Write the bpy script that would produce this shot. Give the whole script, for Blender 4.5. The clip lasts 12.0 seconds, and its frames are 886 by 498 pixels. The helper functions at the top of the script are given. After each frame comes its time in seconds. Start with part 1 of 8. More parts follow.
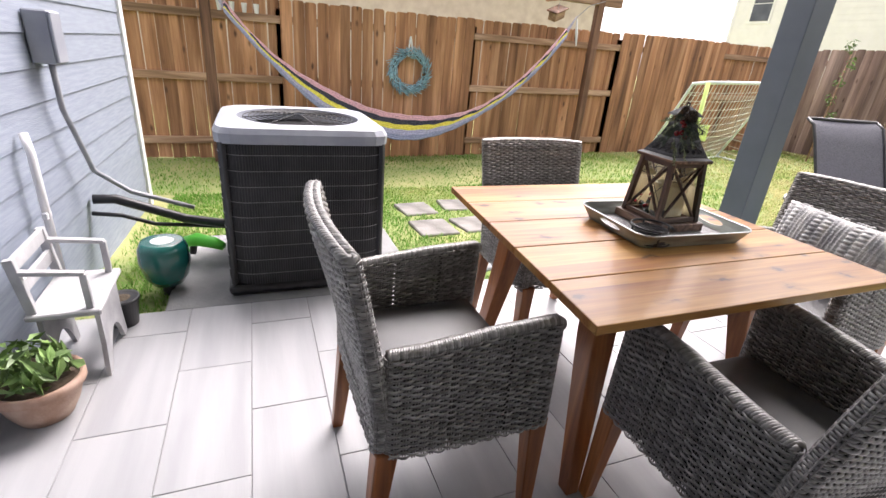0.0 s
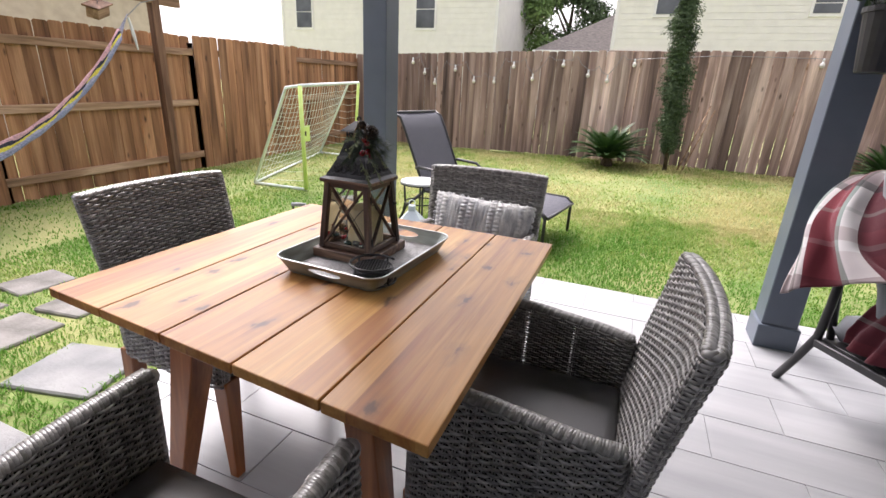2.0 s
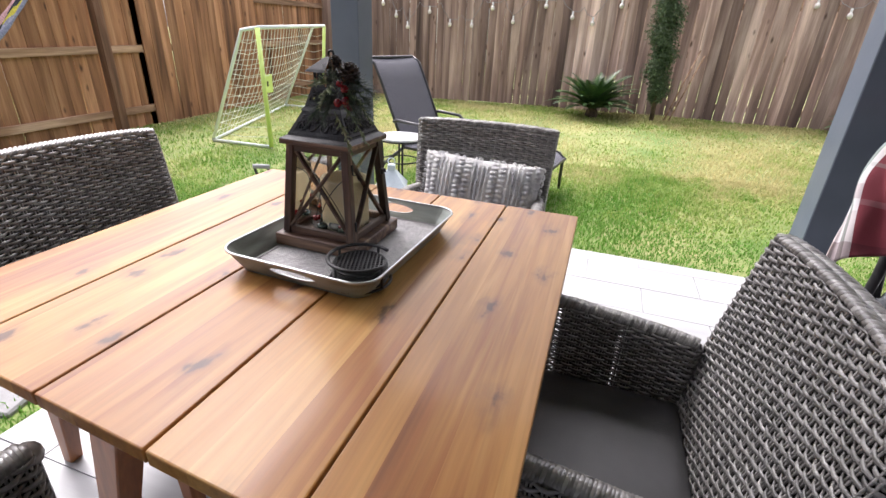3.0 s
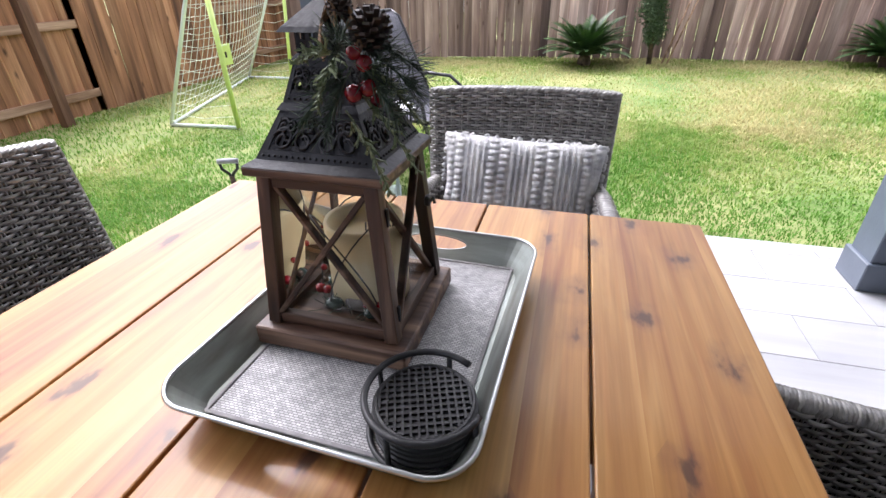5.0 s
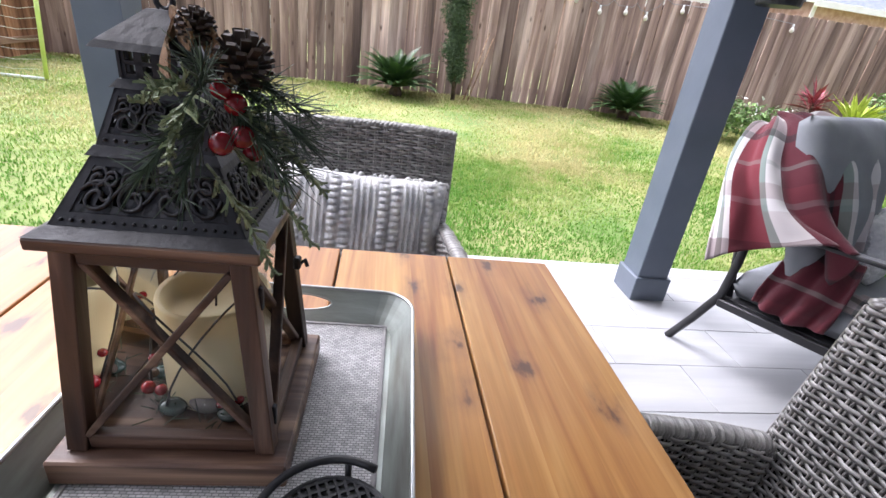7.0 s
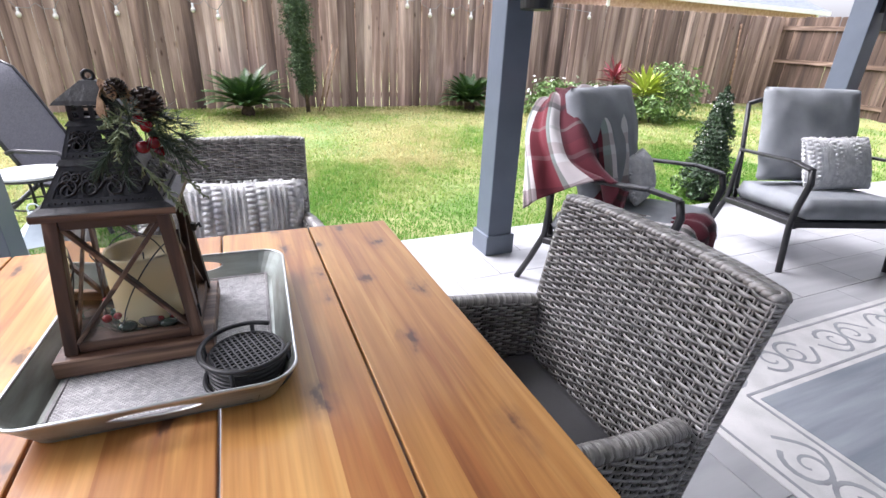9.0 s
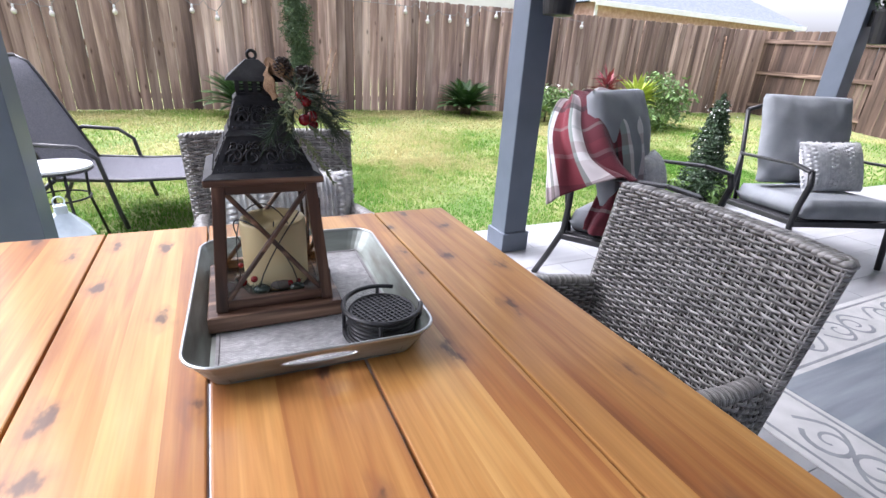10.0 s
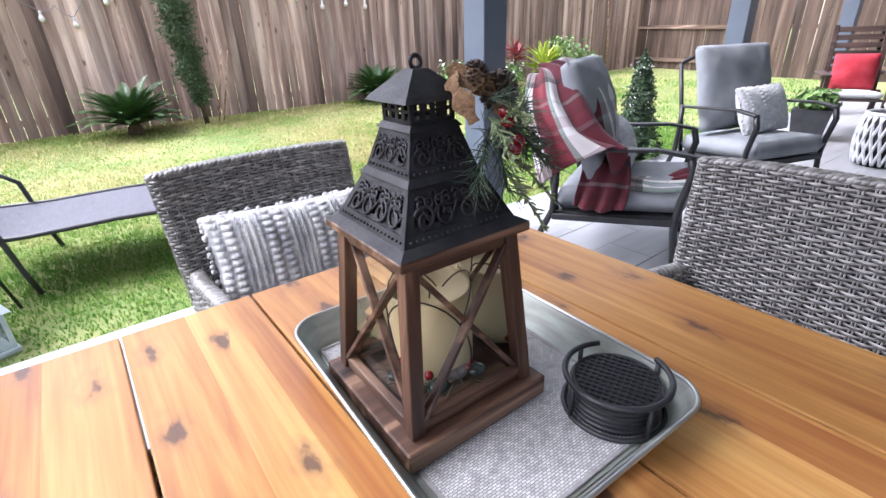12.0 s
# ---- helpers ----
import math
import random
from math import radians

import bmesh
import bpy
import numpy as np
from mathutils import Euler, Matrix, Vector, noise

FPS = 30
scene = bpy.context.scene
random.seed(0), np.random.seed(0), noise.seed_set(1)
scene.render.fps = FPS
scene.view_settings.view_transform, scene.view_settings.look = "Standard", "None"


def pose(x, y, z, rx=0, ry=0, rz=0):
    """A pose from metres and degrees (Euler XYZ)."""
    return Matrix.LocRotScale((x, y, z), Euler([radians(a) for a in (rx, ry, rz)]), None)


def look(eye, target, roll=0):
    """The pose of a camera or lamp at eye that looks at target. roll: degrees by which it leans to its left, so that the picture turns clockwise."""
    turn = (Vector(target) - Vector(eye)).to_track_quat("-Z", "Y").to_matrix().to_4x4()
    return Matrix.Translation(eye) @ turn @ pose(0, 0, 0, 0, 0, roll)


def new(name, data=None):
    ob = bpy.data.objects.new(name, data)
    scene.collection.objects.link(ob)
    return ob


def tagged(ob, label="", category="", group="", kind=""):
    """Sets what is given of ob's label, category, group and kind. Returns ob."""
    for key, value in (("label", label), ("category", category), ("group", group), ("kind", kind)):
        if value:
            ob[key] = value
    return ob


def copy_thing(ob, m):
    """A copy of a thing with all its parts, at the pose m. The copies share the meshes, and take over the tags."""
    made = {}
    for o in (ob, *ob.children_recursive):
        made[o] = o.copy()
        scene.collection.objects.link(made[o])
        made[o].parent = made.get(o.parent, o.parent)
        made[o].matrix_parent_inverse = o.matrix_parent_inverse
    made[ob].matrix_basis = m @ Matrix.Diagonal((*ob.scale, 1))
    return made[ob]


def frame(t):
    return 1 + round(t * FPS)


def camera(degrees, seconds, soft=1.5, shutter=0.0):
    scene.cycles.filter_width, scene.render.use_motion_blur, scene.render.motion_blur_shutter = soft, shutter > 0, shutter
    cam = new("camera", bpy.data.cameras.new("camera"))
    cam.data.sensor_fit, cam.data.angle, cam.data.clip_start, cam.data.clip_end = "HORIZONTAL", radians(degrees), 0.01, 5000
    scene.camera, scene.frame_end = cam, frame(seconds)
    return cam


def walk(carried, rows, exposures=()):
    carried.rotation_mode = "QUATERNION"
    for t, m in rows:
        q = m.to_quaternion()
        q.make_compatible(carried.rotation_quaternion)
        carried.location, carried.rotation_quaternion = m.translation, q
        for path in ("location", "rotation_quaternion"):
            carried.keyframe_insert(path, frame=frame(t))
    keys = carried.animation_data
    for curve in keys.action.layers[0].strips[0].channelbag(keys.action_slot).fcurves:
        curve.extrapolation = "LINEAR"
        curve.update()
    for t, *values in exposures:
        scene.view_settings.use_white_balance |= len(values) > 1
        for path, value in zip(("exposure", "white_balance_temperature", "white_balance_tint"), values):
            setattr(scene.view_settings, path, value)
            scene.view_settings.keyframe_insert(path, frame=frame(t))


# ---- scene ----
cam = camera(87.2, 12.0)
PATH = [
    (0, (1.175, -1.181, 1.235), (-0.527, -0.471, 0.462), 5.1),
    (0.5, (1.149, -1.156, 1.25), (-0.305, -0.012, 0.49), 5.5),
    (1, (1.044, -1.077, 1.253), (-0.248, 0.255, 0.508), 4.3),
    (1.5, (0.925, -1.06, 1.249), (-0.116, 0.474, 0.5), 5.0),
    (2, (0.737, -1.066, 1.247), (0.052, 0.694, 0.588), 2.9),
    (2.5, (0.624, -0.925, 1.225), (0.089, 0.874, 0.535), 2.6),
    (3, (0.546, -0.78, 1.193), (-0.005, 0.952, 0.359), 2.9),
    (3.2, (0.51, -0.74, 1.182), (-0.042, 0.961, 0.286), 2.8),
    (5, (0.26, -0.38, 1.151), (-0.204, 1.301, 0.171), -1.0),
    (5.5, (0.242, -0.332, 1.154), (-0.113, 1.391, 0.203), 0.6),
    (6, (0.207, -0.304, 1.135), (0.128, 1.451, 0.18), 4.8),
    (6.5, (0.16, -0.287, 1.142), (0.353, 1.489, 0.243), 8.0),
    (8.5, (0.222, -0.546, 1.199), (0.761, 1.2, 0.386), 4.0),
    (9, (0.179, -0.679, 1.202), (0.926, 0.995, 0.403), 2.4),
    (9.5, (0.104, -0.722, 1.207), (0.93, 0.945, 0.474), 2.5),
    (10, (-0.05, -0.677, 1.165), (0.763, 0.979, 0.394), 3.5),
    (10.5, (-0.185, -0.649, 1.168), (0.918, 0.845, 0.426), 4.1),
    (11, (-0.246, -0.546, 1.127), (0.819, 0.985, 0.405), 0.9),
    (11.5, (-0.25, -0.432, 1.123), (0.843, 1.046, 0.335), -0.2),
    (12, (-0.274, -0.291, 1.17), (0.824, 1.159, 0.339), -2.3),
]
walk(cam, [(t, look(eye, target, roll)) for t, eye, target, roll in PATH],
     ((0.0, 1.89, 6600, 18), (1.0, 1.83, 6600, 18), (2.0, 1.55, 6500, 18), (2.5, 1.58, 6450, 18), (3.0, 1.62, 6400, 18), (5.0, 1.79, 6050, 18), (6.5, 1.87, 6000, 18),
      (8.5, 1.96, 6050, 18), (9.0, 1.94, 6050, 18), (10.0, 1.88, 5900, 18), (11.0, 1.84, 5750, 18), (12.0, 1.97, 5800, 18)))

# ---- light ----
world = bpy.data.worlds.new("overcast_sky")
scene.world = world
world.use_nodes = True
wn = world.node_tree
sky = wn.nodes.new("ShaderNodeTexSky")
sky.sky_type = 'NISHITA'
sky.sun_disc = False
sky.sun_elevation = radians(55)
sky.sun_rotation = radians(315)
sky.air_density, sky.dust_density, sky.ozone_density = 1.0, 6.0, 0.6
soften = wn.nodes.new("ShaderNodeHueSaturation")
soften.inputs["Saturation"].default_value = 0.15
wn.links.new(sky.outputs[0], soften.inputs["Color"])
warm = wn.nodes.new("ShaderNodeMix")
warm.data_type, warm.blend_type = 'RGBA', 'MULTIPLY'
warm.inputs[0].default_value, warm.inputs[7].default_value = 1.0, (1.01, 1.0, 1.0, 1)
wn.links.new(soften.outputs[0], warm.inputs[6])
wn.links.new(warm.outputs[2], wn.nodes["Background"].inputs[0])
wn.nodes["Background"].inputs[1].default_value = 0.15

sun_data = bpy.data.lights.new("sun", 'SUN')
sun_data.energy, sun_data.angle, sun_data.color = 0.5, radians(35), (1.0, 0.96, 0.91)
sun = new("sun", sun_data)
sun.matrix_world = look((0, 0, 0), (0.406, -0.406, -0.819))


# ---- materials ----
def node_mat(name):
    m = bpy.data.materials.new(name)
    m.use_nodes = True
    return m, m.node_tree.nodes, m.node_tree.links, m.node_tree.nodes["Principled BSDF"]


def surface(name, c1, c2, scale=8.0, rough=0.6, metal=0.0, bump=0.1, fine=60.0, stretch=(1, 1, 1), vary=0.0,
            island=False, spec=0.5, detail=6.0, contrast=(0.35, 0.65), coat=0.0, rough2=None):
    """A procedural surface: two tones by noise, a fine relief, and a chance shift of tone per object or island."""
    m, n, l, b = node_mat(name)
    tc = n.new("ShaderNodeTexCoord")
    mp = n.new("ShaderNodeMapping")
    mp.inputs["Scale"].default_value = stretch
    l.new(tc.outputs["Object"], mp.inputs[0])
    vec = mp.outputs[0]
    rnd = None
    if vary or island:
        if island:
            rnd = n.new("ShaderNodeNewGeometry").outputs["Random Per Island"]
        else:
            rnd = n.new("ShaderNodeObjectInfo").outputs["Random"]
        shift = n.new("ShaderNodeVectorMath")
        shift.operation = 'SCALE'
        shift.inputs[0].default_value = (13.0, 7.0, 5.0)
        l.new(rnd, shift.inputs["Scale"])
        add = n.new("ShaderNodeVectorMath")
        l.new(vec, add.inputs[0])
        l.new(shift.outputs[0], add.inputs[1])
        vec = add.outputs[0]
    big = n.new("ShaderNodeTexNoise")
    big.inputs["Scale"].default_value, big.inputs["Detail"].default_value = scale, detail
    l.new(vec, big.inputs["Vector"])
    rng = n.new("ShaderNodeMapRange")
    rng.inputs[1].default_value, rng.inputs[2].default_value = contrast
    l.new(big.outputs["Fac"], rng.inputs[0])
    mix = n.new("ShaderNodeMix")
    mix.data_type = 'RGBA'
    mix.inputs[6].default_value, mix.inputs[7].default_value = (*c1, 1), (*c2, 1)
    l.new(rng.outputs[0], mix.inputs[0])
    col = mix.outputs[2]
    small = n.new("ShaderNodeTexNoise")
    small.inputs["Scale"].default_value, small.inputs["Detail"].default_value = fine, 4.0
    l.new(vec, small.inputs["Vector"])
    if rnd is not None and vary:
        hsv = n.new("ShaderNodeHueSaturation")
        vr = n.new("ShaderNodeMapRange")
        vr.inputs[3].default_value, vr.inputs[4].default_value = 1 - vary, 1 + vary
        l.new(rnd, vr.inputs[0])
        l.new(vr.outputs[0], hsv.inputs["Value"])
        l.new(col, hsv.inputs["Color"])
        col = hsv.outputs[0]
    l.new(col, b.inputs["Base Color"])
    bp = n.new("ShaderNodeBump")
    bp.inputs["Strength"].default_value, bp.inputs["Distance"].default_value = bump, 0.01
    l.new(small.outputs["Fac"], bp.inputs["Height"])
    l.new(bp.outputs[0], b.inputs["Normal"])
    if rough2 is not None:
        rr = n.new("ShaderNodeMapRange")
        rr.inputs[3].default_value, rr.inputs[4].default_value = rough, rough2
        l.new(small.outputs["Fac"], rr.inputs[0])
        l.new(rr.outputs[0], b.inputs["Roughness"])
    else:
        b.inputs["Roughness"].default_value = rough
    b.inputs["Metallic"].default_value = metal
    b.inputs["Specular IOR Level"].default_value = spec
    b.inputs["Coat Weight"].default_value = coat
    return m


def plank_wood(name, tones, axis=1, rough=0.4, vary=0.12, streak=14.0, knots=True, coat=0.0, bump=0.08, pos=(0.3, 0.5, 0.68), knot_dark=(0.06, 0.03, 0.02)):
    """Board timber: strips and streaks along one axis, dark knots, a tone of its own per board."""
    m, n, l, b = node_mat(name)
    tc = n.new("ShaderNodeTexCoord")
    rnd = n.new("ShaderNodeObjectInfo").outputs["Random"]
    shift = n.new("ShaderNodeVectorMath")
    shift.operation = 'SCALE'
    shift.inputs[0].default_value = (3.7, 9.1, 5.3)
    l.new(rnd, shift.inputs["Scale"])
    add = n.new("ShaderNodeVectorMath")
    l.new(tc.outputs["Object"], add.inputs[0])
    l.new(shift.outputs[0], add.inputs[1])
    mp = n.new("ShaderNodeMapping")
    sc = [streak, streak, streak]
    sc[axis] = streak * 0.07
    mp.inputs["Scale"].default_value = sc
    l.new(add.outputs[0], mp.inputs[0])
    grain = n.new("ShaderNodeTexNoise")
    grain.inputs["Scale"].default_value, grain.inputs["Detail"].default_value, grain.inputs["Distortion"].default_value = 1.0, 5.0, 0.6
    l.new(mp.outputs[0], grain.inputs["Vector"])
    ramp = n.new("ShaderNodeValToRGB")
    ramp.color_ramp.elements[0].position, ramp.color_ramp.elements[0].color = pos[0], (*tones[0], 1)
    ramp.color_ramp.elements[1].position, ramp.color_ramp.elements[1].color = pos[2], (*tones[2], 1)
    mid = ramp.color_ramp.elements.new(pos[1])
    mid.color = (*tones[1], 1)
    l.new(grain.outputs["Fac"], ramp.inputs[0])
    col = ramp.outputs[0]
    mp2 = n.new("ShaderNodeMapping")
    s2 = [70.0, 70.0, 70.0]
    s2[axis] = 3.0
    mp2.inputs["Scale"].default_value = s2
    l.new(add.outputs[0], mp2.inputs[0])
    fibre = n.new("ShaderNodeTexNoise")
    fibre.inputs["Scale"].default_value, fibre.inputs["Detail"].default_value = 1.5, 3.0
    l.new(mp2.outputs[0], fibre.inputs["Vector"])
    fr = n.new("ShaderNodeMapRange")
    fr.inputs[1].default_value, fr.inputs[2].default_value = 0.3, 0.7
    fr.inputs[3].default_value, fr.inputs[4].default_value = 0.82, 1.1
    l.new(fibre.outputs["Fac"], fr.inputs[0])
    vr = n.new("ShaderNodeMapRange")
    vr.inputs[3].default_value, vr.inputs[4].default_value = 1 - vary, 1 + vary
    l.new(rnd, vr.inputs[0])
    val = n.new("ShaderNodeMath")
    val.operation = 'MULTIPLY'
    l.new(fr.outputs[0], val.inputs[0])
    l.new(vr.outputs[0], val.inputs[1])
    hsv = n.new("ShaderNodeHueSaturation")
    l.new(val.outputs[0], hsv.inputs["Value"])
    l.new(col, hsv.inputs["Color"])
    col = hsv.outputs[0]
    if knots:
        mp3 = n.new("ShaderNodeMapping")
        s3 = [9.0, 9.0, 9.0]
        s3[axis] = 3.6
        mp3.inputs["Scale"].default_value = s3
        l.new(add.outputs[0], mp3.inputs[0])
        vor = n.new("ShaderNodeTexVoronoi")
        vor.inputs["Scale"].default_value = 1.0
        l.new(mp3.outputs[0], vor.inputs["Vector"])
        wob = n.new("ShaderNodeMath")
        wob.operation = 'MULTIPLY_ADD'
        wob.inputs[1].default_value, wob.inputs[2].default_value = 0.16, -0.08
        l.new(fibre.outputs["Fac"], wob.inputs[0])
        dist = n.new("ShaderNodeMath")
        l.new(vor.outputs["Distance"], dist.inputs[0])
        l.new(wob.outputs[0], dist.inputs[1])
        kr = n.new("ShaderNodeMapRange")
        kr.inputs[1].default_value, kr.inputs[2].default_value = 0.06, 0.2
        kr.inputs[3].default_value, kr.inputs[4].default_value = 0.85, 0.0
        l.new(dist.outputs[0], kr.inputs[0])
        pick = n.new("ShaderNodeSeparateColor")
        l.new(vor.outputs["Color"], pick.inputs[0])
        some = n.new("ShaderNodeMath")
        some.operation = 'GREATER_THAN'
        some.inputs[1].default_value = 0.62
        l.new(pick.outputs[0], some.inputs[0])
        km = n.new("ShaderNodeMath")
        km.operation = 'MULTIPLY'
        l.new(kr.outputs[0], km.inputs[0])
        l.new(some.outputs[0], km.inputs[1])
        mix = n.new("ShaderNodeMix")
        mix.data_type = 'RGBA'
        mix.inputs[7].default_value = (*knot_dark, 1)
        l.new(km.outputs[0], mix.inputs[0])
        l.new(col, mix.inputs[6])
        col = mix.outputs[2]
    l.new(col, b.inputs["Base Color"])
    bp = n.new("ShaderNodeBump")
    bp.inputs["Strength"].default_value, bp.inputs["Distance"].default_value = bump, 0.004
    l.new(fibre.outputs["Fac"], bp.inputs["Height"])
    l.new(bp.outputs[0], b.inputs["Normal"])
    b.inputs["Roughness"].default_value = rough
    b.inputs["Coat Weight"].default_value, b.inputs["Coat Roughness"].default_value = coat, 0.18
    return m


def acacia_wood(name):
    """Oiled acacia: glued staves of differing tone, flowing grain, dark smudged knots."""
    m, n, l, b = node_mat(name)

    def math_node(op, a, c=None, third=None):
        q = n.new("ShaderNodeMath")
        q.operation = op
        for k, v in enumerate((a, c, third)):
            if v is None:
                continue
            if isinstance(v, (int, float)):
                q.inputs[k].default_value = v
            else:
                l.new(v, q.inputs[k])
        return q.outputs[0]

    def tone(fac, stops):
        r = n.new("ShaderNodeValToRGB")
        r.color_ramp.elements[0].position, r.color_ramp.elements[0].color = stops[0][0], (*stops[0][1], 1)
        r.color_ramp.elements[1].position, r.color_ramp.elements[1].color = stops[-1][0], (*stops[-1][1], 1)
        for p, c in stops[1:-1]:
            r.color_ramp.elements.new(p).color = (*c, 1)
        l.new(fac, r.inputs[0])
        return r.outputs[0]

    def noise_at(vec, scale, stretch, detail=4.0, distort=0.0):
        mp = n.new("ShaderNodeMapping")
        mp.inputs["Scale"].default_value = stretch
        l.new(vec, mp.inputs[0])
        t = n.new("ShaderNodeTexNoise")
        t.inputs["Scale"].default_value, t.inputs["Detail"].default_value, t.inputs["Distortion"].default_value = scale, detail, distort
        l.new(mp.outputs[0], t.inputs["Vector"])
        return t.outputs["Fac"]

    tc = n.new("ShaderNodeTexCoord").outputs["Object"]
    rnd = n.new("ShaderNodeObjectInfo").outputs["Random"]
    xyz = n.new("ShaderNodeSeparateXYZ")
    l.new(tc, xyz.inputs[0])
    # staves about 5 cm wide, counted across each plank
    lane = math_node('FLOOR', math_node('MULTIPLY_ADD', xyz.outputs[0], 15.2, 40.3))
    pick = n.new("ShaderNodeTexWhiteNoise")
    pick.noise_dimensions = '1D'
    l.new(lane, pick.inputs["W"])
    lane_rnd = pick.outputs["Value"]
    off = n.new("ShaderNodeVectorMath")
    off.operation = 'SCALE'
    off.inputs[0].default_value = (5.0, 23.0, 11.0)
    l.new(lane_rnd, off.inputs["Scale"])
    vec = n.new("ShaderNodeVectorMath")
    l.new(tc, vec.inputs[0])
    l.new(off.outputs[0], vec.inputs[1])
    vec = vec.outputs[0]
    flow = noise_at(vec, 1.0, (26.0, 1.6, 26.0), 5.0, 0.9)
    fibre = noise_at(vec, 1.0, (190.0, 5.0, 190.0), 3.0)
    blot = noise_at(tc, 1.0, (7.0, 3.0, 7.0), 3.0)
    f = math_node('ADD', math_node('MULTIPLY', flow, 0.66), math_node('MULTIPLY_ADD', lane_rnd, 0.3, 0.04))
    f = math_node('ADD', f, math_node('MULTIPLY_ADD', blot, 0.3, -0.15))
    col = tone(f, ((0.2, (0.14, 0.043, 0.014)), (0.36, (0.27, 0.105, 0.030)), (0.52, (0.385, 0.185, 0.052)), (0.68, (0.475, 0.262, 0.083)), (0.85, (0.56, 0.342, 0.140))))
    hs = n.new("ShaderNodeHueSaturation")
    l.new(col, hs.inputs["Color"])
    l.new(math_node('MULTIPLY', math_node('MULTIPLY_ADD', fibre, 0.5, 0.75), math_node('MULTIPLY_ADD', rnd, 0.16, 0.92)), hs.inputs["Value"])
    col = hs.outputs[0]
    # knots: a dark core in a wide greyish stain drawn out along the grain
    warp = noise_at(tc, 1.0, (46.0, 22.0, 46.0), 4.0)
    mp = n.new("ShaderNodeMapping")
    mp.inputs["Scale"].default_value = (12.0, 6.0, 0.0)
    l.new(tc, mp.inputs[0])
    vor = n.new("ShaderNodeTexVoronoi")
    vor.voronoi_dimensions = '2D'
    vor.inputs["Scale"].default_value, vor.inputs["Randomness"].default_value = 1.0, 0.95
    l.new(mp.outputs[0], vor.inputs["Vector"])
    sep = n.new("ShaderNodeSeparateColor")
    l.new(vor.outputs["Color"], sep.inputs[0])
    some = math_node('GREATER_THAN', sep.outputs[0], 0.58)
    d = math_node('ADD', vor.outputs["Distance"], math_node('MULTIPLY_ADD', warp, 0.6, -0.3))
    for lo, hi, amount, dark in ((0.02, 0.38, 0.46, (0.13, 0.058, 0.038)), (0.03, 0.15, 0.7, (0.035, 0.018, 0.016))):
        mr = n.new("ShaderNodeMapRange")
        mr.interpolation_type = 'SMOOTHSTEP'
        mr.inputs[1].default_value, mr.inputs[2].default_value, mr.inputs[3].default_value, mr.inputs[4].default_value = lo, hi, amount, 0.0
        l.new(d, mr.inputs[0])
        mx = n.new("ShaderNodeMix")
        mx.data_type = 'RGBA'
        mx.inputs[7].default_value = (*dark, 1)
        l.new(math_node('MULTIPLY', mr.outputs[0], some), mx.inputs[0])
        l.new(col, mx.inputs[6])
        col = mx.outputs[2]
    l.new(col, b.inputs["Base Color"])
    bp = n.new("ShaderNodeBump")
    bp.inputs["Strength"].default_value, bp.inputs["Distance"].default_value = 0.05, 0.003
    l.new(fibre, bp.inputs["Height"])
    l.new(bp.outputs[0], b.inputs["Normal"])
    l.new(math_node('MULTIPLY_ADD', blot, 0.2, 0.33), b.inputs["Roughness"])
    b.inputs["Specular IOR Level"].default_value = 0.3
    b.inputs["Coat Weight"].default_value, b.inputs["Coat Roughness"].default_value = 0.16, 0.12
    return m


M_TABLE = acacia_wood("oiled_acacia")
M_LEG = plank_wood("stained_legs", ((0.16, 0.047, 0.014), (0.32, 0.108, 0.031), (0.44, 0.165, 0.05)), axis=2, rough=0.38, knots=False, coat=0.2)
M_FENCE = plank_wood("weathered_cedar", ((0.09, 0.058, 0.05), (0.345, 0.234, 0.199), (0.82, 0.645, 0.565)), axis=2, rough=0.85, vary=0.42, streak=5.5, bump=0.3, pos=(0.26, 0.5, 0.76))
# the same cedar again, with shade put into its tones
M_FENCE_SHADE = plank_wood("shaded_cedar", ((0.075, 0.048, 0.04), (0.26, 0.176, 0.147), (0.58, 0.44, 0.37)), axis=2, rough=0.85, vary=0.38, streak=5.5, bump=0.3, pos=(0.26, 0.5, 0.76))
M_FENCE_W = plank_wood("stained_cedar", ((0.11, 0.052, 0.028), (0.37, 0.182, 0.092), (0.64, 0.365, 0.205)), axis=2, rough=0.85, vary=0.28, streak=8.0, bump=0.3, pos=(0.25, 0.5, 0.75))
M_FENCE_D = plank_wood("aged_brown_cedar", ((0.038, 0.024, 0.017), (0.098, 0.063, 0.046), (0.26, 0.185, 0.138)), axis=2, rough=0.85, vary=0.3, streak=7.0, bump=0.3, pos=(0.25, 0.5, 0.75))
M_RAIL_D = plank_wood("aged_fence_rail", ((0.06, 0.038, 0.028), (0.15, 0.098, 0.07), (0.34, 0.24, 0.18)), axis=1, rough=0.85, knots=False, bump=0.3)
M_RAIL = plank_wood("fence_rail_timber", ((0.16, 0.095, 0.055), (0.36, 0.22, 0.14), (0.58, 0.40, 0.28)), axis=1, rough=0.85, knots=False, bump=0.3)
M_RAILX = plank_wood("fence_rail_timber_x", ((0.16, 0.095, 0.055), (0.36, 0.22, 0.14), (0.58, 0.40, 0.28)), axis=0, rough=0.85, knots=False, bump=0.3)
M_TILE = surface("pale_porcelain_tile", (0.32, 0.325, 0.337), (0.395, 0.40, 0.41), scale=2.2, rough=0.26, bump=0.03, fine=40, stretch=(0.5, 5, 1), vary=0.035, rough2=0.4)
M_GROUT = surface("tile_grout", (0.28, 0.28, 0.285), (0.34, 0.34, 0.34), scale=30, rough=0.9)
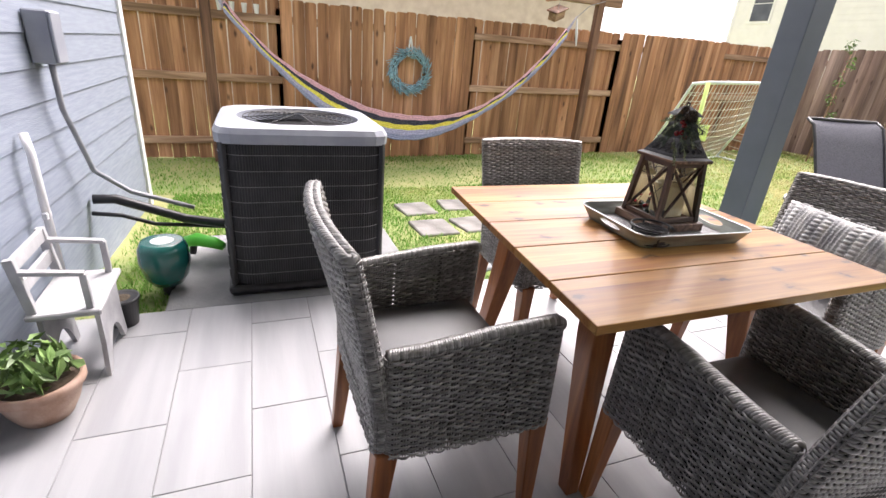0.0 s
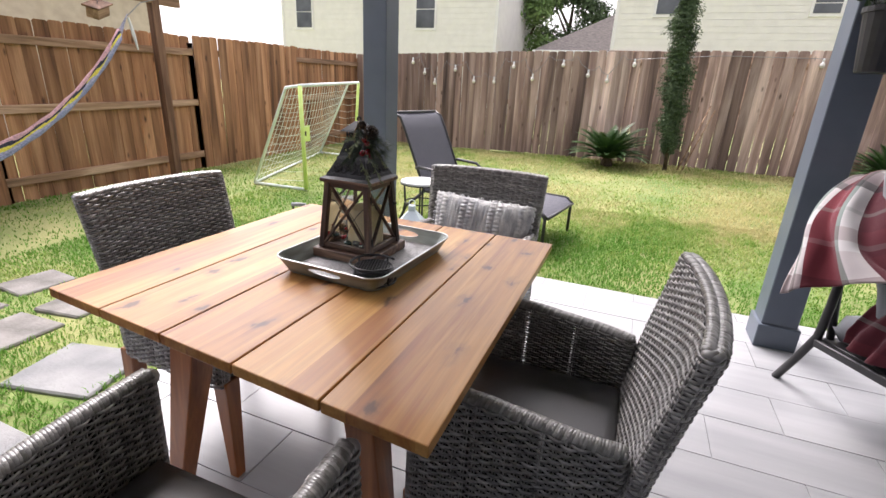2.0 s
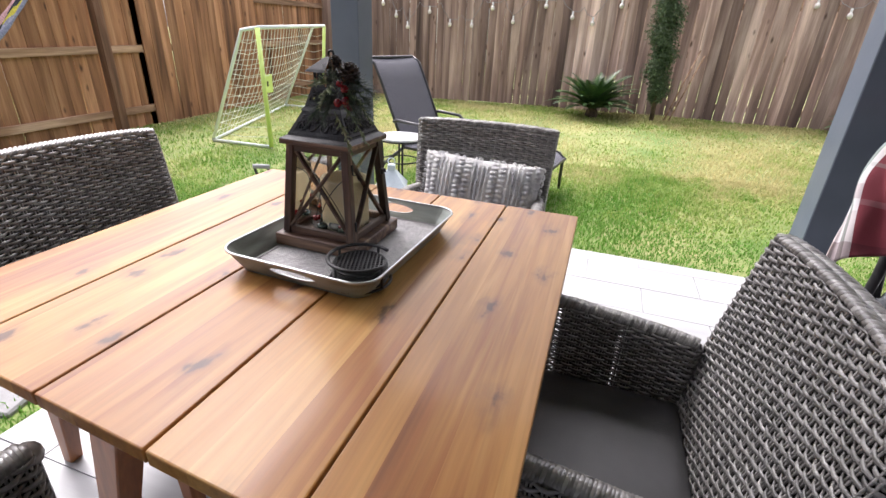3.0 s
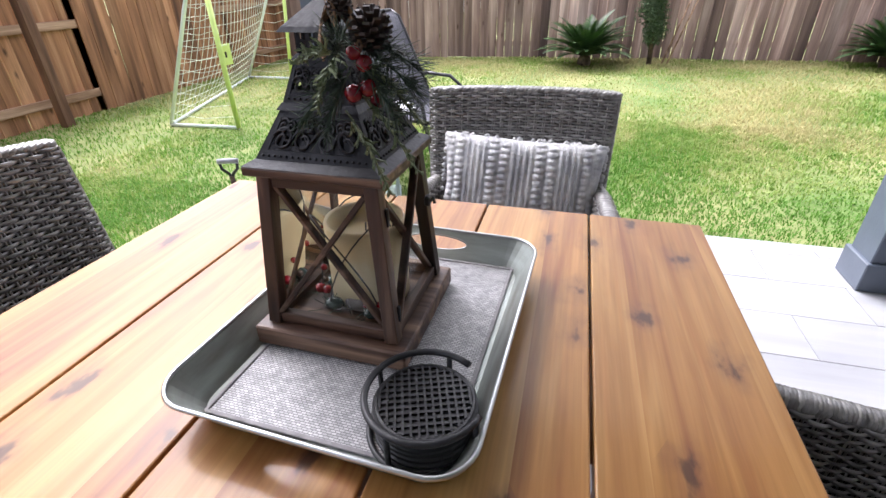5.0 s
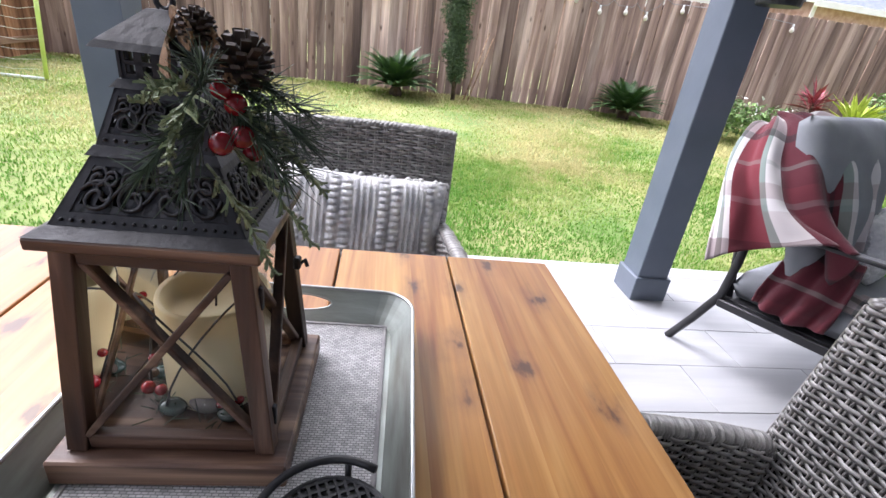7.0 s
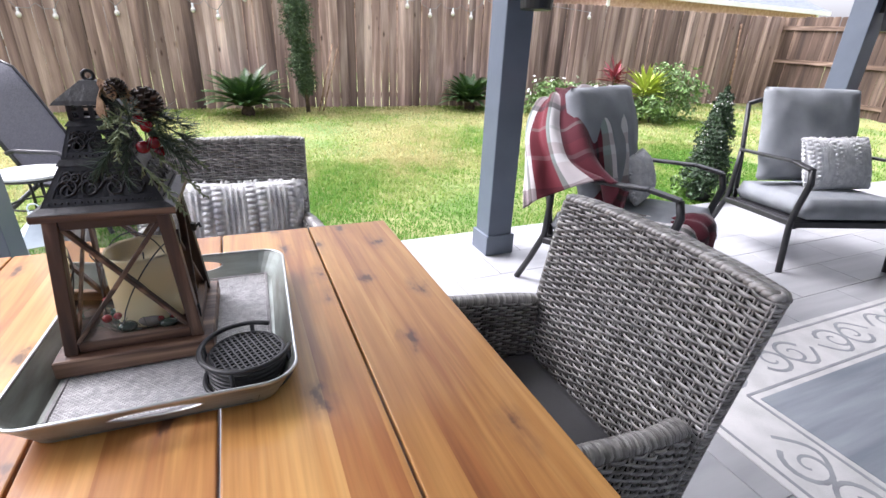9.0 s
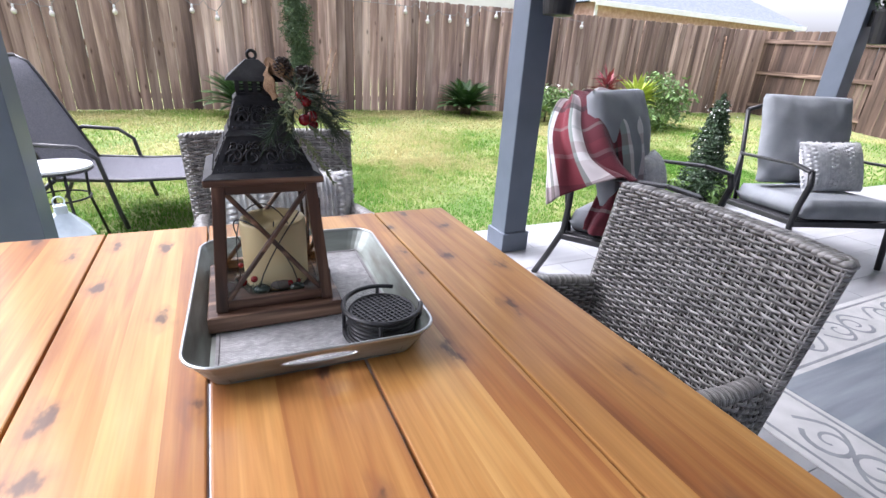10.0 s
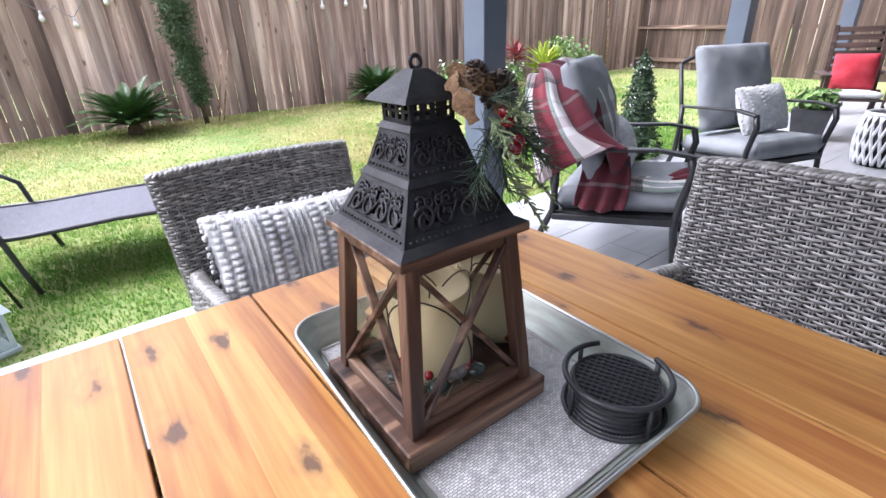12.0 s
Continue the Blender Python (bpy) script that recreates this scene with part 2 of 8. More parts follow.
M_POST = surface("slate_blue_paint", (0.105, 0.127, 0.162), (0.125, 0.148, 0.186), scale=5, rough=0.38, bump=0.04, fine=90)
M_WHITE = surface("white_trim_paint", (0.76, 0.76, 0.77), (0.82, 0.82, 0.83), scale=4, rough=0.5, bump=0.03)
M_SIDING = surface("blue_grey_siding", (0.23, 0.265, 0.33), (0.29, 0.325, 0.39), scale=6, rough=0.6, bump=0.25, fine=28, stretch=(1, 3, 12))
M_CEIL = surface("pale_soffit", (0.35, 0.36, 0.37), (0.40, 0.405, 0.415), scale=3, rough=0.7)
M_SOIL = surface("lawn_soil", (0.13, 0.21, 0.05), (0.34, 0.33, 0.14), scale=1.3, rough=0.95, bump=0.6, fine=70, contrast=(0.3, 0.7))


# ---- building helpers ----
def part(name, bm, material, parent, label="", smooth=False, kind=""):
    """Links a bmesh as one mesh object under a thing or part."""
    me = bpy.data.meshes.new(name)
    if smooth:
        for f in bm.faces:
            f.smooth = True
    bm.to_mesh(me)
    bm.free()
    me.materials.append(material)
    ob = new(name, me)
    if parent is not None:
        ob.parent = parent
    if label:
        ob["label"] = label
    if kind:
        ob["kind"] = kind
    return ob


def shared(name, me, parent, m):
    """One more object on a mesh that exists, at a pose m under its parent."""
    ob = new(name, me)
    ob.parent = parent
    ob.matrix_basis = m
    return ob


def thing(name, label, category, m=None, group="", kind=""):
    ob = new(name)
    ob.empty_display_size = 0.1
    if m is not None:
        ob.matrix_basis = m
    return tagged(ob, label, category, group, kind)


def box(bm, c, s, bevel=0.0, rot=None, seg=1):
    """Adds a box of size s at c, turned by rot (a matrix), with rounded edges."""
    m = Matrix.Translation(c)
    if rot is not None:
        m = m @ rot.to_4x4()
    r = bmesh.ops.create_cube(bm, size=1.0, matrix=m @ Matrix.Diagonal((*s, 1)))
    if bevel > 0:
        es = list({e for v in r["verts"] for e in v.link_edges})
        bmesh.ops.bevel(bm, geom=es, offset=bevel, segments=seg, affect='EDGES', profile=0.5, clamp_overlap=True)
    return bm


def boxed(c, s, bevel=0.0, rot=None, seg=1):
    return box(bmesh.new(), c, s, bevel, rot, seg)


def tube(bm, pts, r, n=8, closed=False, caps=True):
    """Sweeps a round section along points; r is one radius or one per point."""
    pts = [Vector(p) for p in pts]
    k = len(pts)
    rs = r if isinstance(r, (list, tuple)) else [r] * k
    rings, up = [], None
    for i, p in enumerate(pts):
        a = pts[i - 1] if (i > 0 or closed) else p
        c = pts[(i + 1) % k] if (i < k - 1 or closed) else p
        d = (c - a).normalized()
        if up is None:
            up = d.orthogonal().normalized()
        else:
            up = (up - d * up.dot(d))
            up = up.normalized() if up.length > 1e-6 else d.orthogonal().normalized()
        side = d.cross(up)
        rings.append([bm.verts.new(p + (up * math.cos(2 * math.pi * j / n) + side * math.sin(2 * math.pi * j / n)) * rs[i]) for j in range(n)])
    for i in range(k if closed else k - 1):
        a, c = rings[i], rings[(i + 1) % k]
        for j in range(n):
            bm.faces.new((a[j], a[(j + 1) % n], c[(j + 1) % n], c[j]))
    if caps and not closed:
        bm.faces.new(rings[0][::-1])
        bm.faces.new(rings[-1])
    return bm


def bar(bm, a, c, w, h, bevel=0.002, up=(0, 0, 1)):
    """A straight bar of section w by h from a to c."""
    a, c = Vector(a), Vector(c)
    d = c - a
    x = d.normalized()
    z = Vector(up)
    if abs(x.dot(z)) > 0.98:
        z = Vector((0, 1, 0))
    y = z.cross(x).normalized()
    z = x.cross(y)
    return box(bm, (a + c) / 2, (d.length, w, h), bevel, Matrix((x, y, z)).transposed())


def frustum(bm, z0, z1, a0, b0, a1, b1, cx=0.0, cy=0.0, bottom=True, top=True):
    """A four-sided block from size a0 x b0 at z0 to a1 x b1 at z1."""
    lo = [bm.verts.new((cx + sx * a0 / 2, cy + sy * b0 / 2, z0)) for sx, sy in ((-1, -1), (1, -1), (1, 1), (-1, 1))]
    hi = [bm.verts.new((cx + sx * a1 / 2, cy + sy * b1 / 2, z1)) for sx, sy in ((-1, -1), (1, -1), (1, 1), (-1, 1))]
    for i in range(4):
        j = (i + 1) % 4
        bm.faces.new((lo[i], lo[j], hi[j], hi[i]))
    if bottom:
        bm.faces.new(lo[::-1])
    if top:
        bm.faces.new(hi)
    return bm


def lathe(bm, prof, n=24, c=(0, 0), caps=True):
    """Turns a profile of (radius, height) about the z axis."""
    rings = [[bm.verts.new((c[0] + r * math.cos(2 * math.pi * j / n), c[1] + r * math.sin(2 * math.pi * j / n), z)) for j in range(n)] for r, z in prof]
    for a, b in zip(rings, rings[1:]):
        for j in range(n):
            bm.faces.new((a[j], a[(j + 1) % n], b[(j + 1) % n], b[j]))
    if caps:
        bm.faces.new(rings[0][::-1])
        bm.faces.new(rings[-1])
    return bm


def smoothstep(a, b, x):
    t = min(1.0, max(0.0, (x - a) / (b - a)))
    return t * t * (3 - 2 * t)


# ---- large structure ----
PATIO = (-1.06, 9.6, -2.05, 2.06)
FAR_A, FAR_B = Vector((-5.2, 8.45)), Vector((11.7, 6.98))
LEFT_X, RIGHT_X = -5.2, 11.7


def ground_z(x, y):
    """The lawn: level at the patio, falling to one side, rising to the far fence."""
    out = max(PATIO[0] - x, x - PATIO[1], PATIO[2] - y, y - PATIO[3], 0.0)
    s = smoothstep(0.1, 3.0, out)
    slope = (0.026 * x if x < 0 else 0.012 * x) + (0.02 * y if y > 0 else 0.012 * y)
    if y > 9 or x < -6 or x > 12:
        slope = min(slope, 0.2)
    return -0.035 + s * slope + 0.012 * noise.noise((x * 0.8, y * 0.8, 0.3))


def grid_axis(near0, near1, step, far):
    a = [near0 + i * step for i in range(int(round((near1 - near0) / step)) + 1)]
    out = [near0 - d for d in (2, 6, 15, 40, 100, 300)][::-1]
    return [v for v in out] + a + [near1 + d for d in (2, 6, 15, 40, 100, 300)]


def make_ground():
    xs, ys = grid_axis(-8, 14, 0.25, 300), grid_axis(-5, 12, 0.25, 300)
    bm = bmesh.new()
    rows = [[bm.verts.new((x, y, min(ground_z(x, y), -0.03) if PATIO[0] < x < PATIO[1] and PATIO[2] < y < PATIO[3] else ground_z(x, y))) for x in xs] for y in ys]
    for r0, r1 in zip(rows, rows[1:]):
        for i in range(len(xs) - 1):
            bm.faces.new((r0[i], r0[i + 1], r1[i + 1], r1[i]))
    ob = part("ground", bm, M_SOIL, None, smooth=True)
    tagged(ob, "grassy lawn soil sloping gently towards the fences", "ground", kind="structure")


make_ground()


def make_patio():
    slab = tagged(part("patio_slab", boxed(((PATIO[0] + PATIO[1]) / 2, (PATIO[2] + PATIO[3]) / 2, -0.08), (PATIO[1] - PATIO[0], PATIO[3] - PATIO[2], 0.15), 0.004), M_GROUT, None),
                  "concrete patio slab under pale porcelain tiles with thin grey joints", "patio floor", kind="structure")
    return slab


patio = make_patio()


def make_post(x, y):
    post = thing("porch_post", "square slate-blue painted porch post with a boxed base", "post", pose(x, y, 0), "porch posts")
    part("shaft", boxed((0, 0, 1.40), (0.165, 0.165, 2.76), 0.004), M_POST, post)
    bm = bmesh.new()
    box(bm, (0, 0, 0.065), (0.195, 0.195, 0.13), 0.004)
    part("base_trim", bm, M_POST, post)
    part("cap_trim", boxed((0, 0, 2.70), (0.195, 0.195, 0.12), 0.004), M_POST, post)
    return post


for px, py in ((-0.85, 1.75), (1.61, 1.745), (4.78, 1.745), (8.0, 1.745)):
    make_post(px, py)


def make_house():
    wall = tagged(new("wall_house"), "blue-grey lap-sided house wall with white corner trim", "wall", kind="structure")
    part("core", boxed((3.275, -2.17, 1.4), (12.75, 0.2, 3.4), 0.0), M_SIDING, wall)
    z = -0.2
    while z < 2.85:
        bm = bmesh.new()
        box(bm, (3.275, -2.056, z + 0.07), (12.75, 0.012, 0.158), 0.002, Euler((radians(3.2), 0, 0)).to_matrix())
        part("siding_board", bm, M_SIDING, wall)
        z += 0.138
    part("corner_trim", boxed((-3.11, -2.045, 1.25), (0.09, 0.03, 3.0), 0.003), M_WHITE, wall, "white corner board")
    part("end_trim", boxed((-3.115, -2.12, 1.25), (0.03, 0.15, 3.0), 0.003), M_WHITE, wall)
    roof = tagged(new("ceiling"), "pale painted soffit ceiling of the covered patio", "ceiling", kind="structure")
    part("soffit", boxed((4.28, -0.12, 3.02), (10.84, 4.1, 0.1), 0.0), M_CEIL, roof)
    part("roof_beam", boxed((4.28, 1.745, 2.87), (10.76, 0.2, 0.2), 0.004), M_POST, roof)
    part("roof_deck", boxed((4.28, -0.12, 3.13), (10.94, 4.3, 0.1), 0.0), M_GROUT, roof)
    return wall


make_house()


def picket_mesh(name, w, h, material):
    """A dog-eared fence board, standing on z = 0, facing -y."""
    bm = bmesh.new()
    t, e = 0.016, 0.018
    pts = [(-w / 2, 0), (w / 2, 0), (w / 2, h - e), (w / 2 - e, h), (-w / 2 + e, h), (-w / 2, h - e)]
    f = [bm.verts.new((x, -t / 2, z)) for x, z in pts]
    k = [bm.verts.new((x, t / 2, z)) for x, z in pts]
    bm.faces.new(f)
    bm.faces.new(k[::-1])
    for i in range(6):
        j = (i + 1) % 6
        bm.faces.new((f[j], f[i], k[i], k[j]))
    me = bpy.data.meshes.new(name)
    bm.to_mesh(me)
    bm.free()
    me.materials.append(material)
    return me


def fence_run(name, label, a, b, rails_seen, material, rail_mat, seed, top=None):
    """One fence panel from a to b (x, y): boards, three rails and end posts. rails_seen: the boards stand behind the rails as seen from inside."""
    rg = random.Random(seed)
    a, b = Vector(a), Vector(b)
    d = b - a
    L = d.length
    ang = math.atan2(d.y, d.x)
    fence = tagged(new(name), label, "fence", group="yard fence panels", kind="structure")
    inward = Vector((d.y, -d.x)).normalized()      # to the right of a->b
    off = -0.03 if rails_seen else 0.03
    n = max(1, round(L / 0.142))
    w = L / n
    mesh = [picket_mesh("picket_board", w - 0.004 - 0.003 * i, 1.83, material) for i in range(3)]
    for i in range(n):
        p = a + d * ((i + 0.5) / n) + inward * (off + rg.uniform(-0.004, 0.004))
        z = ground_z(p.x, p.y) + rg.uniform(-0.008, 0.012)
        shared("picket", mesh[rg.randrange(3)], fence, Matrix.Translation((p.x, p.y, z)) @ Matrix.Rotation(ang, 4, 'Z') @ Matrix.Rotation(radians(rg.uniform(-0.35, 0.35)), 4, 'Y') @ Matrix.Rotation(radians(rg.uniform(-1.2, 1.2)), 4, 'Z'))
    za, zb = ground_z(*a), ground_z(*b)
    for h in (0.22, 0.95, 1.62):
        bm = bmesh.new()
        bar(bm, (a.x, a.y, za + h), (b.x, b.y, zb + h), 0.038, 0.085, 0.003)
        part("rail", bm, rail_mat, fence)
    for q, zq in ((a, za), (b, zb)):
        bm = bmesh.new()
        box(bm, (q.x - inward.x * 0.06, q.y - inward.y * 0.06, zq + 0.86), (0.09, 0.09, 1.76), 0.004)
        part("post", bm, material, fence)
    return fence


LEFT_Y = (-3.46, -0.85, 1.65, 4.12, 6.32, 8.42)
for i in range(5):
    seen = i % 2 == 0
    fence_run("fence_panel", "brown stained timber fence panel " + ("with its rails showing" if seen else "with close upright boards"),
              (LEFT_X, LEFT_Y[i]), (LEFT_X, LEFT_Y[i + 1]), seen, M_FENCE_W, M_RAIL, 10 + i)
for i in range(7):
    p, q = FAR_A.lerp(FAR_B, i / 7), FAR_A.lerp(FAR_B, (i + 1) / 7)
    # all but the middle three panels take the cedar coloured as shaded
    fence_run("fence_panel", "weathered grey-brown timber fence panel with upright boards", p, q, False, M_FENCE if i in (2, 3, 4) else M_FENCE_SHADE, M_RAILX, 30 + i)
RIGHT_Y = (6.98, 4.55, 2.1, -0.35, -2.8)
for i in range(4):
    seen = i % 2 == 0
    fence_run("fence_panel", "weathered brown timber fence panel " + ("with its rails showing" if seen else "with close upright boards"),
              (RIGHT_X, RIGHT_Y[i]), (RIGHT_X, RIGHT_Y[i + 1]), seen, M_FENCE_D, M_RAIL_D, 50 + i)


# ---- the table ----
TABLE_Z, TAB_X0, TAB_W = 0.74, -0.524, 0.2110


def table_end(x, far):
    return 0.533 + 0.018 * (0.53 - x) if far else -0.55 + 0.085 * (0.53 - x)


def make_table():
    t = thing("dining_table", "square oiled acacia dining table with five broad planks and knots", "table")
    for i in range(5):
        x0, x1 = TAB_X0 + i * TAB_W + 0.002, TAB_X0 + (i + 1) * TAB_W - 0.002
        bm = bmesh.new()
        lo = [bm.verts.new((x, y, TABLE_Z - 0.024)) for x, y in ((x0, table_end(x0, 0)), (x1, table_end(x1, 0)), (x1, table_end(x1, 1)), (x0, table_end(x0, 1)))]
        hi = [bm.verts.new((v.co.x, v.co.y, TABLE_Z)) for v in lo]
        bm.faces.new(lo[::-1])
        bm.faces.new(hi)
        for k in range(4):
            bm.faces.new((lo[k], lo[(k + 1) % 4], hi[(k + 1) % 4], hi[k]))
        bmesh.ops.bevel(bm, geom=bm.edges[:], offset=0.0025, segments=2, affect='EDGES', profile=0.5)
        part("plank", bm, M_TABLE, t)
    cx, cy = -0.005, 0.02
    for sx in (-1, 1):
        for sy in (-1, 1):
            bm = bmesh.new()
            secs = ((0.716, 0.25, 0.30, 0.085), (0.50, 0.275, 0.315, 0.078), (0.0, 0.36, 0.36, 0.045))
            rings = []
            for z, o, q, w in secs:
                rings.append([bm.verts.new((cx + sx * o + ax * w / 2, cy + sy * q + ay * w / 2, z)) for ax, ay in ((-1, -1), (1, -1), (1, 1), (-1, 1))])
            for r0, r1 in zip(rings, rings[1:]):
                for k in range(4):
                    bm.faces.new((r1[k], r1[(k + 1) % 4], r0[(k + 1) % 4], r0[k]))
            bm.faces.new(rings[0])
            bm.faces.new(rings[-1][::-1])
            bmesh.ops.bevel(bm, geom=bm.edges[:], offset=0.003, segments=1, affect='EDGES')
            part("leg", bm, M_LEG, t)
    for sx in (-1, 1):
        part("apron", boxed((cx + sx * 0.25, cy, 0.691), (0.03, 0.54, 0.048), 0.002), M_LEG, t)
    for sy in (-1, 1):
        part("apron", boxed((cx, cy + sy * 0.30, 0.691), (0.44, 0.03, 0.048), 0.002), M_LEG, t)
    part("centre_batten", boxed((cx, cy, 0.695), (0.84, 0.06, 0.04), 0.002), M_LEG, t)


make_table()

# ---- more materials ----
M_WICKER = surface("grey_wicker", (0.09, 0.084, 0.079), (0.38, 0.365, 0.348), scale=28, rough=0.3, spec=0.85, coat=0.25, bump=0.12, fine=220, island=True, vary=0.3, contrast=(0.3, 0.7))
# near-black for shade behind weave and openwork; also used on plain dark parts
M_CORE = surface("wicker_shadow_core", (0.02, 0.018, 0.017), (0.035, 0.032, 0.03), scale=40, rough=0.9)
M_CUSHION = surface("charcoal_fabric", (0.075, 0.075, 0.079), (0.105, 0.105, 0.11), scale=9, rough=0.4, bump=0.2, fine=420, spec=0.95)
M_GREYFAB = surface("slate_cushion_fabric", (0.24, 0.255, 0.275), (0.32, 0.335, 0.355), scale=6, rough=0.9, bump=0.3, fine=380, spec=0.2)
M_BLACK = surface("black_powder_coat", (0.012, 0.012, 0.014), (0.022, 0.022, 0.025), scale=20, rough=0.42, bump=0.05, fine=200)
M_LANTIRON = surface("aged_dark_tin", (0.012, 0.012, 0.014), (0.032, 0.032, 0.036), scale=30, rough=0.52, metal=0.3, bump=0.12, fine=120)
M_LANTWOOD = plank_wood("walnut_stained_pine", ((0.018, 0.009, 0.006), (0.075, 0.036, 0.022), (0.27, 0.165, 0.105)), axis=2, rough=0.5, knots=False, vary=0.2, streak=30.0, bump=0.25)
M_LANTWOODX = plank_wood("walnut_stained_pine_rail", ((0.018, 0.009, 0.006), (0.075, 0.036, 0.022), (0.27, 0.165, 0.105)), axis=0, rough=0.5, knots=False, vary=0.2, streak=30.0, bump=0.25)
M_TRAY = surface("galvanised_tray", (0.20, 0.20, 0.17), (0.46, 0.51, 0.48), scale=7, rough=0.4, metal=0.55, bump=0.06, fine=60, stretch=(1, 1, 6), contrast=(0.3, 0.7), rough2=0.55)
M_TRAYRIM = surface("bright_tray_rim", (0.4, 0.42, 0.42), (0.55, 0.57, 0.57), scale=12, rough=0.3, metal=0.9, bump=0.03)
M_CREAM = surface("ivory_wax", (0.66, 0.54, 0.30), (0.72, 0.61, 0.37), scale=6, rough=0.5, bump=0.03)
M_BERRY = surface("red_berry", (0.17, 0.004, 0.010), (0.28, 0.012, 0.018), scale=30, rough=0.2, coat=0.4)
M_NEEDLE = surface("pine_needle", (0.018, 0.036, 0.022), (0.06, 0.09, 0.052), scale=30, rough=0.55, island=True, vary=0.3)
M_SPRIG = surface("frosted_cedar_sprig", (0.09, 0.13, 0.05), (0.25, 0.29, 0.16), scale=40, rough=0.6, island=True, vary=0.3)
M_CONE = surface("pine_cone", (0.02, 0.012, 0.009), (0.06, 0.036, 0.024), scale=40, rough=0.6, island=True, vary=0.3)
M_BURLAP = surface("burlap_ribbon", (0.16, 0.09, 0.045), (0.30, 0.19, 0.105), scale=60, rough=0.95, bump=0.6, fine=400)
M_STONE = surface("grey_river_stone", (0.10, 0.085, 0.08), (0.18, 0.16, 0.15), scale=30, rough=0.6)
M_MOSS = surface("glass_float_green", (0.012, 0.028, 0.024), (0.03, 0.055, 0.05), scale=20, rough=0.2, coat=0.2)


def glass_mat(name, tint=(1, 1, 1), rough=0.0):
    """Thin clear glass: mostly see-through, with a real gloss."""
    m, n, l, b = node_mat(name)
    out = n["Material Output"]
    tr = n.new("ShaderNodeBsdfTransparent")
    tr.inputs[0].default_value = (*tint, 1)
    gl = n.new("ShaderNodeBsdfGlossy")
    gl.inputs["Roughness"].default_value = rough
    fr = n.new("ShaderNodeFresnel")
    fr.inputs[0].default_value = 1.45
    mx = n.new("ShaderNodeMixShader")
    l.new(fr.outputs[0], mx.inputs[0])
    l.new(tr.outputs[0], mx.inputs[1])
    l.new(gl.outputs[0], mx.inputs[2])
    l.new(mx.outputs[0], out.inputs[0])
    return m


M_GLASS = glass_mat("clear_glass", (0.94, 0.96, 0.95), 0.02)


def woven_mat(name, c1, c2, scale=170.0):
    """A woven placemat: crossing threads in two tones with relief."""
    m, n, l, b = node_mat(name)
    tc = n.new("ShaderNodeTexCoord")
    brick = n.new("ShaderNodeTexBrick")
    brick.inputs["Scale"].default_value = scale
    brick.inputs["Color1"].default_value, brick.inputs["Color2"].default_value = (*c1, 1), (*c2, 1)
    brick.inputs["Mortar"].default_value = (c1[0] * 0.3, c1[1] * 0.3, c1[2] * 0.3, 1)
    brick.inputs["Mortar Size"].default_value = 0.035
    brick.inputs["Bias"].default_value = -0.2
    l.new(tc.outputs["Object"], brick.inputs["Vector"])
    nz = n.new("ShaderNodeTexNoise")
    nz.inputs["Scale"].default_value = 60.0
    l.new(tc.outputs["Object"], nz.inputs["Vector"])
    mix = n.new("ShaderNodeMix")
    mix.data_type, mix.blend_type = 'RGBA', 'MULTIPLY'
    mix.inputs[0].default_value = 0.6
    l.new(brick.outputs["Color"], mix.inputs[6])
    l.new(nz.outputs["Fac"], mix.inputs[7])
    hs = n.new("ShaderNodeHueSaturation")
    hs.inputs["Saturation"].default_value, hs.inputs["Value"].default_value = 0.5, 1.6
    l.new(mix.outputs[2], hs.inputs["Color"])
    l.new(hs.outputs[0], b.inputs["Base Color"])
    bp = n.new("ShaderNodeBump")
    bp.inputs["Strength"].default_value, bp.inputs["Distance"].default_value = 1.0, 0.003
    l.new(brick.outputs["Fac"], bp.inputs["Height"])
    bp.invert = True
    l.new(bp.outputs[0], b.inputs["Normal"])
    b.inputs["Roughness"].default_value = 0.55
    return m


M_MAT = woven_mat("woven_vinyl_placemat", (0.52, 0.505, 0.51), (0.30, 0.288, 0.295), scale=85.0)

M_HEM = surface("grey_bound_hem", (0.24, 0.23, 0.235), (0.34, 0.325, 0.33), scale=60, rough=0.7, bump=0.3, fine=300)


# ---- wicker armchairs ----
def racetrack(w, t, step):
    """Points and outward normals round a straight-sided, round-ended loop, w long in x and t thick in y, at an even count of steps."""
    r, s = t / 2, w / 2 - t / 2
    total = 4 * s + 2 * math.pi * r
    n = max(8, int(round(total / step / 8)) * 8)
    pts = []
    for i in range(n):
        d = total * i / n
        if d < 2 * s:
            pts.append((-s + d, -r, 0, -1))
        elif d < 2 * s + math.pi * r:
            a = (d - 2 * s) / r
            pts.append((s + r * math.sin(a), -r * math.cos(a), math.sin(a), -math.cos(a)))
        elif d < 4 * s + math.pi * r:
            pts.append((s - (d - 2 * s - math.pi * r), r, 0, 1))
        else:
            a = (d - 4 * s - math.pi * r) / r
            pts.append((-s - r * math.sin(a), r * math.cos(a), -math.sin(a), math.cos(a)))
    return pts


# how far a strand stands out as it passes over one stake and under the next
OVER = [math.tanh(1.8 * math.cos(i * math.pi / 4)) / math.tanh(1.8) for i in range(8)]


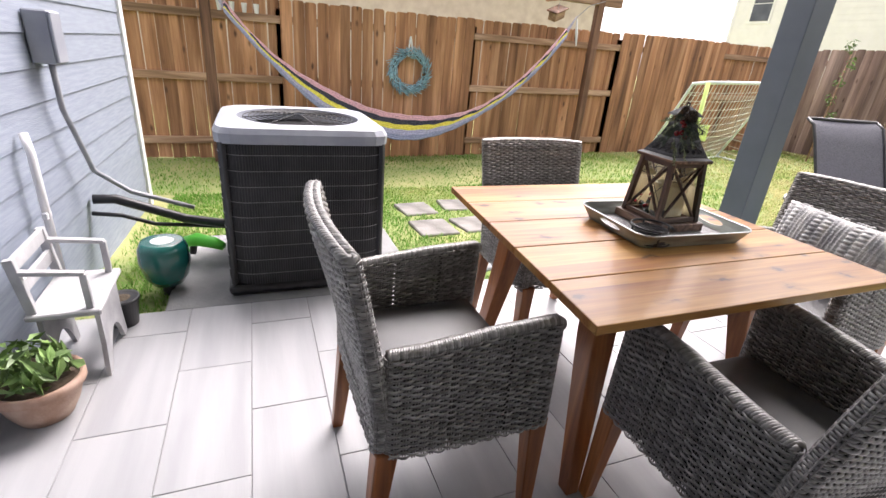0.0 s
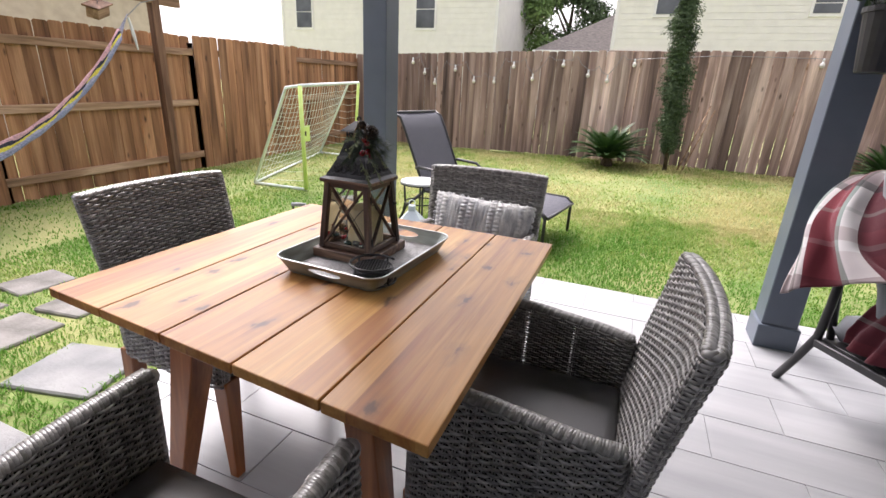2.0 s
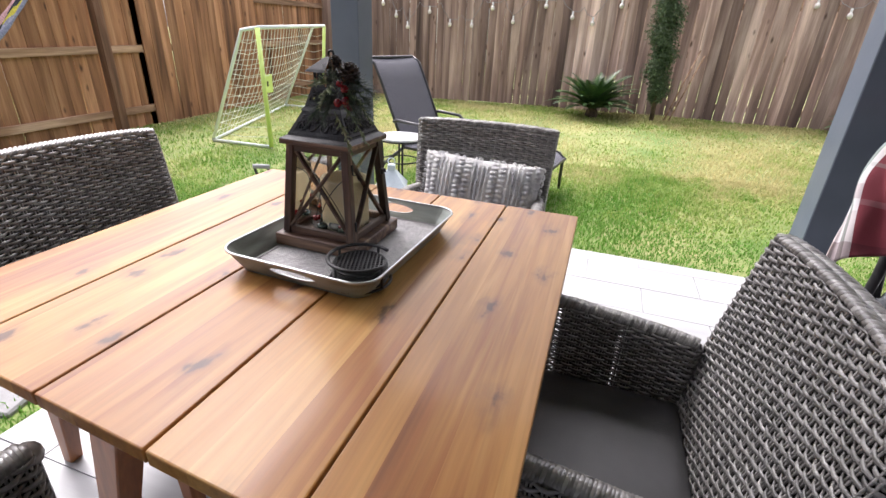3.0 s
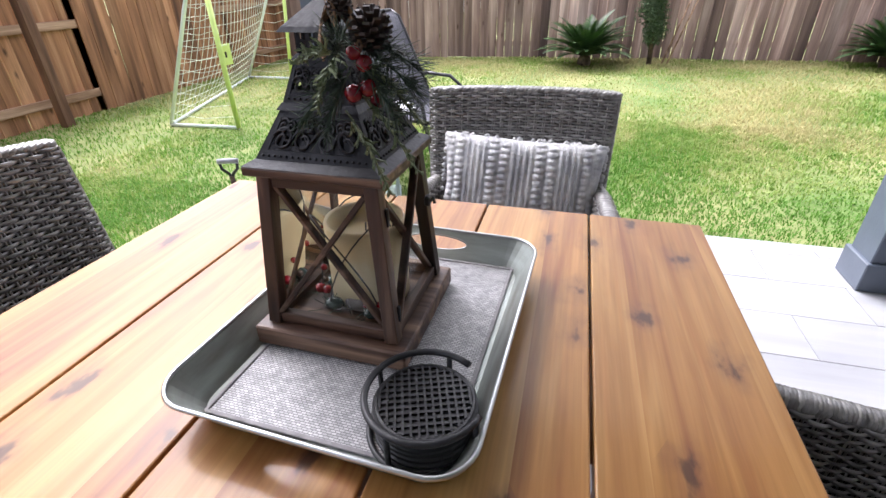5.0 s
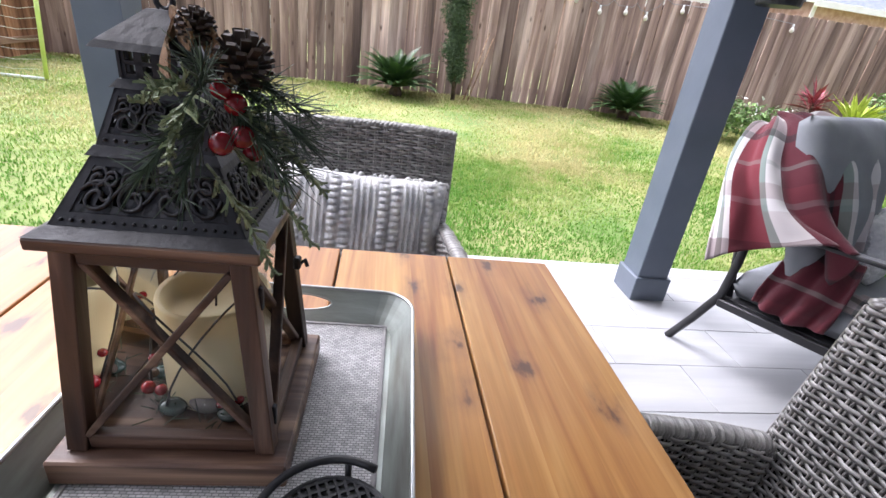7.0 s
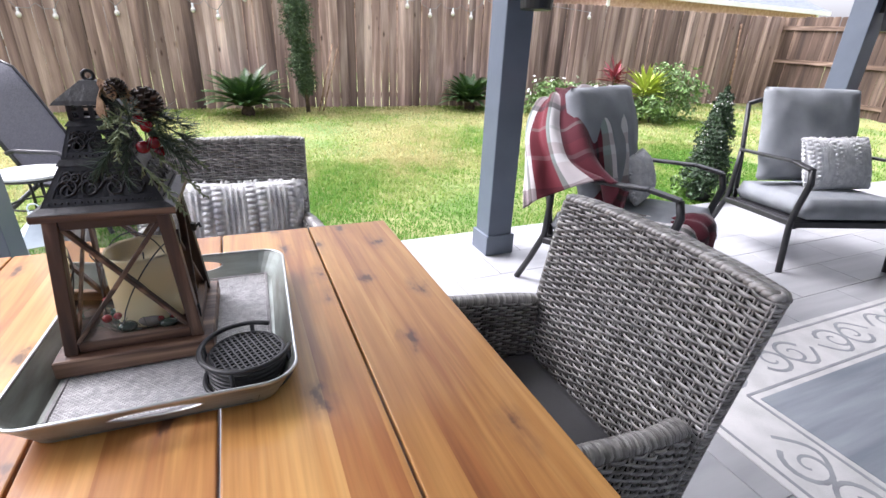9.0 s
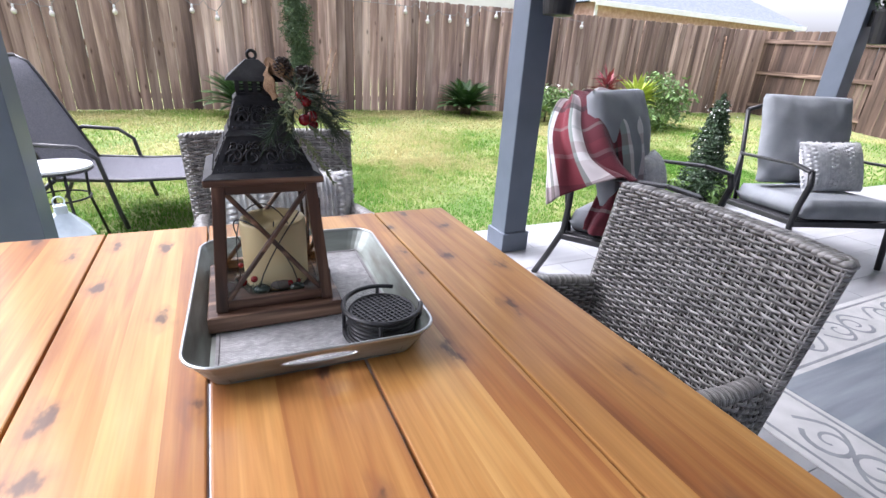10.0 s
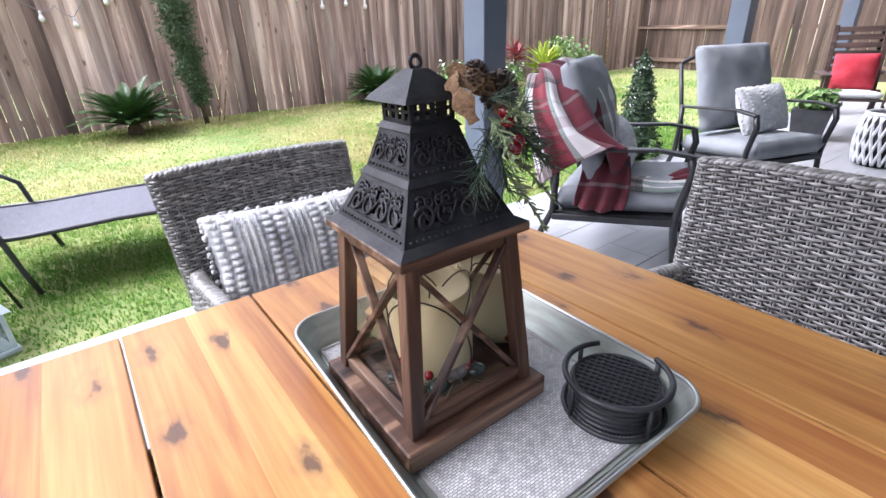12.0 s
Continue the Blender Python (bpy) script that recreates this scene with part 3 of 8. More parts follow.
def weave(loop, rows, place, amp=0.0032, hz=0.0042, ht=0.0022, swap=False, loose=()):
    """Strands woven in and out of paired stakes round a loop. place(x, y, f): where a loop point lies at the height fraction f."""
    verts, faces = [], []
    sec = [(math.cos(a), math.sin(a)) for a in (0.0, 1.2566, 2.5133, 3.7699, 5.0265)]
    n = len(loop)
    for k in range(rows):
        base = len(verts)
        f = (k + 0.5) / rows
        for i, (x, y, nx, ny) in enumerate(loop):
            c8 = OVER[(i + 4 * k) % 8]
            wob = amp * (0.4 if abs(nx) > 0.3 else 1.0) * c8 + 0.0004 * math.sin(i * 12.9 + k * 7.7)
            p = place(x + nx * wob, y + ny * wob, f)
            h = hz * (1 + 0.14 * c8) * (0.55 if any(abs(x - q) < 0.009 for q in loose) else 1.0)
            ax, ay = (ny, nx) if swap else (nx, ny)
            for c, s in sec:
                verts.append((p[0] + ax * ht * c, p[1] + ay * ht * c, p[2] + h * s))
        for i in range(n):
            a, b = base + i * 5, base + ((i + 1) % n) * 5
            for j in range(5):
                j2 = (j + 1) % 5
                faces.append((a + j, b + j, b + j2, a + j2))
    # the upright stakes, in pairs
    steps = 12
    for i in range(0, n, 4):
        x, y, nx, ny = loop[i]
        for o in (-0.0032, 0.0032):
            base = len(verts)
            for t in range(steps + 1):
                for a in range(4):
                    c, s = 0.0021 * math.cos(a * 1.5708), 0.0021 * math.sin(a * 1.5708)
                    verts.append(place(x - ny * (o + s) + nx * (c + 0.0012), y + nx * (o + s) + ny * (c + 0.0012), 0.004 + 0.992 * t / steps))
            for t in range(steps):
                for a in range(4):
                    b, d = base + t * 4 + a, base + t * 4 + (a + 1) % 4
                    faces.append((b, d, d + 4, b + 4))
    return verts, faces


def mesh_part(name, verts, faces, material, parent, label="", smooth=True, kind=""):
    me = bpy.data.meshes.new(name)
    me.from_pydata(verts, [], faces)
    if smooth:
        me.polygons.foreach_set("use_smooth", [True] * len(me.polygons))
    me.materials.append(material)
    ob = new(name, me)
    ob.parent = parent
    if label:
        ob["label"] = label
    if kind:
        ob["kind"] = kind
    return ob


def braid(bm, path, r, strand, turns, closed=False, n=6):
    """Three strands wound round a path."""
    pts = [Vector(p) for p in path]
    k = len(pts)
    for s in range(3):
        out = []
        for i, p in enumerate(pts):
            a = pts[i - 1] if (i > 0 or closed) else p
            c = pts[(i + 1) % k] if (i < k - 1 or closed) else p
            d = (c - a).normalized()
            up = Vector((0, 0, 1)) if abs(d.z) < 0.9 else Vector((0, 1, 0))
            side = d.cross(up).normalized()
            up = side.cross(d)
            ang = 2 * math.pi * (turns * i / k + s / 3)
            out.append(p + side * (r * 1.2 * math.cos(ang)) + up * (r * 0.7 * math.sin(ang)))
        tube(bm, out, strand, n, closed)
    return bm


def cushion_mesh(w, d, h, puff, nx=16, ny=16, soft=3.0):
    """A padded slab with rounded sides, its base at z = 0."""
    bm = bmesh.new()

    def edge(u):
        return (1 - abs(u) ** (2 * soft)) ** (1 / (2 * soft)) if abs(u) < 1 else 0.0
    top, bot = [], []
    for j in range(ny + 1):
        v = -1 + 2 * j / ny
        v = math.copysign(abs(v) ** 0.75, v)
        rt, rb = [], []
        for i in range(nx + 1):
            u = -1 + 2 * i / nx
            u = math.copysign(abs(u) ** 0.75, u)
            e = min(edge(u), edge(v))
            bulge = puff * (1 - u * u) * (1 - v * v)
            rt.append(bm.verts.new((u * w / 2, v * d / 2, h / 2 + (h / 2) * e + bulge)))
            rb.append(rt[-1] if e < 1e-6 else bm.verts.new((u * w / 2, v * d / 2, h / 2 - (h / 2) * e)))
        top.append(rt)
        bot.append(rb)
    for g, flip in ((top, False), (bot, True)):
        for j in range(ny):
            for i in range(nx):
                q = [g[j][i], g[j][i + 1], g[j + 1][i + 1], g[j + 1][i]]
                q = list(dict.fromkeys(q))
                if len(q) > 2:
                    try:
                        bm.faces.new(q[::-1] if flip else q)
                    except ValueError:
                        pass
    return bm


def back_place(x, y, f):
    z = 0.35 + f * (0.872 - 0.006 * (abs(x) / 0.265) ** 4 - 0.35)
    k = max(0.0, z - 0.44) / 0.43
    return (x * (0.95 + 0.07 * f), -0.205 + y - 0.028 * (1 - (x / 0.27) ** 2) * min(1.0, k + 0.15) - 0.078 * k ** 1.25, z)


def make_chair(m):
    ch = thing("wicker_armchair", "grey woven wicker armchair with a charcoal seat cushion and wooden legs", "chair", m, "chairs round the table")
    v, f = weave(racetrack(0.53, 0.04, 0.0060), 62, back_place)
    mesh_part("backrest", v, f, M_WICKER, ch, kind="stuff")
    # near-black filling that paints the shade between the back's strands
    bm = bmesh.new()
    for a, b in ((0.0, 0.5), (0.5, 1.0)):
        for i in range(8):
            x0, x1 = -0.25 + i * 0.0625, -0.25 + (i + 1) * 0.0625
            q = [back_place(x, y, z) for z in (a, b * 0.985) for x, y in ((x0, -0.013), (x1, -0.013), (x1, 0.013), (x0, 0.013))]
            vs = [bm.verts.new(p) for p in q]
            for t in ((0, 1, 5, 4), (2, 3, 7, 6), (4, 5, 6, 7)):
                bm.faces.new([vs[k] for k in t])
    part("back_shade_fill", bm, M_CORE, ch)
    bm = bmesh.new()
    top = [back_place(x, y, 1.0) for x, y, _, _ in racetrack(0.515, 0.018, 0.006)]
    braid(bm, [(p[0], p[1], p[2] + 0.004) for p in top], 0.0056, 0.0070, 30, closed=True)
    part("top_braid", bm, M_WICKER, ch, smooth=True, kind="stuff")
    for s in (-1, 1):
        def arm_place(u, w, f, s=s):
            y = 0.02 + 0.95 * u
            zt = 0.645 + 0.05 * u - 0.03 * max(0.0, (0.05 - u)) * 2
            return (s * (0.2525 - 0.01 * f) + w - s * 0.012 * smoothstep(-0.12, -0.26, u), y, 0.345 + f * (zt - 0.345))
        loop = [(x, y, nx, ny) for x, y, nx, ny in racetrack(0.47, 0.042, 0.0060)]
        sw, f = weave(loop, 36, arm_place, swap=True, loose=(-0.0675, 0.0825))
        mesh_part("armrest", sw, f, M_WICKER, ch, kind="stuff")
        bm = bmesh.new()
        pth = [arm_place(-0.225 + 0.45 * i / 220, 0, 1.0) for i in range(221)]
        braid(bm, pth, 0.0125, 0.0066, 24)
        tip = arm_place(0.227, 0, 0.965)
        bmesh.ops.create_icosphere(bm, subdivisions=2, radius=0.02, matrix=Matrix.Translation(tip))
        part("arm_braid", bm, M_WICKER, ch, smooth=True)
        # dark blocks inside the arm, standing for shade in the weave's gaps
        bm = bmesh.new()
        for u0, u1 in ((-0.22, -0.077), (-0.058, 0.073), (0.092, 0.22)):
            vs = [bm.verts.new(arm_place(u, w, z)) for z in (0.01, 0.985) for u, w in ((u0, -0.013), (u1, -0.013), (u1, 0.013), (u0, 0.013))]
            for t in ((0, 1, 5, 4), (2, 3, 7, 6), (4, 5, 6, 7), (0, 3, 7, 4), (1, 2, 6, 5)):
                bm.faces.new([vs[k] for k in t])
        part("arm_shade_fill", bm, M_CORE, ch)
    v, f = weave(racetrack(0.47, 0.03, 0.0060), 8, lambda x, y, f: (x, 0.218 + y, 0.345 + f * 0.07))
    mesh_part("seat_apron", v, f, M_WICKER, ch)
    # seat base, its shade under the cushion given as near-black colour
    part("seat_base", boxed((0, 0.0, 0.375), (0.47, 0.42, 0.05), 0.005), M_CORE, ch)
    bm = cushion_mesh(0.455, 0.425, 0.075, 0.012)
    bmesh.ops.translate(bm, verts=bm.verts, vec=(0, 0.01, 0.402))
    part("seat_cushion", bm, M_CUSHION, ch, "charcoal fabric seat cushion", smooth=True)
    for sx in (-1, 1):
        for y0, y1 in ((0.222, 0.238), (-0.195, -0.23)):
            bm = bmesh.new()
            frustum(bm, 0.0, 0.36, 0.034, 0.034, 0.056, 0.056)
            for w in bm.verts:
                k = w.co.z / 0.36
                w.co.x += sx * (0.246 * (1 - k) + 0.235 * k)
                w.co.y += y1 * (1 - k) + y0 * k
            bmesh.ops.bevel(bm, geom=bm.edges[:], offset=0.003, segments=1, affect='EDGES')
            part("leg", bm, M_LEG, ch)
    return ch


chair_a = make_chair(pose(0.128, -0.755, 0, 0, 0, 0.5))
chair_b = copy_thing(chair_a, pose(0.626, -0.052, 0, 0, 0, 89.3))
chair_c = copy_thing(chair_a, pose(-0.535, 0.08, 0, 0, 0, -90.5) @ Matrix.Diagonal((1.03, 1.0, 1.0, 1.0)))
chair_d = copy_thing(chair_a, pose(0.125, 0.797, 0, 0, 0, 182.5) @ Matrix.Diagonal((1.05, 1.0, 1.0, 1.0)))


# ---- knitted cushions ----
def knit_pillow(name, label, m, w, h, thick, mat, cols=14, rows=16):
    """A stuffed cushion whose cover is knitted in raised bobble and rib columns."""
    p = thing(name, label, "cushion", m, "knitted cushions")
    nx, ny = cols * 6, rows * 6
    bm = bmesh.new()
    sides = []
    for s in (1, -1):
        grid = []
        for j in range(ny + 1):
            v = -1 + 2 * j / ny
            row = []
            for i in range(nx + 1):
                u = -1 + 2 * i / nx
                e = max(0.0, (1 - abs(u) ** 2.6)) ** 0.5 * max(0.0, (1 - abs(v) ** 2.6)) ** 0.5
                pinch = 1 - 0.05 * (1 - abs(u)) * abs(v) ** 3
                cu, cv = (u + 1) / 2 * cols, (v + 1) / 2 * rows
                kind = int(cu) % 4
                if kind < 2:
                    bump = abs(math.sin(math.pi * cu)) ** 0.7 * abs(math.sin(math.pi * (cv + 0.5 * (int(cu) % 2)))) ** 0.6
                    bump *= 1.25
                else:
                    bump = 0.75 * abs(math.sin(2 * math.pi * cu)) ** 0.7 * (0.7 + 0.3 * abs(math.sin(math.pi * cv * 1.5 + cu)))
                y = s * (thick / 2 * e + 0.0095 * bump * (0.25 + 0.75 * e))
                row.append(bm.verts.new((u * w / 2 * (1 - 0.06 * (1 - abs(v)) * abs(u) ** 4), y, h / 2 + v * h / 2 * pinch)))
            grid.append(row)
        sides.append(grid)
        for j in range(ny):
            for i in range(nx):
                q = (grid[j][i], grid[j][i + 1], grid[j + 1][i + 1], grid[j + 1][i])
                bm.faces.new(q if s < 0 else q[::-1])
    bmesh.ops.remove_doubles(bm, verts=bm.verts[:], dist=0.0006)
    part("knitted_cover", bm, mat, p, smooth=True)
    rg = random.Random(3)
    bm = bmesh.new()
    for k in range(90):
        side = rg.randrange(2) * 2 - 1
        if k < 60:
            c = Vector((side * w / 2 * 0.985, rg.uniform(-0.006, 0.006), rg.uniform(0.02, 0.98) * h))
        else:
            c = Vector((rg.uniform(-0.48, 0.48) * w, rg.uniform(-0.006, 0.006), h * 0.985))
        bmesh.ops.create_icosphere(bm, subdivisions=1, radius=rg.uniform(0.006, 0.01), matrix=Matrix.Translation(c))
    part("tufted_edge", bm, mat, p, smooth=True, kind="stuff")
    return p


M_KNIT = surface("chunky_grey_white_knit", (0.50, 0.50, 0.52), (0.86, 0.85, 0.84), scale=34, rough=0.95, bump=0.5, fine=260, stretch=(1, 1, 0.35), contrast=(0.38, 0.6), spec=0.2)
M_KNIT2 = surface("soft_grey_knit", (0.62, 0.62, 0.64), (0.82, 0.82, 0.83), scale=30, rough=0.95, bump=0.5, fine=260, spec=0.2)
knit_pillow("knitted_cushion", "chunky grey and white knitted cushion on the chair by the lawn", pose(0.13, 0.895, 0.475, -16, 3, 3), 0.47, 0.30, 0.13, M_KNIT)


# ---- tray with its mat ----
TRAY = pose(0.052, 0.085, TABLE_Z + 0.002, 0, 0, -2.8) @ Matrix.Diagonal((1.03, 1.04, 1.0, 1.0))


def rounded_rect(a, b, r, n=6):
    pts = []
    for cx, cy, a0 in ((a / 2 - r, -b / 2 + r, -90), (a / 2 - r, b / 2 - r, 0), (-a / 2 + r, b / 2 - r, 90), (-a / 2 + r, -b / 2 + r, 180)):
        for i in range(n + 1):
            t = radians(a0 + 90 * i / n)
            pts.append((cx + r * math.cos(t), cy + r * math.sin(t)))
    return pts


def make_tray():
    t = thing("serving_tray", "weathered galvanised metal tray with cut-out handles", "tray", TRAY)
    bm = bmesh.new()
    levels = ((0.285, 0.385, 0.03, 0.0), (0.287, 0.387, 0.03, 0.003), (0.335, 0.435, 0.045, 0.046), (0.33, 0.43, 0.043, 0.046), (0.281, 0.381, 0.028, 0.0045))
    rings = [[bm.verts.new((x, y, z)) for x, y in rounded_rect(a, b, r)] for a, b, r, z in levels]
    n = len(rings[0])
    for r0, r1 in zip(rings, rings[1:]):
        for i in range(n):
            j = (i + 1) % n
            mid = (r0[i].co + r0[j].co) / 2
            if abs(mid.x) < 0.05 and abs(mid.y) > 0.18 and 0.001 < (r1[i].co.z + r0[i].co.z) / 2:
                continue            # the ends are built below, round their handle holes
            bm.faces.new((r0[i], r0[j], r1[j], r1[i]))
    bm.faces.new(rings[0][::-1])
    bm.faces.new(rings[-1])
    # end walls with an oval hole: a strip of quads between the hole and the wall's outline
    part("tray_body", bm, M_TRAY, t, smooth=False)
    for s in (-1, 1):
        bm = bmesh.new()
        skins = []
        for off in (0.0, -0.0025):
            xs0, xs1 = 0.1125, 0.1225
            outer, inner = [], []
            k = 32
            for i in range(k):
                a = 2 * math.pi * i / k
                ca, sa = math.cos(a), math.sin(a)
                sc = 1 / max(abs(ca), abs(sa))
                fx, fz = ca * sc, sa * sc
                z = 0.0245 + 0.0215 * fz
                half = xs0 + (xs1 - xs0) * (z - 0.003) / 0.043
                yy = 0.1935 + 0.024 * (z - 0.003) / 0.043 + off
                outer.append(bm.verts.new((fx * half, s * yy, z)))
                zi = 0.027 + 0.0105 * sa
                yi = 0.1935 + 0.024 * (zi - 0.003) / 0.043 + off
                xi = 0.052 * ca if abs(ca) < 0.7 else math.copysign(0.0364 + (abs(ca) - 0.7) * 0.052, ca)
                inner.append(bm.verts.new((xi, s * yi, zi)))
            for i in range(k):
                j = (i + 1) % k
                q = (outer[i], outer[j], inner[j], inner[i])
                bm.faces.new(q if s * (off + 0.001) < 0 else q[::-1])
            skins.append(inner)
        for i in range(32):         # the rim of the handle hole
            j = (i + 1) % 32
            bm.faces.new((skins[0][i], skins[0][j], skins[1][j], skins[1][i]))
        part("handle_wall", bm, M_TRAY, t, smooth=False)
    bm = bmesh.new()
    tube(bm, [(x, y, 0.0465) for x, y in rounded_rect(0.333, 0.433, 0.044, 8)], 0.0026, 8, closed=True)
    part("rolled_rim", bm, M_TRAYRIM, t, "pale worn rolled rim", smooth=True)
    for s in (-1, 1):
        bm = bmesh.new()
        ring = []
        for i in range(28):
            a = 2 * math.pi * i / 28
            z = 0.027 + 0.0105 * math.sin(a)
            ca = math.cos(a)
            x = 0.052 * ca if abs(ca) < 0.7 else math.copysign(0.0364 + (abs(ca) - 0.7) * 0.052, ca)
            ring.append((x, s * (0.1923 + 0.024 * (z - 0.003) / 0.043), z))
        tube(bm, ring, 0.0016, 6, closed=True)
        part("handle_edge", bm, M_TRAYRIM, t, smooth=True)
    mat = thing("placemat", "woven grey vinyl placemat lying in the tray", "placemat", TRAY @ pose(0, 0, 0.0047, 0, 0, 0.6))
    bm = bmesh.new()
    bmesh.ops.create_grid(bm, x_segments=24, y_segments=32, size=0.5)
    for v in bm.verts:
        v.co.x *= 0.268
        v.co.y *= 0.372
        v.co.z = 0.0015 + 0.0007 * noise.noise((v.co.x * 20, v.co.y * 20, 1.0))
    part("woven_sheet", bm, M_MAT, mat)
    for cx, cy, sx, sy in ((0, -0.184, 0.27, 0.005), (0, 0.184, 0.27, 0.005), (-0.1325, 0, 0.005, 0.363), (0.1325, 0, 0.005, 0.363)):
        part("hem", boxed((cx, cy, 0.0022), (sx, sy, 0.0022), 0.0008), M_HEM, mat)


make_tray()


# ---- coaster holder ----
def make_coasters():
    c = thing("coaster_caddy", "round black wire caddy holding a stack of mesh coasters", "coaster holder", pose(0.151, -0.063, TABLE_Z + 0.0085, 0, 0, 20) @ Matrix.Diagonal((1.12, 1.12, 1.02, 1.0)))
    for i in range(5):
        bm = bmesh.new()
        lathe(bm, ((0.0005, 0.0), (0.046, 0.0), (0.048, 0.0015), (0.048, 0.005), (0.046, 0.0065), (0.0005, 0.0065)), 32)
        bmesh.ops.translate(bm, verts=bm.verts, vec=(0.0006 * (i % 2), 0.0005 * (i % 3), 0.004 + i * 0.0068))
        part("coaster", bm, M_BLACK, c)
    bm = bmesh.new()
    zt = 0.004 + 5 * 0.0068
    for k in range(-6, 7):
        o = k * 0.0068
        h = math.sqrt(max(0.0, 0.042 ** 2 - o * o))
        if h > 0.006:
            bar(bm, (-h, o, zt + 0.001), (h, o, zt + 0.001), 0.0022, 0.0022, 0)
            bar(bm, (o, -h, zt + 0.0017), (o, h, zt + 0.0017), 0.0022, 0.0022, 0)
    tube(bm, [(0.044 * math.cos(a), 0.044 * math.sin(a), zt + 0.001) for a in [i * math.pi / 16 for i in range(32)]], 0.0022, 6, closed=True)
    part("mesh_top", bm, M_BLACK, c)
    bm = bmesh.new()
    tube(bm, [(0.054 * math.cos(a), 0.054 * math.sin(a), 0.049) for a in [radians(35 + i * 10) for i in range(30)]], 0.0034, 8)
    part("top_ring", bm, M_BLACK, c, smooth=True)
    bm = bmesh.new()
    tube(bm, [(0.053 * math.cos(a), 0.053 * math.sin(a), 0.004) for a in [i * math.pi / 18 for i in range(36)]], 0.003, 8, closed=True)
    part("base_ring", bm, M_BLACK, c, smooth=True)
    for a in (60, 140, 230, 320):
        bm = bmesh.new()
        x, y = 0.0535 * math.cos(radians(a)), 0.0535 * math.sin(radians(a))
        tube(bm, [(x, y, 0.003), (x, y, 0.049)], 0.0028, 6)
        part("upright", bm, M_BLACK, c, smooth=True)


make_coasters()


# ---- the lantern ----
LANT = pose(0.005, 0.110, TABLE_Z + 0.0085, 0, 0, -1.5)


def spiral(c, r, turns, s, n=22):
    return [(c[0] + s * r * (1 - 0.75 * i / n) * math.cos(turns * 2 * math.pi * i / n + 0.6), c[1] + r * (1 - 0.75 * i / n) * math.sin(turns * 2 * math.pi * i / n + 0.6)) for i in range(n + 1)]


def pierced_tier(parent, z0, z1, w0, w1, scrolls):
    """A pyramid tier of sheet metal with scrolled openwork between borders, side by side."""
    h = z1 - z0
    for q in range(4):
        rot = Matrix.Rotation(q * math.pi / 2, 4, 'Z')

        def at(u, v, out=0.0):
            w = w0 + (w1 - w0) * v
            return rot @ Vector((u * w / 2, -w / 2 - out, z0 + v * h))
        bm = bmesh.new()
        for v0, v1 in ((0.0, 0.2), (0.84, 1.0)):
            vs = [bm.verts.new(at(u, v, o)) for o in (0.0, -0.002) for u, v in ((-1, v0), (1, v0), (1, v1), (-1, v1))]
            bm.faces.new(vs[:4])
            bm.faces.new(vs[4:][::-1])
            for k in range(4):
                bm.faces.new((vs[k], vs[4 + k], vs[4 + (k + 1) % 4], vs[(k + 1) % 4]))
        for u0, u1 in ((-1, -0.86), (0.86, 1)):
            vs = [bm.verts.new(at(u, v, o)) for o in (0.0, -0.002) for u, v in ((u0, 0.2), (u1, 0.2), (u1, 0.84), (u0, 0.84))]
            bm.faces.new(vs[:4])
            bm.faces.new(vs[4:][::-1])
            for k in range(4):
                bm.faces.new((vs[k], vs[4 + k], vs[4 + (k + 1) % 4], vs[(k + 1) % 4]))
        part("tier_border", bm, M_LANTIRON, parent)
        # embossed sheet behind the scrolls, pierced here and there
        holes = random.Random(int(w0 * 1000) + q)
        bm = bmesh.new()
        nu, nv = scrolls * 5, 5
        vg = [[bm.verts.new(at(-0.9 + 1.8 * i / nu, 0.16 + 0.72 * j / nv, -0.0016 + 0.0007 * math.sin(i * 2.1 + j))) for i in range(nu + 1)] for j in range(nv + 1)]
        for j in range(nv):
            for i in range(nu):
                if 0 < j < nv - 1 and holes.random() < 0.2:
                    continue
                bm.faces.new((vg[j][i], vg[j][i + 1], vg[j + 1][i + 1], vg[j + 1][i]))
        part("pierced_sheet", bm, M_LANTIRON, parent)
        bm = bmesh.new()
        asp = h / ((w0 + w1) / 2) * 2
        for k in range(scrolls):
            cu = -0.86 + 1.72 * (k + 0.5) / scrolls
            s = 1 if k % 2 else -1
            ru = 1.72 / scrolls * 0.5
            for (du, cv, rr) in ((0.0, 0.42, 1.0), (0.35 * s, 0.68, 0.62), (-0.45 * s, 0.66, 0.5)):
                pts = spiral((0, 0), 1.0, 1.35, s, 16)
                tube(bm, [at(cu + du * ru + px * ru * rr, min(0.84, max(0.2, cv + py * ru * rr / asp * 1.0)), 0.0002) for px, py in pts], w0 * 0.0125, 5)
        tube(bm, [at(-0.86 + 1.72 * i / 40, 0.5 + 0.12 * math.sin(i * math.pi / 40 * 2 * scrolls), 0) for i in range(41)], w0 * 0.012, 5)
        part("scrollwork", bm, M_LANTIRON, parent, smooth=True, kind="stuff")
        bm = bmesh.new()
        nb = int(w0 / 0.0075)
        for k in range(nb):
            p = at(-0.95 + 1.9 * (k + 0.5) / nb, 0.1, 0.0006)
            bmesh.ops.create_icosphere(bm, subdivisions=1, radius=0.0017, matrix=Matrix.Translation(p))
        part("bead_trim", bm, M_LANTIRON, parent, smooth=True, kind="stuff")


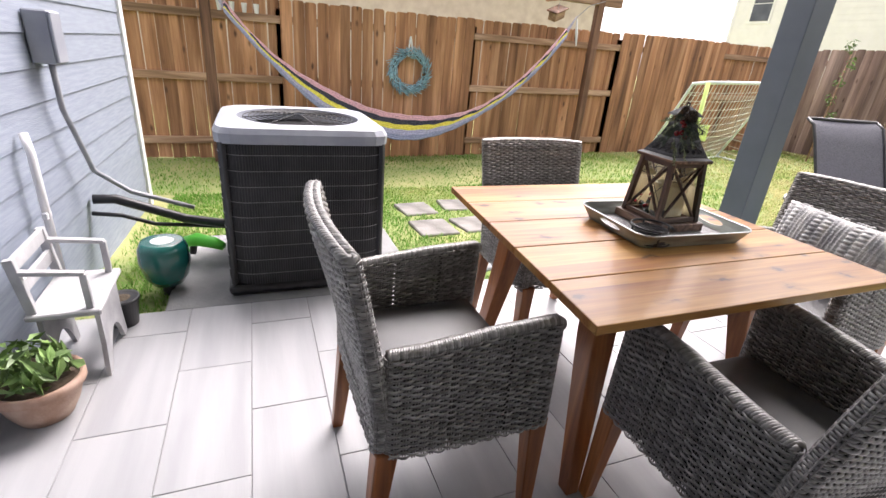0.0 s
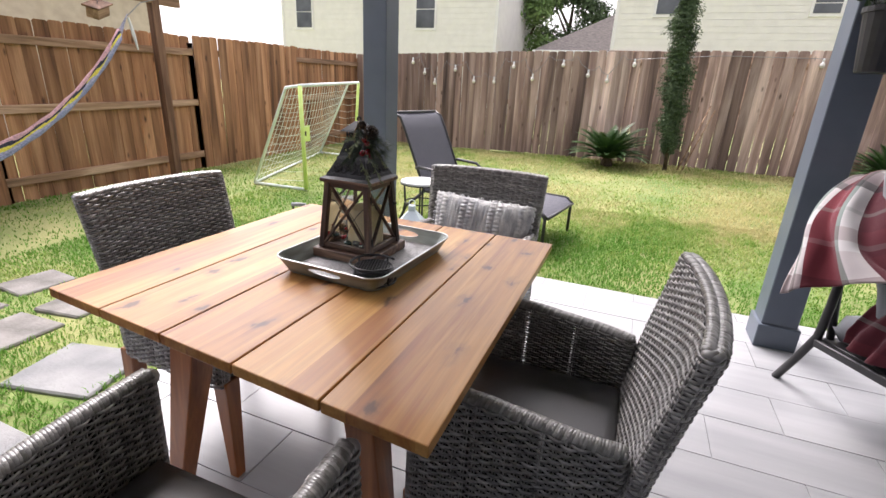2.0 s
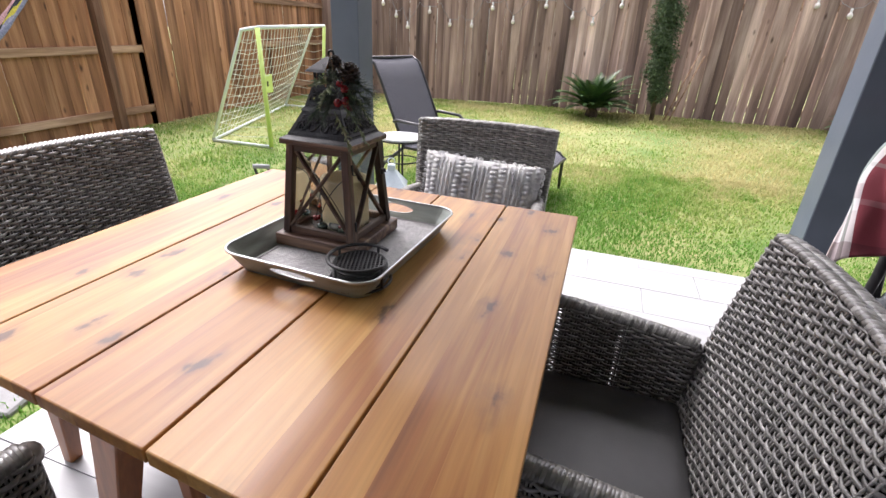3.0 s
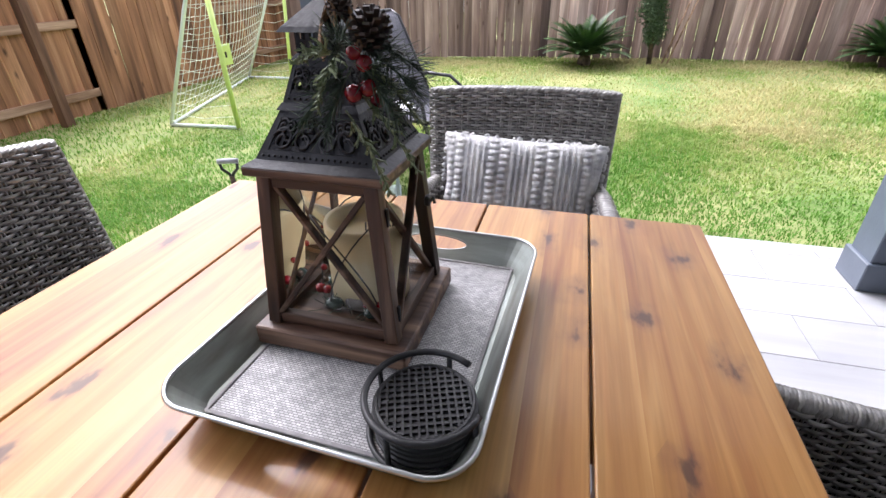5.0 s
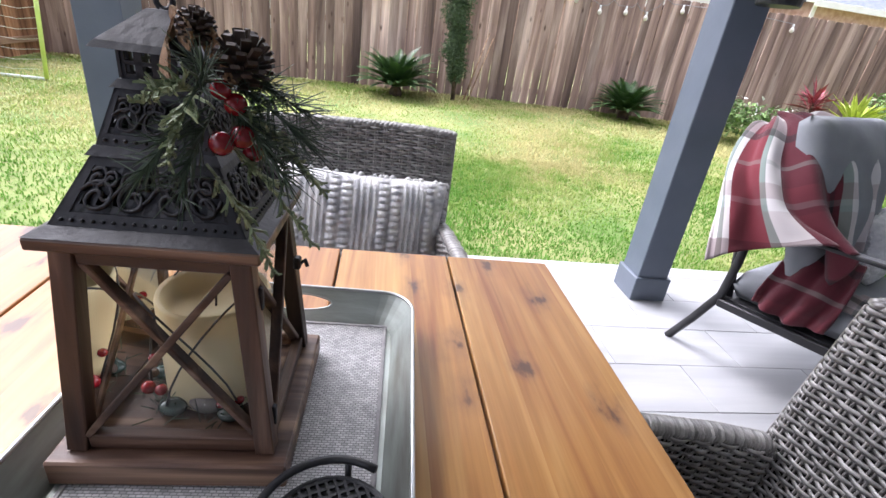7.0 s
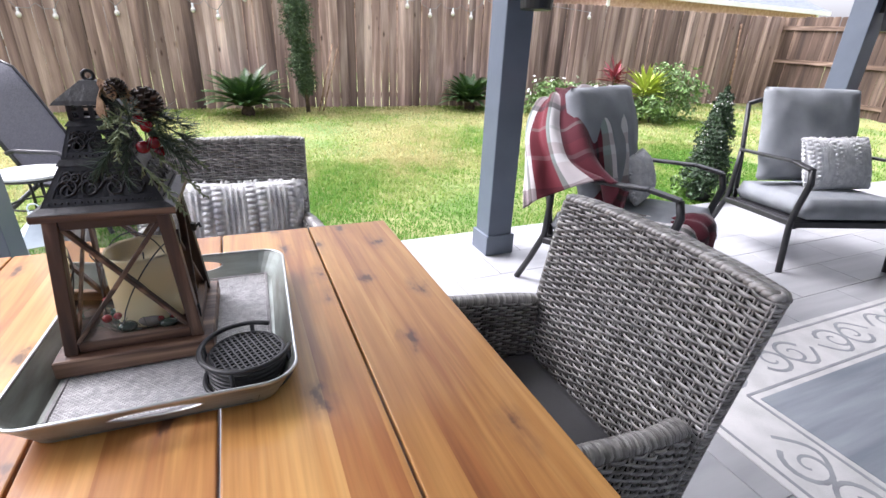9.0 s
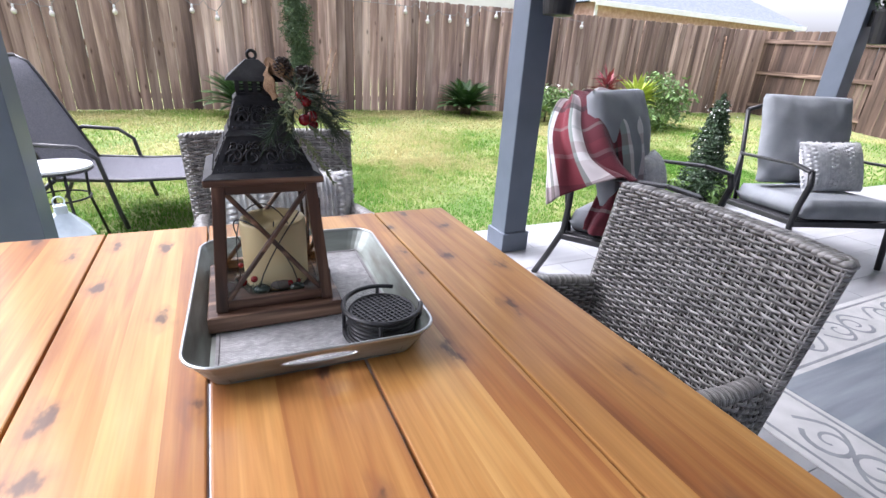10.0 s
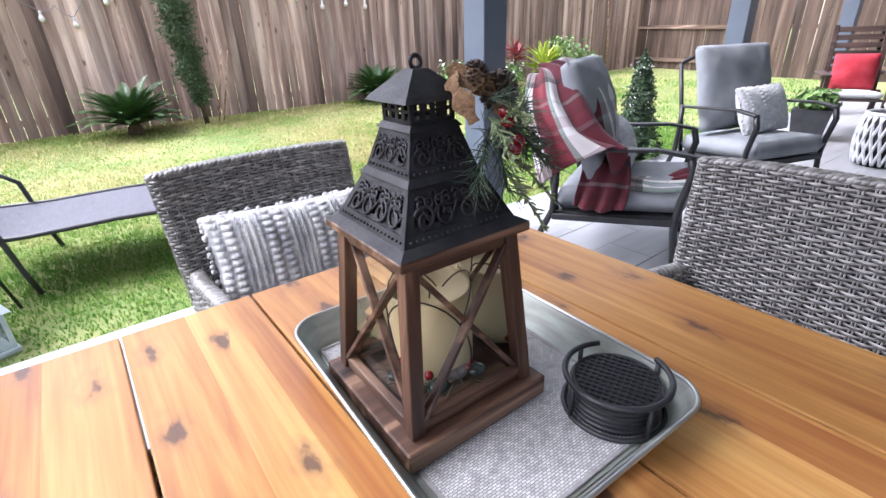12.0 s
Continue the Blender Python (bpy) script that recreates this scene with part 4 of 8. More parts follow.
def make_lantern():
    L = thing("lantern", "walnut-stained wooden lantern with a pierced black tin roof", "lantern", LANT)
    part("base_plate", boxed((0, 0, 0.0155), (0.204, 0.204, 0.027), 0.002), M_LANTWOODX, L)
    z0, z1, w0, w1, pw = 0.029, 0.226, 0.178, 0.146, 0.017
    def corner(sx, sy, z, inset=0.0):
        w = (w0 + (w1 - w0) * (z - z0) / (z1 - z0)) / 2 - pw / 2 - inset
        return Vector((sx * w, sy * w, z))
    for sx in (-1, 1):
        for sy in (-1, 1):
            bm = bmesh.new()
            bar(bm, corner(sx, sy, z0), corner(sx, sy, z1), pw, pw, 0.001, up=(0, 1, 0))
            part("corner_post", bm, M_LANTWOOD, L)
    for q in range(4):
        rot = Matrix.Rotation(q * math.pi / 2, 4, 'Z')
        nm = "door" if q == 1 else "side_frame"
        side = new(nm)
        side.parent = L
        side.matrix_basis = rot
        side["label"] = "hinged wooden side with a crossed frame and glass"
        def f(u, z, out=0.0):
            w = (w0 + (w1 - w0) * (z - z0) / (z1 - z0)) / 2
            return Vector((u * (w - pw), -(w - pw / 2) - out, z))
        for z, hh in ((z0 + 0.009, 0.016), (z1 - 0.008, 0.015)):
            bm = bmesh.new()
            bar(bm, f(-1, z), f(1, z), 0.011, hh, 0.001)
            part("rail", bm, M_LANTWOODX, side)
        for a, b, o in (((-1, z0 + 0.016), (1, z1 - 0.014), 0.003), ((1, z0 + 0.016), (-1, z1 - 0.014), -0.003)):
            bm = bmesh.new()
            bar(bm, f(*a, o), f(*b, o), 0.006, 0.0105, 0.001, up=(0, 1, 0))
            part("cross_bar", bm, M_LANTWOODX, side)
        bm = bmesh.new()
        vs = [bm.verts.new(f(u, z, -0.006)) for u, z in ((-1, z0 + 0.01), (1, z0 + 0.01), (1, z1 - 0.01), (-1, z1 - 0.01))]
        bm.faces.new(vs)
        g = part("glass_pane", bm, M_GLASS, side)
        g.visible_shadow = False
        if q == 1:
            for z in (0.065, 0.185):
                part("hinge", boxed(f(-1.05, z, 0.009), (0.006, 0.004, 0.022), 0.001), M_LANTIRON, side)
            bm = bmesh.new()
            box(bm, f(0.98, 0.155, 0.012), (0.012, 0.008, 0.014), 0.002)
            tube(bm, [f(0.98, 0.155, 0.016), f(0.9, 0.162, 0.022), f(0.86, 0.155, 0.024)], 0.0022, 6)
            part("latch", bm, M_LANTIRON, side)
    bm = bmesh.new()
    box(bm, (0, 0, 0.231), (0.166, 0.166, 0.010), 0.0015)
    part("eave_board", bm, M_LANTWOODX, L)
    bm = bmesh.new()
    frustum(bm, 0.2365, 0.2425, 0.165, 0.165, 0.142, 0.142)
    part("eave_flashing", bm, M_LANTIRON, L)
    pierced_tier(L, 0.242, 0.292, 0.141, 0.09, 4)
    bm = bmesh.new()
    frustum(bm, 0.291, 0.298, 0.097, 0.097, 0.087, 0.087)
    part("tier_ledge", bm, M_LANTIRON, L)
    pierced_tier(L, 0.298, 0.34, 0.085, 0.058, 3)
    bm = bmesh.new()
    frustum(bm, 0.339, 0.345, 0.064, 0.064, 0.055, 0.055)
    part("tier_ledge", bm, M_LANTIRON, L)
    for q in range(4):
        rot = Matrix.Rotation(q * math.pi / 2, 4, 'Z')
        bm = bmesh.new()
        for u0, u1, za, zb in ((-1, 1, 0.345, 0.349), (-1, 1, 0.3555, 0.358), (-1, 1, 0.3645, 0.368)):
            box(bm, rot @ Vector((0, -0.025, (za + zb) / 2)), (0.05, 0.002, zb - za), 0, rot.to_3x3())
        for k in range(5):
            box(bm, rot @ Vector((-0.024 + 0.012 * k, -0.025, 0.3565)), (0.0055, 0.002, 0.022), 0, rot.to_3x3())
        part("neck_wall", bm, M_LANTIRON, L)
    bm = bmesh.new()
    frustum(bm, 0.366, 0.371, 0.078, 0.078, 0.07, 0.07, top=False)
    frustum(bm, 0.371, 0.394, 0.07, 0.07, 0.018, 0.018, bottom=False)
    part("cap", bm, M_LANTIRON, L)
    bm = bmesh.new()
    tube(bm, [(0, 0, 0.388), (0, 0, 0.395)], 0.004, 8)
    tube(bm, [(0.006 * math.cos(a), 0, 0.400 + 0.006 * math.sin(a)) for a in [i * math.pi / 8 for i in range(16)]], 0.0024, 6, closed=True)
    part("hanging_ring", bm, M_LANTIRON, L, smooth=True)
    # what stands inside
    c = thing("pillar_candle", "ivory pillar candle with a hollowed top", "candle", LANT @ pose(0.010, 0.014, 0.0295))
    bm = bmesh.new()
    lathe(bm, ((0.0525, 0.0), (0.0535, 0.004), (0.0535, 0.110), (0.0515, 0.115), (0.048, 0.111), (0.043, 0.094), (0.001, 0.089)), 28)
    part("wax", bm, M_CREAM, c, smooth=True)
    bm = bmesh.new()
    tube(bm, [(0, 0, 0.094), (0.001, 0, 0.106)], 0.0012, 5)
    part("wick", bm, M_BLACK, c)
    for (x, y, r, mat, nm, lb) in ((0.012, -0.032, 0.015, M_STONE, "stone", "smooth grey stone beside the candle"), (-0.02, -0.04, 0.011, M_MOSS, "glass_pebble", "dark green glass pebble"),
                                   (0.036, -0.046, 0.010, M_MOSS, "glass_pebble", "dark green glass pebble"), (-0.048, 0.01, 0.010, M_MOSS, "glass_pebble", "dark green glass pebble")):
        bm = bmesh.new()
        bmesh.ops.create_icosphere(bm, subdivisions=3, radius=r, matrix=Matrix.Diagonal((1.25, 1, 0.72, 1)))
        for v in bm.verts:
            v.co += v.co.normalized() * 0.0015 * noise.noise(v.co * 60)
        ob = part(nm, bm, mat, None, smooth=True)
        ob.matrix_basis = LANT @ pose(x, y, 0.0295 + r * 0.72)
        tagged(ob, lb + " inside the lantern", nm.replace("_", " "))
    g = thing("berry_garland", "berry garland on black wire inside the lantern", "garland", LANT @ pose(0, 0, 0.0295))
    rg = random.Random(8)
    for k in range(3):
        bm = bmesh.new()
        a0 = k * 2.1
        tube(bm, [(0.052 * math.cos(a0 + t * 0.22), 0.05 * math.sin(a0 + t * 0.22), 0.004 + 0.125 * math.sin(math.pi * t / 16) ** 0.8) for t in range(17)], 0.0011, 5)
        part("wire", bm, M_BLACK, g, smooth=True)
    for k in range(16):
        bm = bmesh.new()
        a, rr = rg.uniform(0, 6.28), rg.uniform(0.036, 0.06)
        bmesh.ops.create_icosphere(bm, subdivisions=2, radius=rg.uniform(0.0045, 0.0075), matrix=Matrix.Translation((rr * math.cos(a), rr * math.sin(a), rg.uniform(0.007, 0.045))))
        part("berry", bm, M_BERRY if k % 3 else M_CONE, g, smooth=True)
    bm = bmesh.new()
    for k in range(220):
        a, rr = rg.uniform(0, 6.28), rg.uniform(0.02, 0.062)
        p = Vector((rr * math.cos(a), rr * math.sin(a), 0.001))
        d = Vector((rg.uniform(-1, 1), rg.uniform(-1, 1), rg.uniform(0.1, 1.1))).normalized()
        tube(bm, [p, p + d * rg.uniform(0.01, 0.024)], 0.0006, 3, caps=False)
    part("greenery", bm, M_NEEDLE, g, kind="stuff")


make_lantern()


def make_spray():
    """The winter spray tied to the lantern's roof."""
    s = thing("winter_spray", "pine, cedar and berry spray tied with burlap to a lantern", "decoration", LANT)
    rg = random.Random(21)
    root = Vector((0.03, -0.038, 0.372))
    # pine boughs: a stem with needles raked along it
    for st, way, ln, cnt in (((0.046, -0.058, 0.338), (-0.72, -0.5, -0.52), 0.055, 95), ((0.05, -0.06, 0.335), (-0.3, -0.75, -0.7), 0.05, 80), ((0.055, -0.058, 0.345), (0.85, -0.4, -0.5), 0.06, 110), ((0.058, -0.05, 0.355), (0.97, -0.1, -0.32), 0.06, 100),
                              ((0.052, -0.05, 0.362), (0.8, 0.2, -0.1), 0.06, 110), ((0.06, -0.052, 0.34), (0.95, 0.05, -0.5), 0.055, 110), ((0.045, -0.055, 0.365), (0.25, -0.85, 0.2), 0.04, 80)):
        bm = bmesh.new()
        p0, d = Vector(st), Vector(way).normalized()
        stem = [p0 + d * ln * i / 6 + Vector((0, 0, -0.02 * (i / 6) ** 2)) for i in range(7)]
        tube(bm, stem, [0.0013] * 6 + [0.0006], 4)
        for k in range(cnt):
            t = rg.uniform(0.05, 1.0) * 6
            i = min(5, int(t))
            p = stem[i].lerp(stem[i + 1], t - i)
            side = Vector((rg.uniform(-1, 1), rg.uniform(-1, 1), rg.uniform(-1, 1)))
            e = (d * 0.75 + side * 0.75).normalized()
            q = p + e * rg.uniform(0.016, 0.034)
            tube(bm, [p, (p + q) / 2 + Vector((0, 0, -0.0006)), q + Vector((0, 0, -0.0025))], [0.0006, 0.0005, 0.0002], 3, caps=False)
        part("pine_bough", bm, M_NEEDLE, s, "dark green pine bough", kind="stuff")
    for j, (start, way, ln) in enumerate((((0.052, -0.058, 0.32), (0.9, -0.3, -0.6), 0.085), ((0.046, -0.07, 0.30), (0.8, -0.35, -0.75), 0.07), ((0.055, -0.05, 0.345), (0.9, -0.25, -0.4), 0.08), ((0.04, -0.06, 0.35), (-0.1, -0.8, -0.3), 0.045), ((0.05, -0.078, 0.35), (-0.25, -0.6, 0.35), 0.05))):
        bm = bmesh.new()
        p, d = Vector(start), Vector(way).normalized()
        pts = [p + d * ln * i / 12 + Vector((0, 0, -0.025 * (i / 12) ** 2)) for i in range(13)]
        tube(bm, pts, 0.0011, 4)
        for i in range(2, 13):
            for w in range(3):
                side = Vector((rg.uniform(-1, 1), rg.uniform(-1, 1), rg.uniform(-0.6, 0.4))).normalized()
                e = (d * 0.9 + side * 0.8).normalized()
                l2 = rg.uniform(0.008, 0.02) * (1.15 - i / 16)
                q = pts[i] + e * l2
                tube(bm, [pts[i], q], [0.0016, 0.0008], 4)
                for z in range(2):
                    e2 = (e + Vector((rg.uniform(-1, 1), rg.uniform(-1, 1), rg.uniform(-1, 1))) * 0.7).normalized()
                    m0 = pts[i].lerp(q, 0.5 + 0.3 * z)
                    tube(bm, [m0, m0 + e2 * l2 * 0.45], [0.0013, 0.0007], 3)
        part("cedar_sprig", bm, M_SPRIG, s, "grey-green cedar sprig", kind="stuff")
    for c, r in (((0.066, -0.062, 0.342), 0.008), ((0.072, -0.07, 0.322), 0.0085), ((0.06, -0.078, 0.318), 0.0085), ((0.075, -0.058, 0.308), 0.0075), ((0.058, -0.066, 0.352), 0.007)):
        bm = bmesh.new()
        bmesh.ops.create_icosphere(bm, subdivisions=3, radius=r, matrix=Matrix.Translation(c))
        part("berry", bm, M_BERRY, s, "glossy red berry", smooth=True)
    for c, r in (((0.068, -0.045, 0.37), 0.019), ((0.038, -0.045, 0.388), 0.012)):
        bm = bmesh.new()
        bmesh.ops.create_icosphere(bm, subdivisions=1, radius=r * 0.6, matrix=Matrix.Translation(c))
        for k in range(60):
            zz = 1 - 2 * (k + 0.5) / 60
            a = k * 2.39996
            d = Vector((math.sqrt(1 - zz * zz) * math.cos(a), math.sqrt(1 - zz * zz) * math.sin(a), zz))
            box(bm, Vector(c) + d * r * 0.85, (r * 0.5, r * 0.34, r * 0.14), 0, (d + Vector((0, 0, 0.4))).to_track_quat('X', 'Z').to_matrix())
        part("pine_cone", bm, M_CONE, s, "dark pine cone")
    # burlap bow
    for k, (c0, c1, c2) in enumerate((((0.018, -0.03, 0.384), (0.036, -0.058, 0.398), (0.03, -0.045, 0.374)), ((0.018, -0.03, 0.384), (0.012, -0.05, 0.375), (0.024, -0.06, 0.345)), ((0.02, -0.03, 0.386), (0.048, -0.04, 0.39), (0.062, -0.058, 0.352)))):
        bm = bmesh.new()
        a, b, c = Vector(c0), Vector(c1), Vector(c2)
        pts = [a * (1 - t) ** 2 + b * 2 * t * (1 - t) + c * t * t for t in [i / 12 for i in range(13)]]
        prev = None
        for i, p in enumerate(pts):
            d = (pts[min(i + 1, 12)] - pts[max(i - 1, 0)]).normalized()
            side = d.cross(Vector((0.7, 0.7, 0.1))).normalized()
            w = 0.012 * (0.7 + 0.3 * math.sin(i * 0.9 + k))
            nrm = d.cross(side) * 0.0009
            ring = [bm.verts.new(p + side * w + nrm), bm.verts.new(p - side * w + nrm), bm.verts.new(p - side * w - nrm), bm.verts.new(p + side * w - nrm)]
            if prev:
                for j in range(4):
                    bm.faces.new((prev[j], prev[(j + 1) % 4], ring[(j + 1) % 4], ring[j]))
            prev = ring
        part("ribbon_loop", bm, M_BURLAP, s, "frayed brown burlap ribbon")


make_spray()


# ---- yard materials ----
M_LEAF = surface("garden_leaf", (0.075, 0.15, 0.035), (0.21, 0.33, 0.10), scale=12, rough=0.5, island=True, vary=0.35)
M_LEAF_DK = surface("dark_evergreen_leaf", (0.02, 0.045, 0.02), (0.055, 0.10, 0.042), scale=14, rough=0.5, island=True, vary=0.35)
M_CYPRESS = surface("grey_green_cypress", (0.04, 0.08, 0.032), (0.12, 0.18, 0.075), scale=14, rough=0.6, island=True, vary=0.35)
M_PALM = surface("sago_frond", (0.03, 0.075, 0.025), (0.085, 0.16, 0.05), scale=14, rough=0.4, island=True, vary=0.3)
M_LEAF_LIME = surface("lime_palm_leaf", (0.32, 0.42, 0.05), (0.55, 0.62, 0.12), scale=10, rough=0.5, island=True, vary=0.2)
M_LEAF_RED = surface("burgundy_cordyline_leaf", (0.16, 0.02, 0.03), (0.34, 0.07, 0.09), scale=12, rough=0.45, island=True, vary=0.3)
M_FLOWER = surface("white_blossom", (0.75, 0.75, 0.72), (0.85, 0.84, 0.8), scale=20, rough=0.7)
M_BARK = surface("rough_bark", (0.05, 0.035, 0.025), (0.14, 0.10, 0.07), scale=14, rough=0.9, bump=0.6, fine=40)
M_STEP = surface("pale_stepping_stone", (0.13, 0.122, 0.112), (0.25, 0.238, 0.222), scale=6, rough=0.9, bump=0.35, fine=50)
M_CONC = surface("weathered_concrete", (0.19, 0.195, 0.20), (0.30, 0.30, 0.30), scale=4, rough=0.9, bump=0.3, fine=60)
M_BENCH = surface("weathered_whitewash", (0.30, 0.30, 0.315), (0.52, 0.52, 0.53), scale=7, rough=0.75, bump=0.15, fine=80, contrast=(0.3, 0.7))
M_ACBODY = surface("dark_grey_coil_guard", (0.03, 0.031, 0.034), (0.05, 0.051, 0.055), scale=10, rough=0.5, bump=0.05)
M_ACTOP = surface("pale_grey_fan_shroud", (0.27, 0.29, 0.34), (0.35, 0.37, 0.41), scale=6, rough=0.42, bump=0.05)
M_WIRE = surface("light_wire", (0.24, 0.24, 0.25), (0.34, 0.34, 0.35), scale=20, rough=0.45, metal=0.4)
M_PVCGREY = surface("grey_conduit", (0.26, 0.27, 0.29), (0.36, 0.37, 0.39), scale=12, rough=0.5)
M_TEAL = surface("teal_glazed_ceramic", (0.004, 0.085, 0.075), (0.012, 0.14, 0.12), scale=8, rough=0.14, coat=0.6)
M_CLAY = surface("pale_aged_clay", (0.34, 0.20, 0.14), (0.55, 0.40, 0.32), scale=9, rough=0.9, bump=0.3)
M_LIME = surface("lime_green_plastic", (0.08, 0.62, 0.04), (0.16, 0.75, 0.08), scale=8, rough=0.35)
M_YELLOW = surface("pale_neon_pole", (0.62, 0.80, 0.20), (0.70, 0.86, 0.30), scale=8, rough=0.45)
M_MINT = surface("white_green_pole", (0.72, 0.80, 0.78), (0.82, 0.88, 0.86), scale=3, rough=0.4)
M_NET = surface("white_net_cord", (0.72, 0.78, 0.66), (0.85, 0.9, 0.8), scale=4, rough=0.8)
M_BLUE = surface("frosted_blue_spruce", (0.16, 0.34, 0.42), (0.42, 0.62, 0.70), scale=30, rough=0.8, island=True, vary=0.3)
M_SLING = surface("grey_mesh_sling", (0.065, 0.065, 0.078), (0.16, 0.16, 0.19), scale=230, rough=0.8, bump=0.4, fine=400, contrast=(0.42, 0.58))
M_LOUNGE = surface("charcoal_tube", (0.03, 0.03, 0.034), (0.05, 0.05, 0.055), scale=20, rough=0.4)
M_WHITEMETAL = surface("pale_blue_painted_tin", (0.48, 0.56, 0.62), (0.62, 0.70, 0.75), scale=10, rough=0.45, bump=0.1)
M_MARBLE = surface("white_table_top", (0.70, 0.71, 0.73), (0.80, 0.81, 0.82), scale=9, rough=0.3)
M_RUGF = surface("slate_rug_field", (0.21, 0.235, 0.27), (0.33, 0.355, 0.39), scale=2.2, rough=0.95, bump=0.3, fine=200, stretch=(0.5, 7, 1))
M_RUGB = surface("ivory_rug_border", (0.56, 0.56, 0.55), (0.68, 0.67, 0.66), scale=9, rough=0.95, bump=0.3, fine=200)
M_RUGS = surface("grey_rug_scroll", (0.27, 0.28, 0.30), (0.36, 0.37, 0.385), scale=12, rough=0.95, bump=0.3, fine=200)
M_DKWOOD = plank_wood("dark_brown_slats", ((0.03, 0.018, 0.014), (0.07, 0.042, 0.033), (0.12, 0.075, 0.06)), axis=0, rough=0.6, knots=False)
M_RED = surface("red_fabric", (0.42, 0.025, 0.04), (0.55, 0.05, 0.07), scale=8, rough=0.9, bump=0.2, fine=300)
M_WHITEFAB = surface("white_fabric", (0.68, 0.68, 0.68), (0.78, 0.78, 0.77), scale=8, rough=0.95, bump=0.2, fine=300)
M_SILVER = surface("mercury_lattice_ceramic", (0.55, 0.56, 0.58), (0.78, 0.79, 0.8), scale=26, rough=0.3, metal=0.35, bump=0.2)
M_PERGOLA = plank_wood("redwood_post", ((0.06, 0.03, 0.018), (0.14, 0.07, 0.042), (0.24, 0.13, 0.08)), axis=2, rough=0.8, knots=False, bump=0.3)
M_CREAMSIDE = surface("cream_lap_siding", (0.78, 0.77, 0.755), (0.83, 0.82, 0.805), scale=3, rough=0.7, bump=0.1)
M_TAN = surface("tan_stucco", (0.50, 0.42, 0.36), (0.60, 0.52, 0.45), scale=4, rough=0.85, bump=0.2)
M_BRICK = surface("pinkish_brick", (0.40, 0.24, 0.19), (0.55, 0.38, 0.31), scale=7, rough=0.9, bump=0.3)
M_ROOF = surface("brown_asphalt_shingle", (0.07, 0.062, 0.06), (0.14, 0.122, 0.115), scale=9, rough=0.95, bump=0.6, fine=40, stretch=(1, 1, 4))
M_ROOFB = surface("blue_grey_shingle", (0.17, 0.19, 0.235), (0.24, 0.265, 0.315), scale=9, rough=0.95, bump=0.5, fine=40)
M_PANE = surface("dark_window_glass", (0.05, 0.06, 0.075), (0.09, 0.10, 0.12), scale=2, rough=0.08, coat=0.5)
M_BULB = surface("clear_pearl_bulb", (0.74, 0.70, 0.64), (0.85, 0.82, 0.78), scale=20, rough=0.1, coat=0.5)
M_BEDSOIL = surface("garden_bed_soil", (0.06, 0.045, 0.03), (0.12, 0.09, 0.06), scale=9, rough=1.0, bump=0.8, fine=50)


def leaf_cloud(name, parent, mat, centre, radii, count, size, seed, up=0.25, shell=0.55, label="", aspect=0.45):
    """Many small bent leaves through an uneven rounded volume."""
    rg = np.random.RandomState(seed)
    d = rg.normal(size=(count, 3))
    d /= np.linalg.norm(d, axis=1)[:, None]
    r = shell + (1 - shell) * rg.rand(count) ** 0.6
    lump = 1 + 0.22 * np.sin(d[:, 0] * 5.1 + seed) * np.cos(d[:, 1] * 4.3) + 0.14 * np.sin(d[:, 2] * 9 + seed * 1.7)
    p = np.array(centre) + d * (r * lump)[:, None] * np.array(radii)
    n = d + np.array((0, 0, up)) + rg.normal(size=(count, 3)) * 0.45
    n /= np.linalg.norm(n, axis=1)[:, None]
    a = np.cross(n, rg.normal(size=(count, 3)))
    a /= np.linalg.norm(a, axis=1)[:, None]
    b = np.cross(n, a)
    s = size * (0.6 + 0.8 * rg.rand(count))[:, None]
    tip, tail, w = p + a * s * 0.5 - n * s * 0.12, p - a * s * 0.5 - n * s * 0.12, s * aspect * 0.5
    verts = np.stack([tail, p + b * w, tip, p - b * w], 1).reshape(-1, 3)
    idx = np.arange(count) * 4
    faces = np.stack([idx, idx + 1, idx + 2, idx + 3], 1).tolist()
    return mesh_part(name, verts.tolist(), faces, mat, parent, label, smooth=False, kind="stuff")


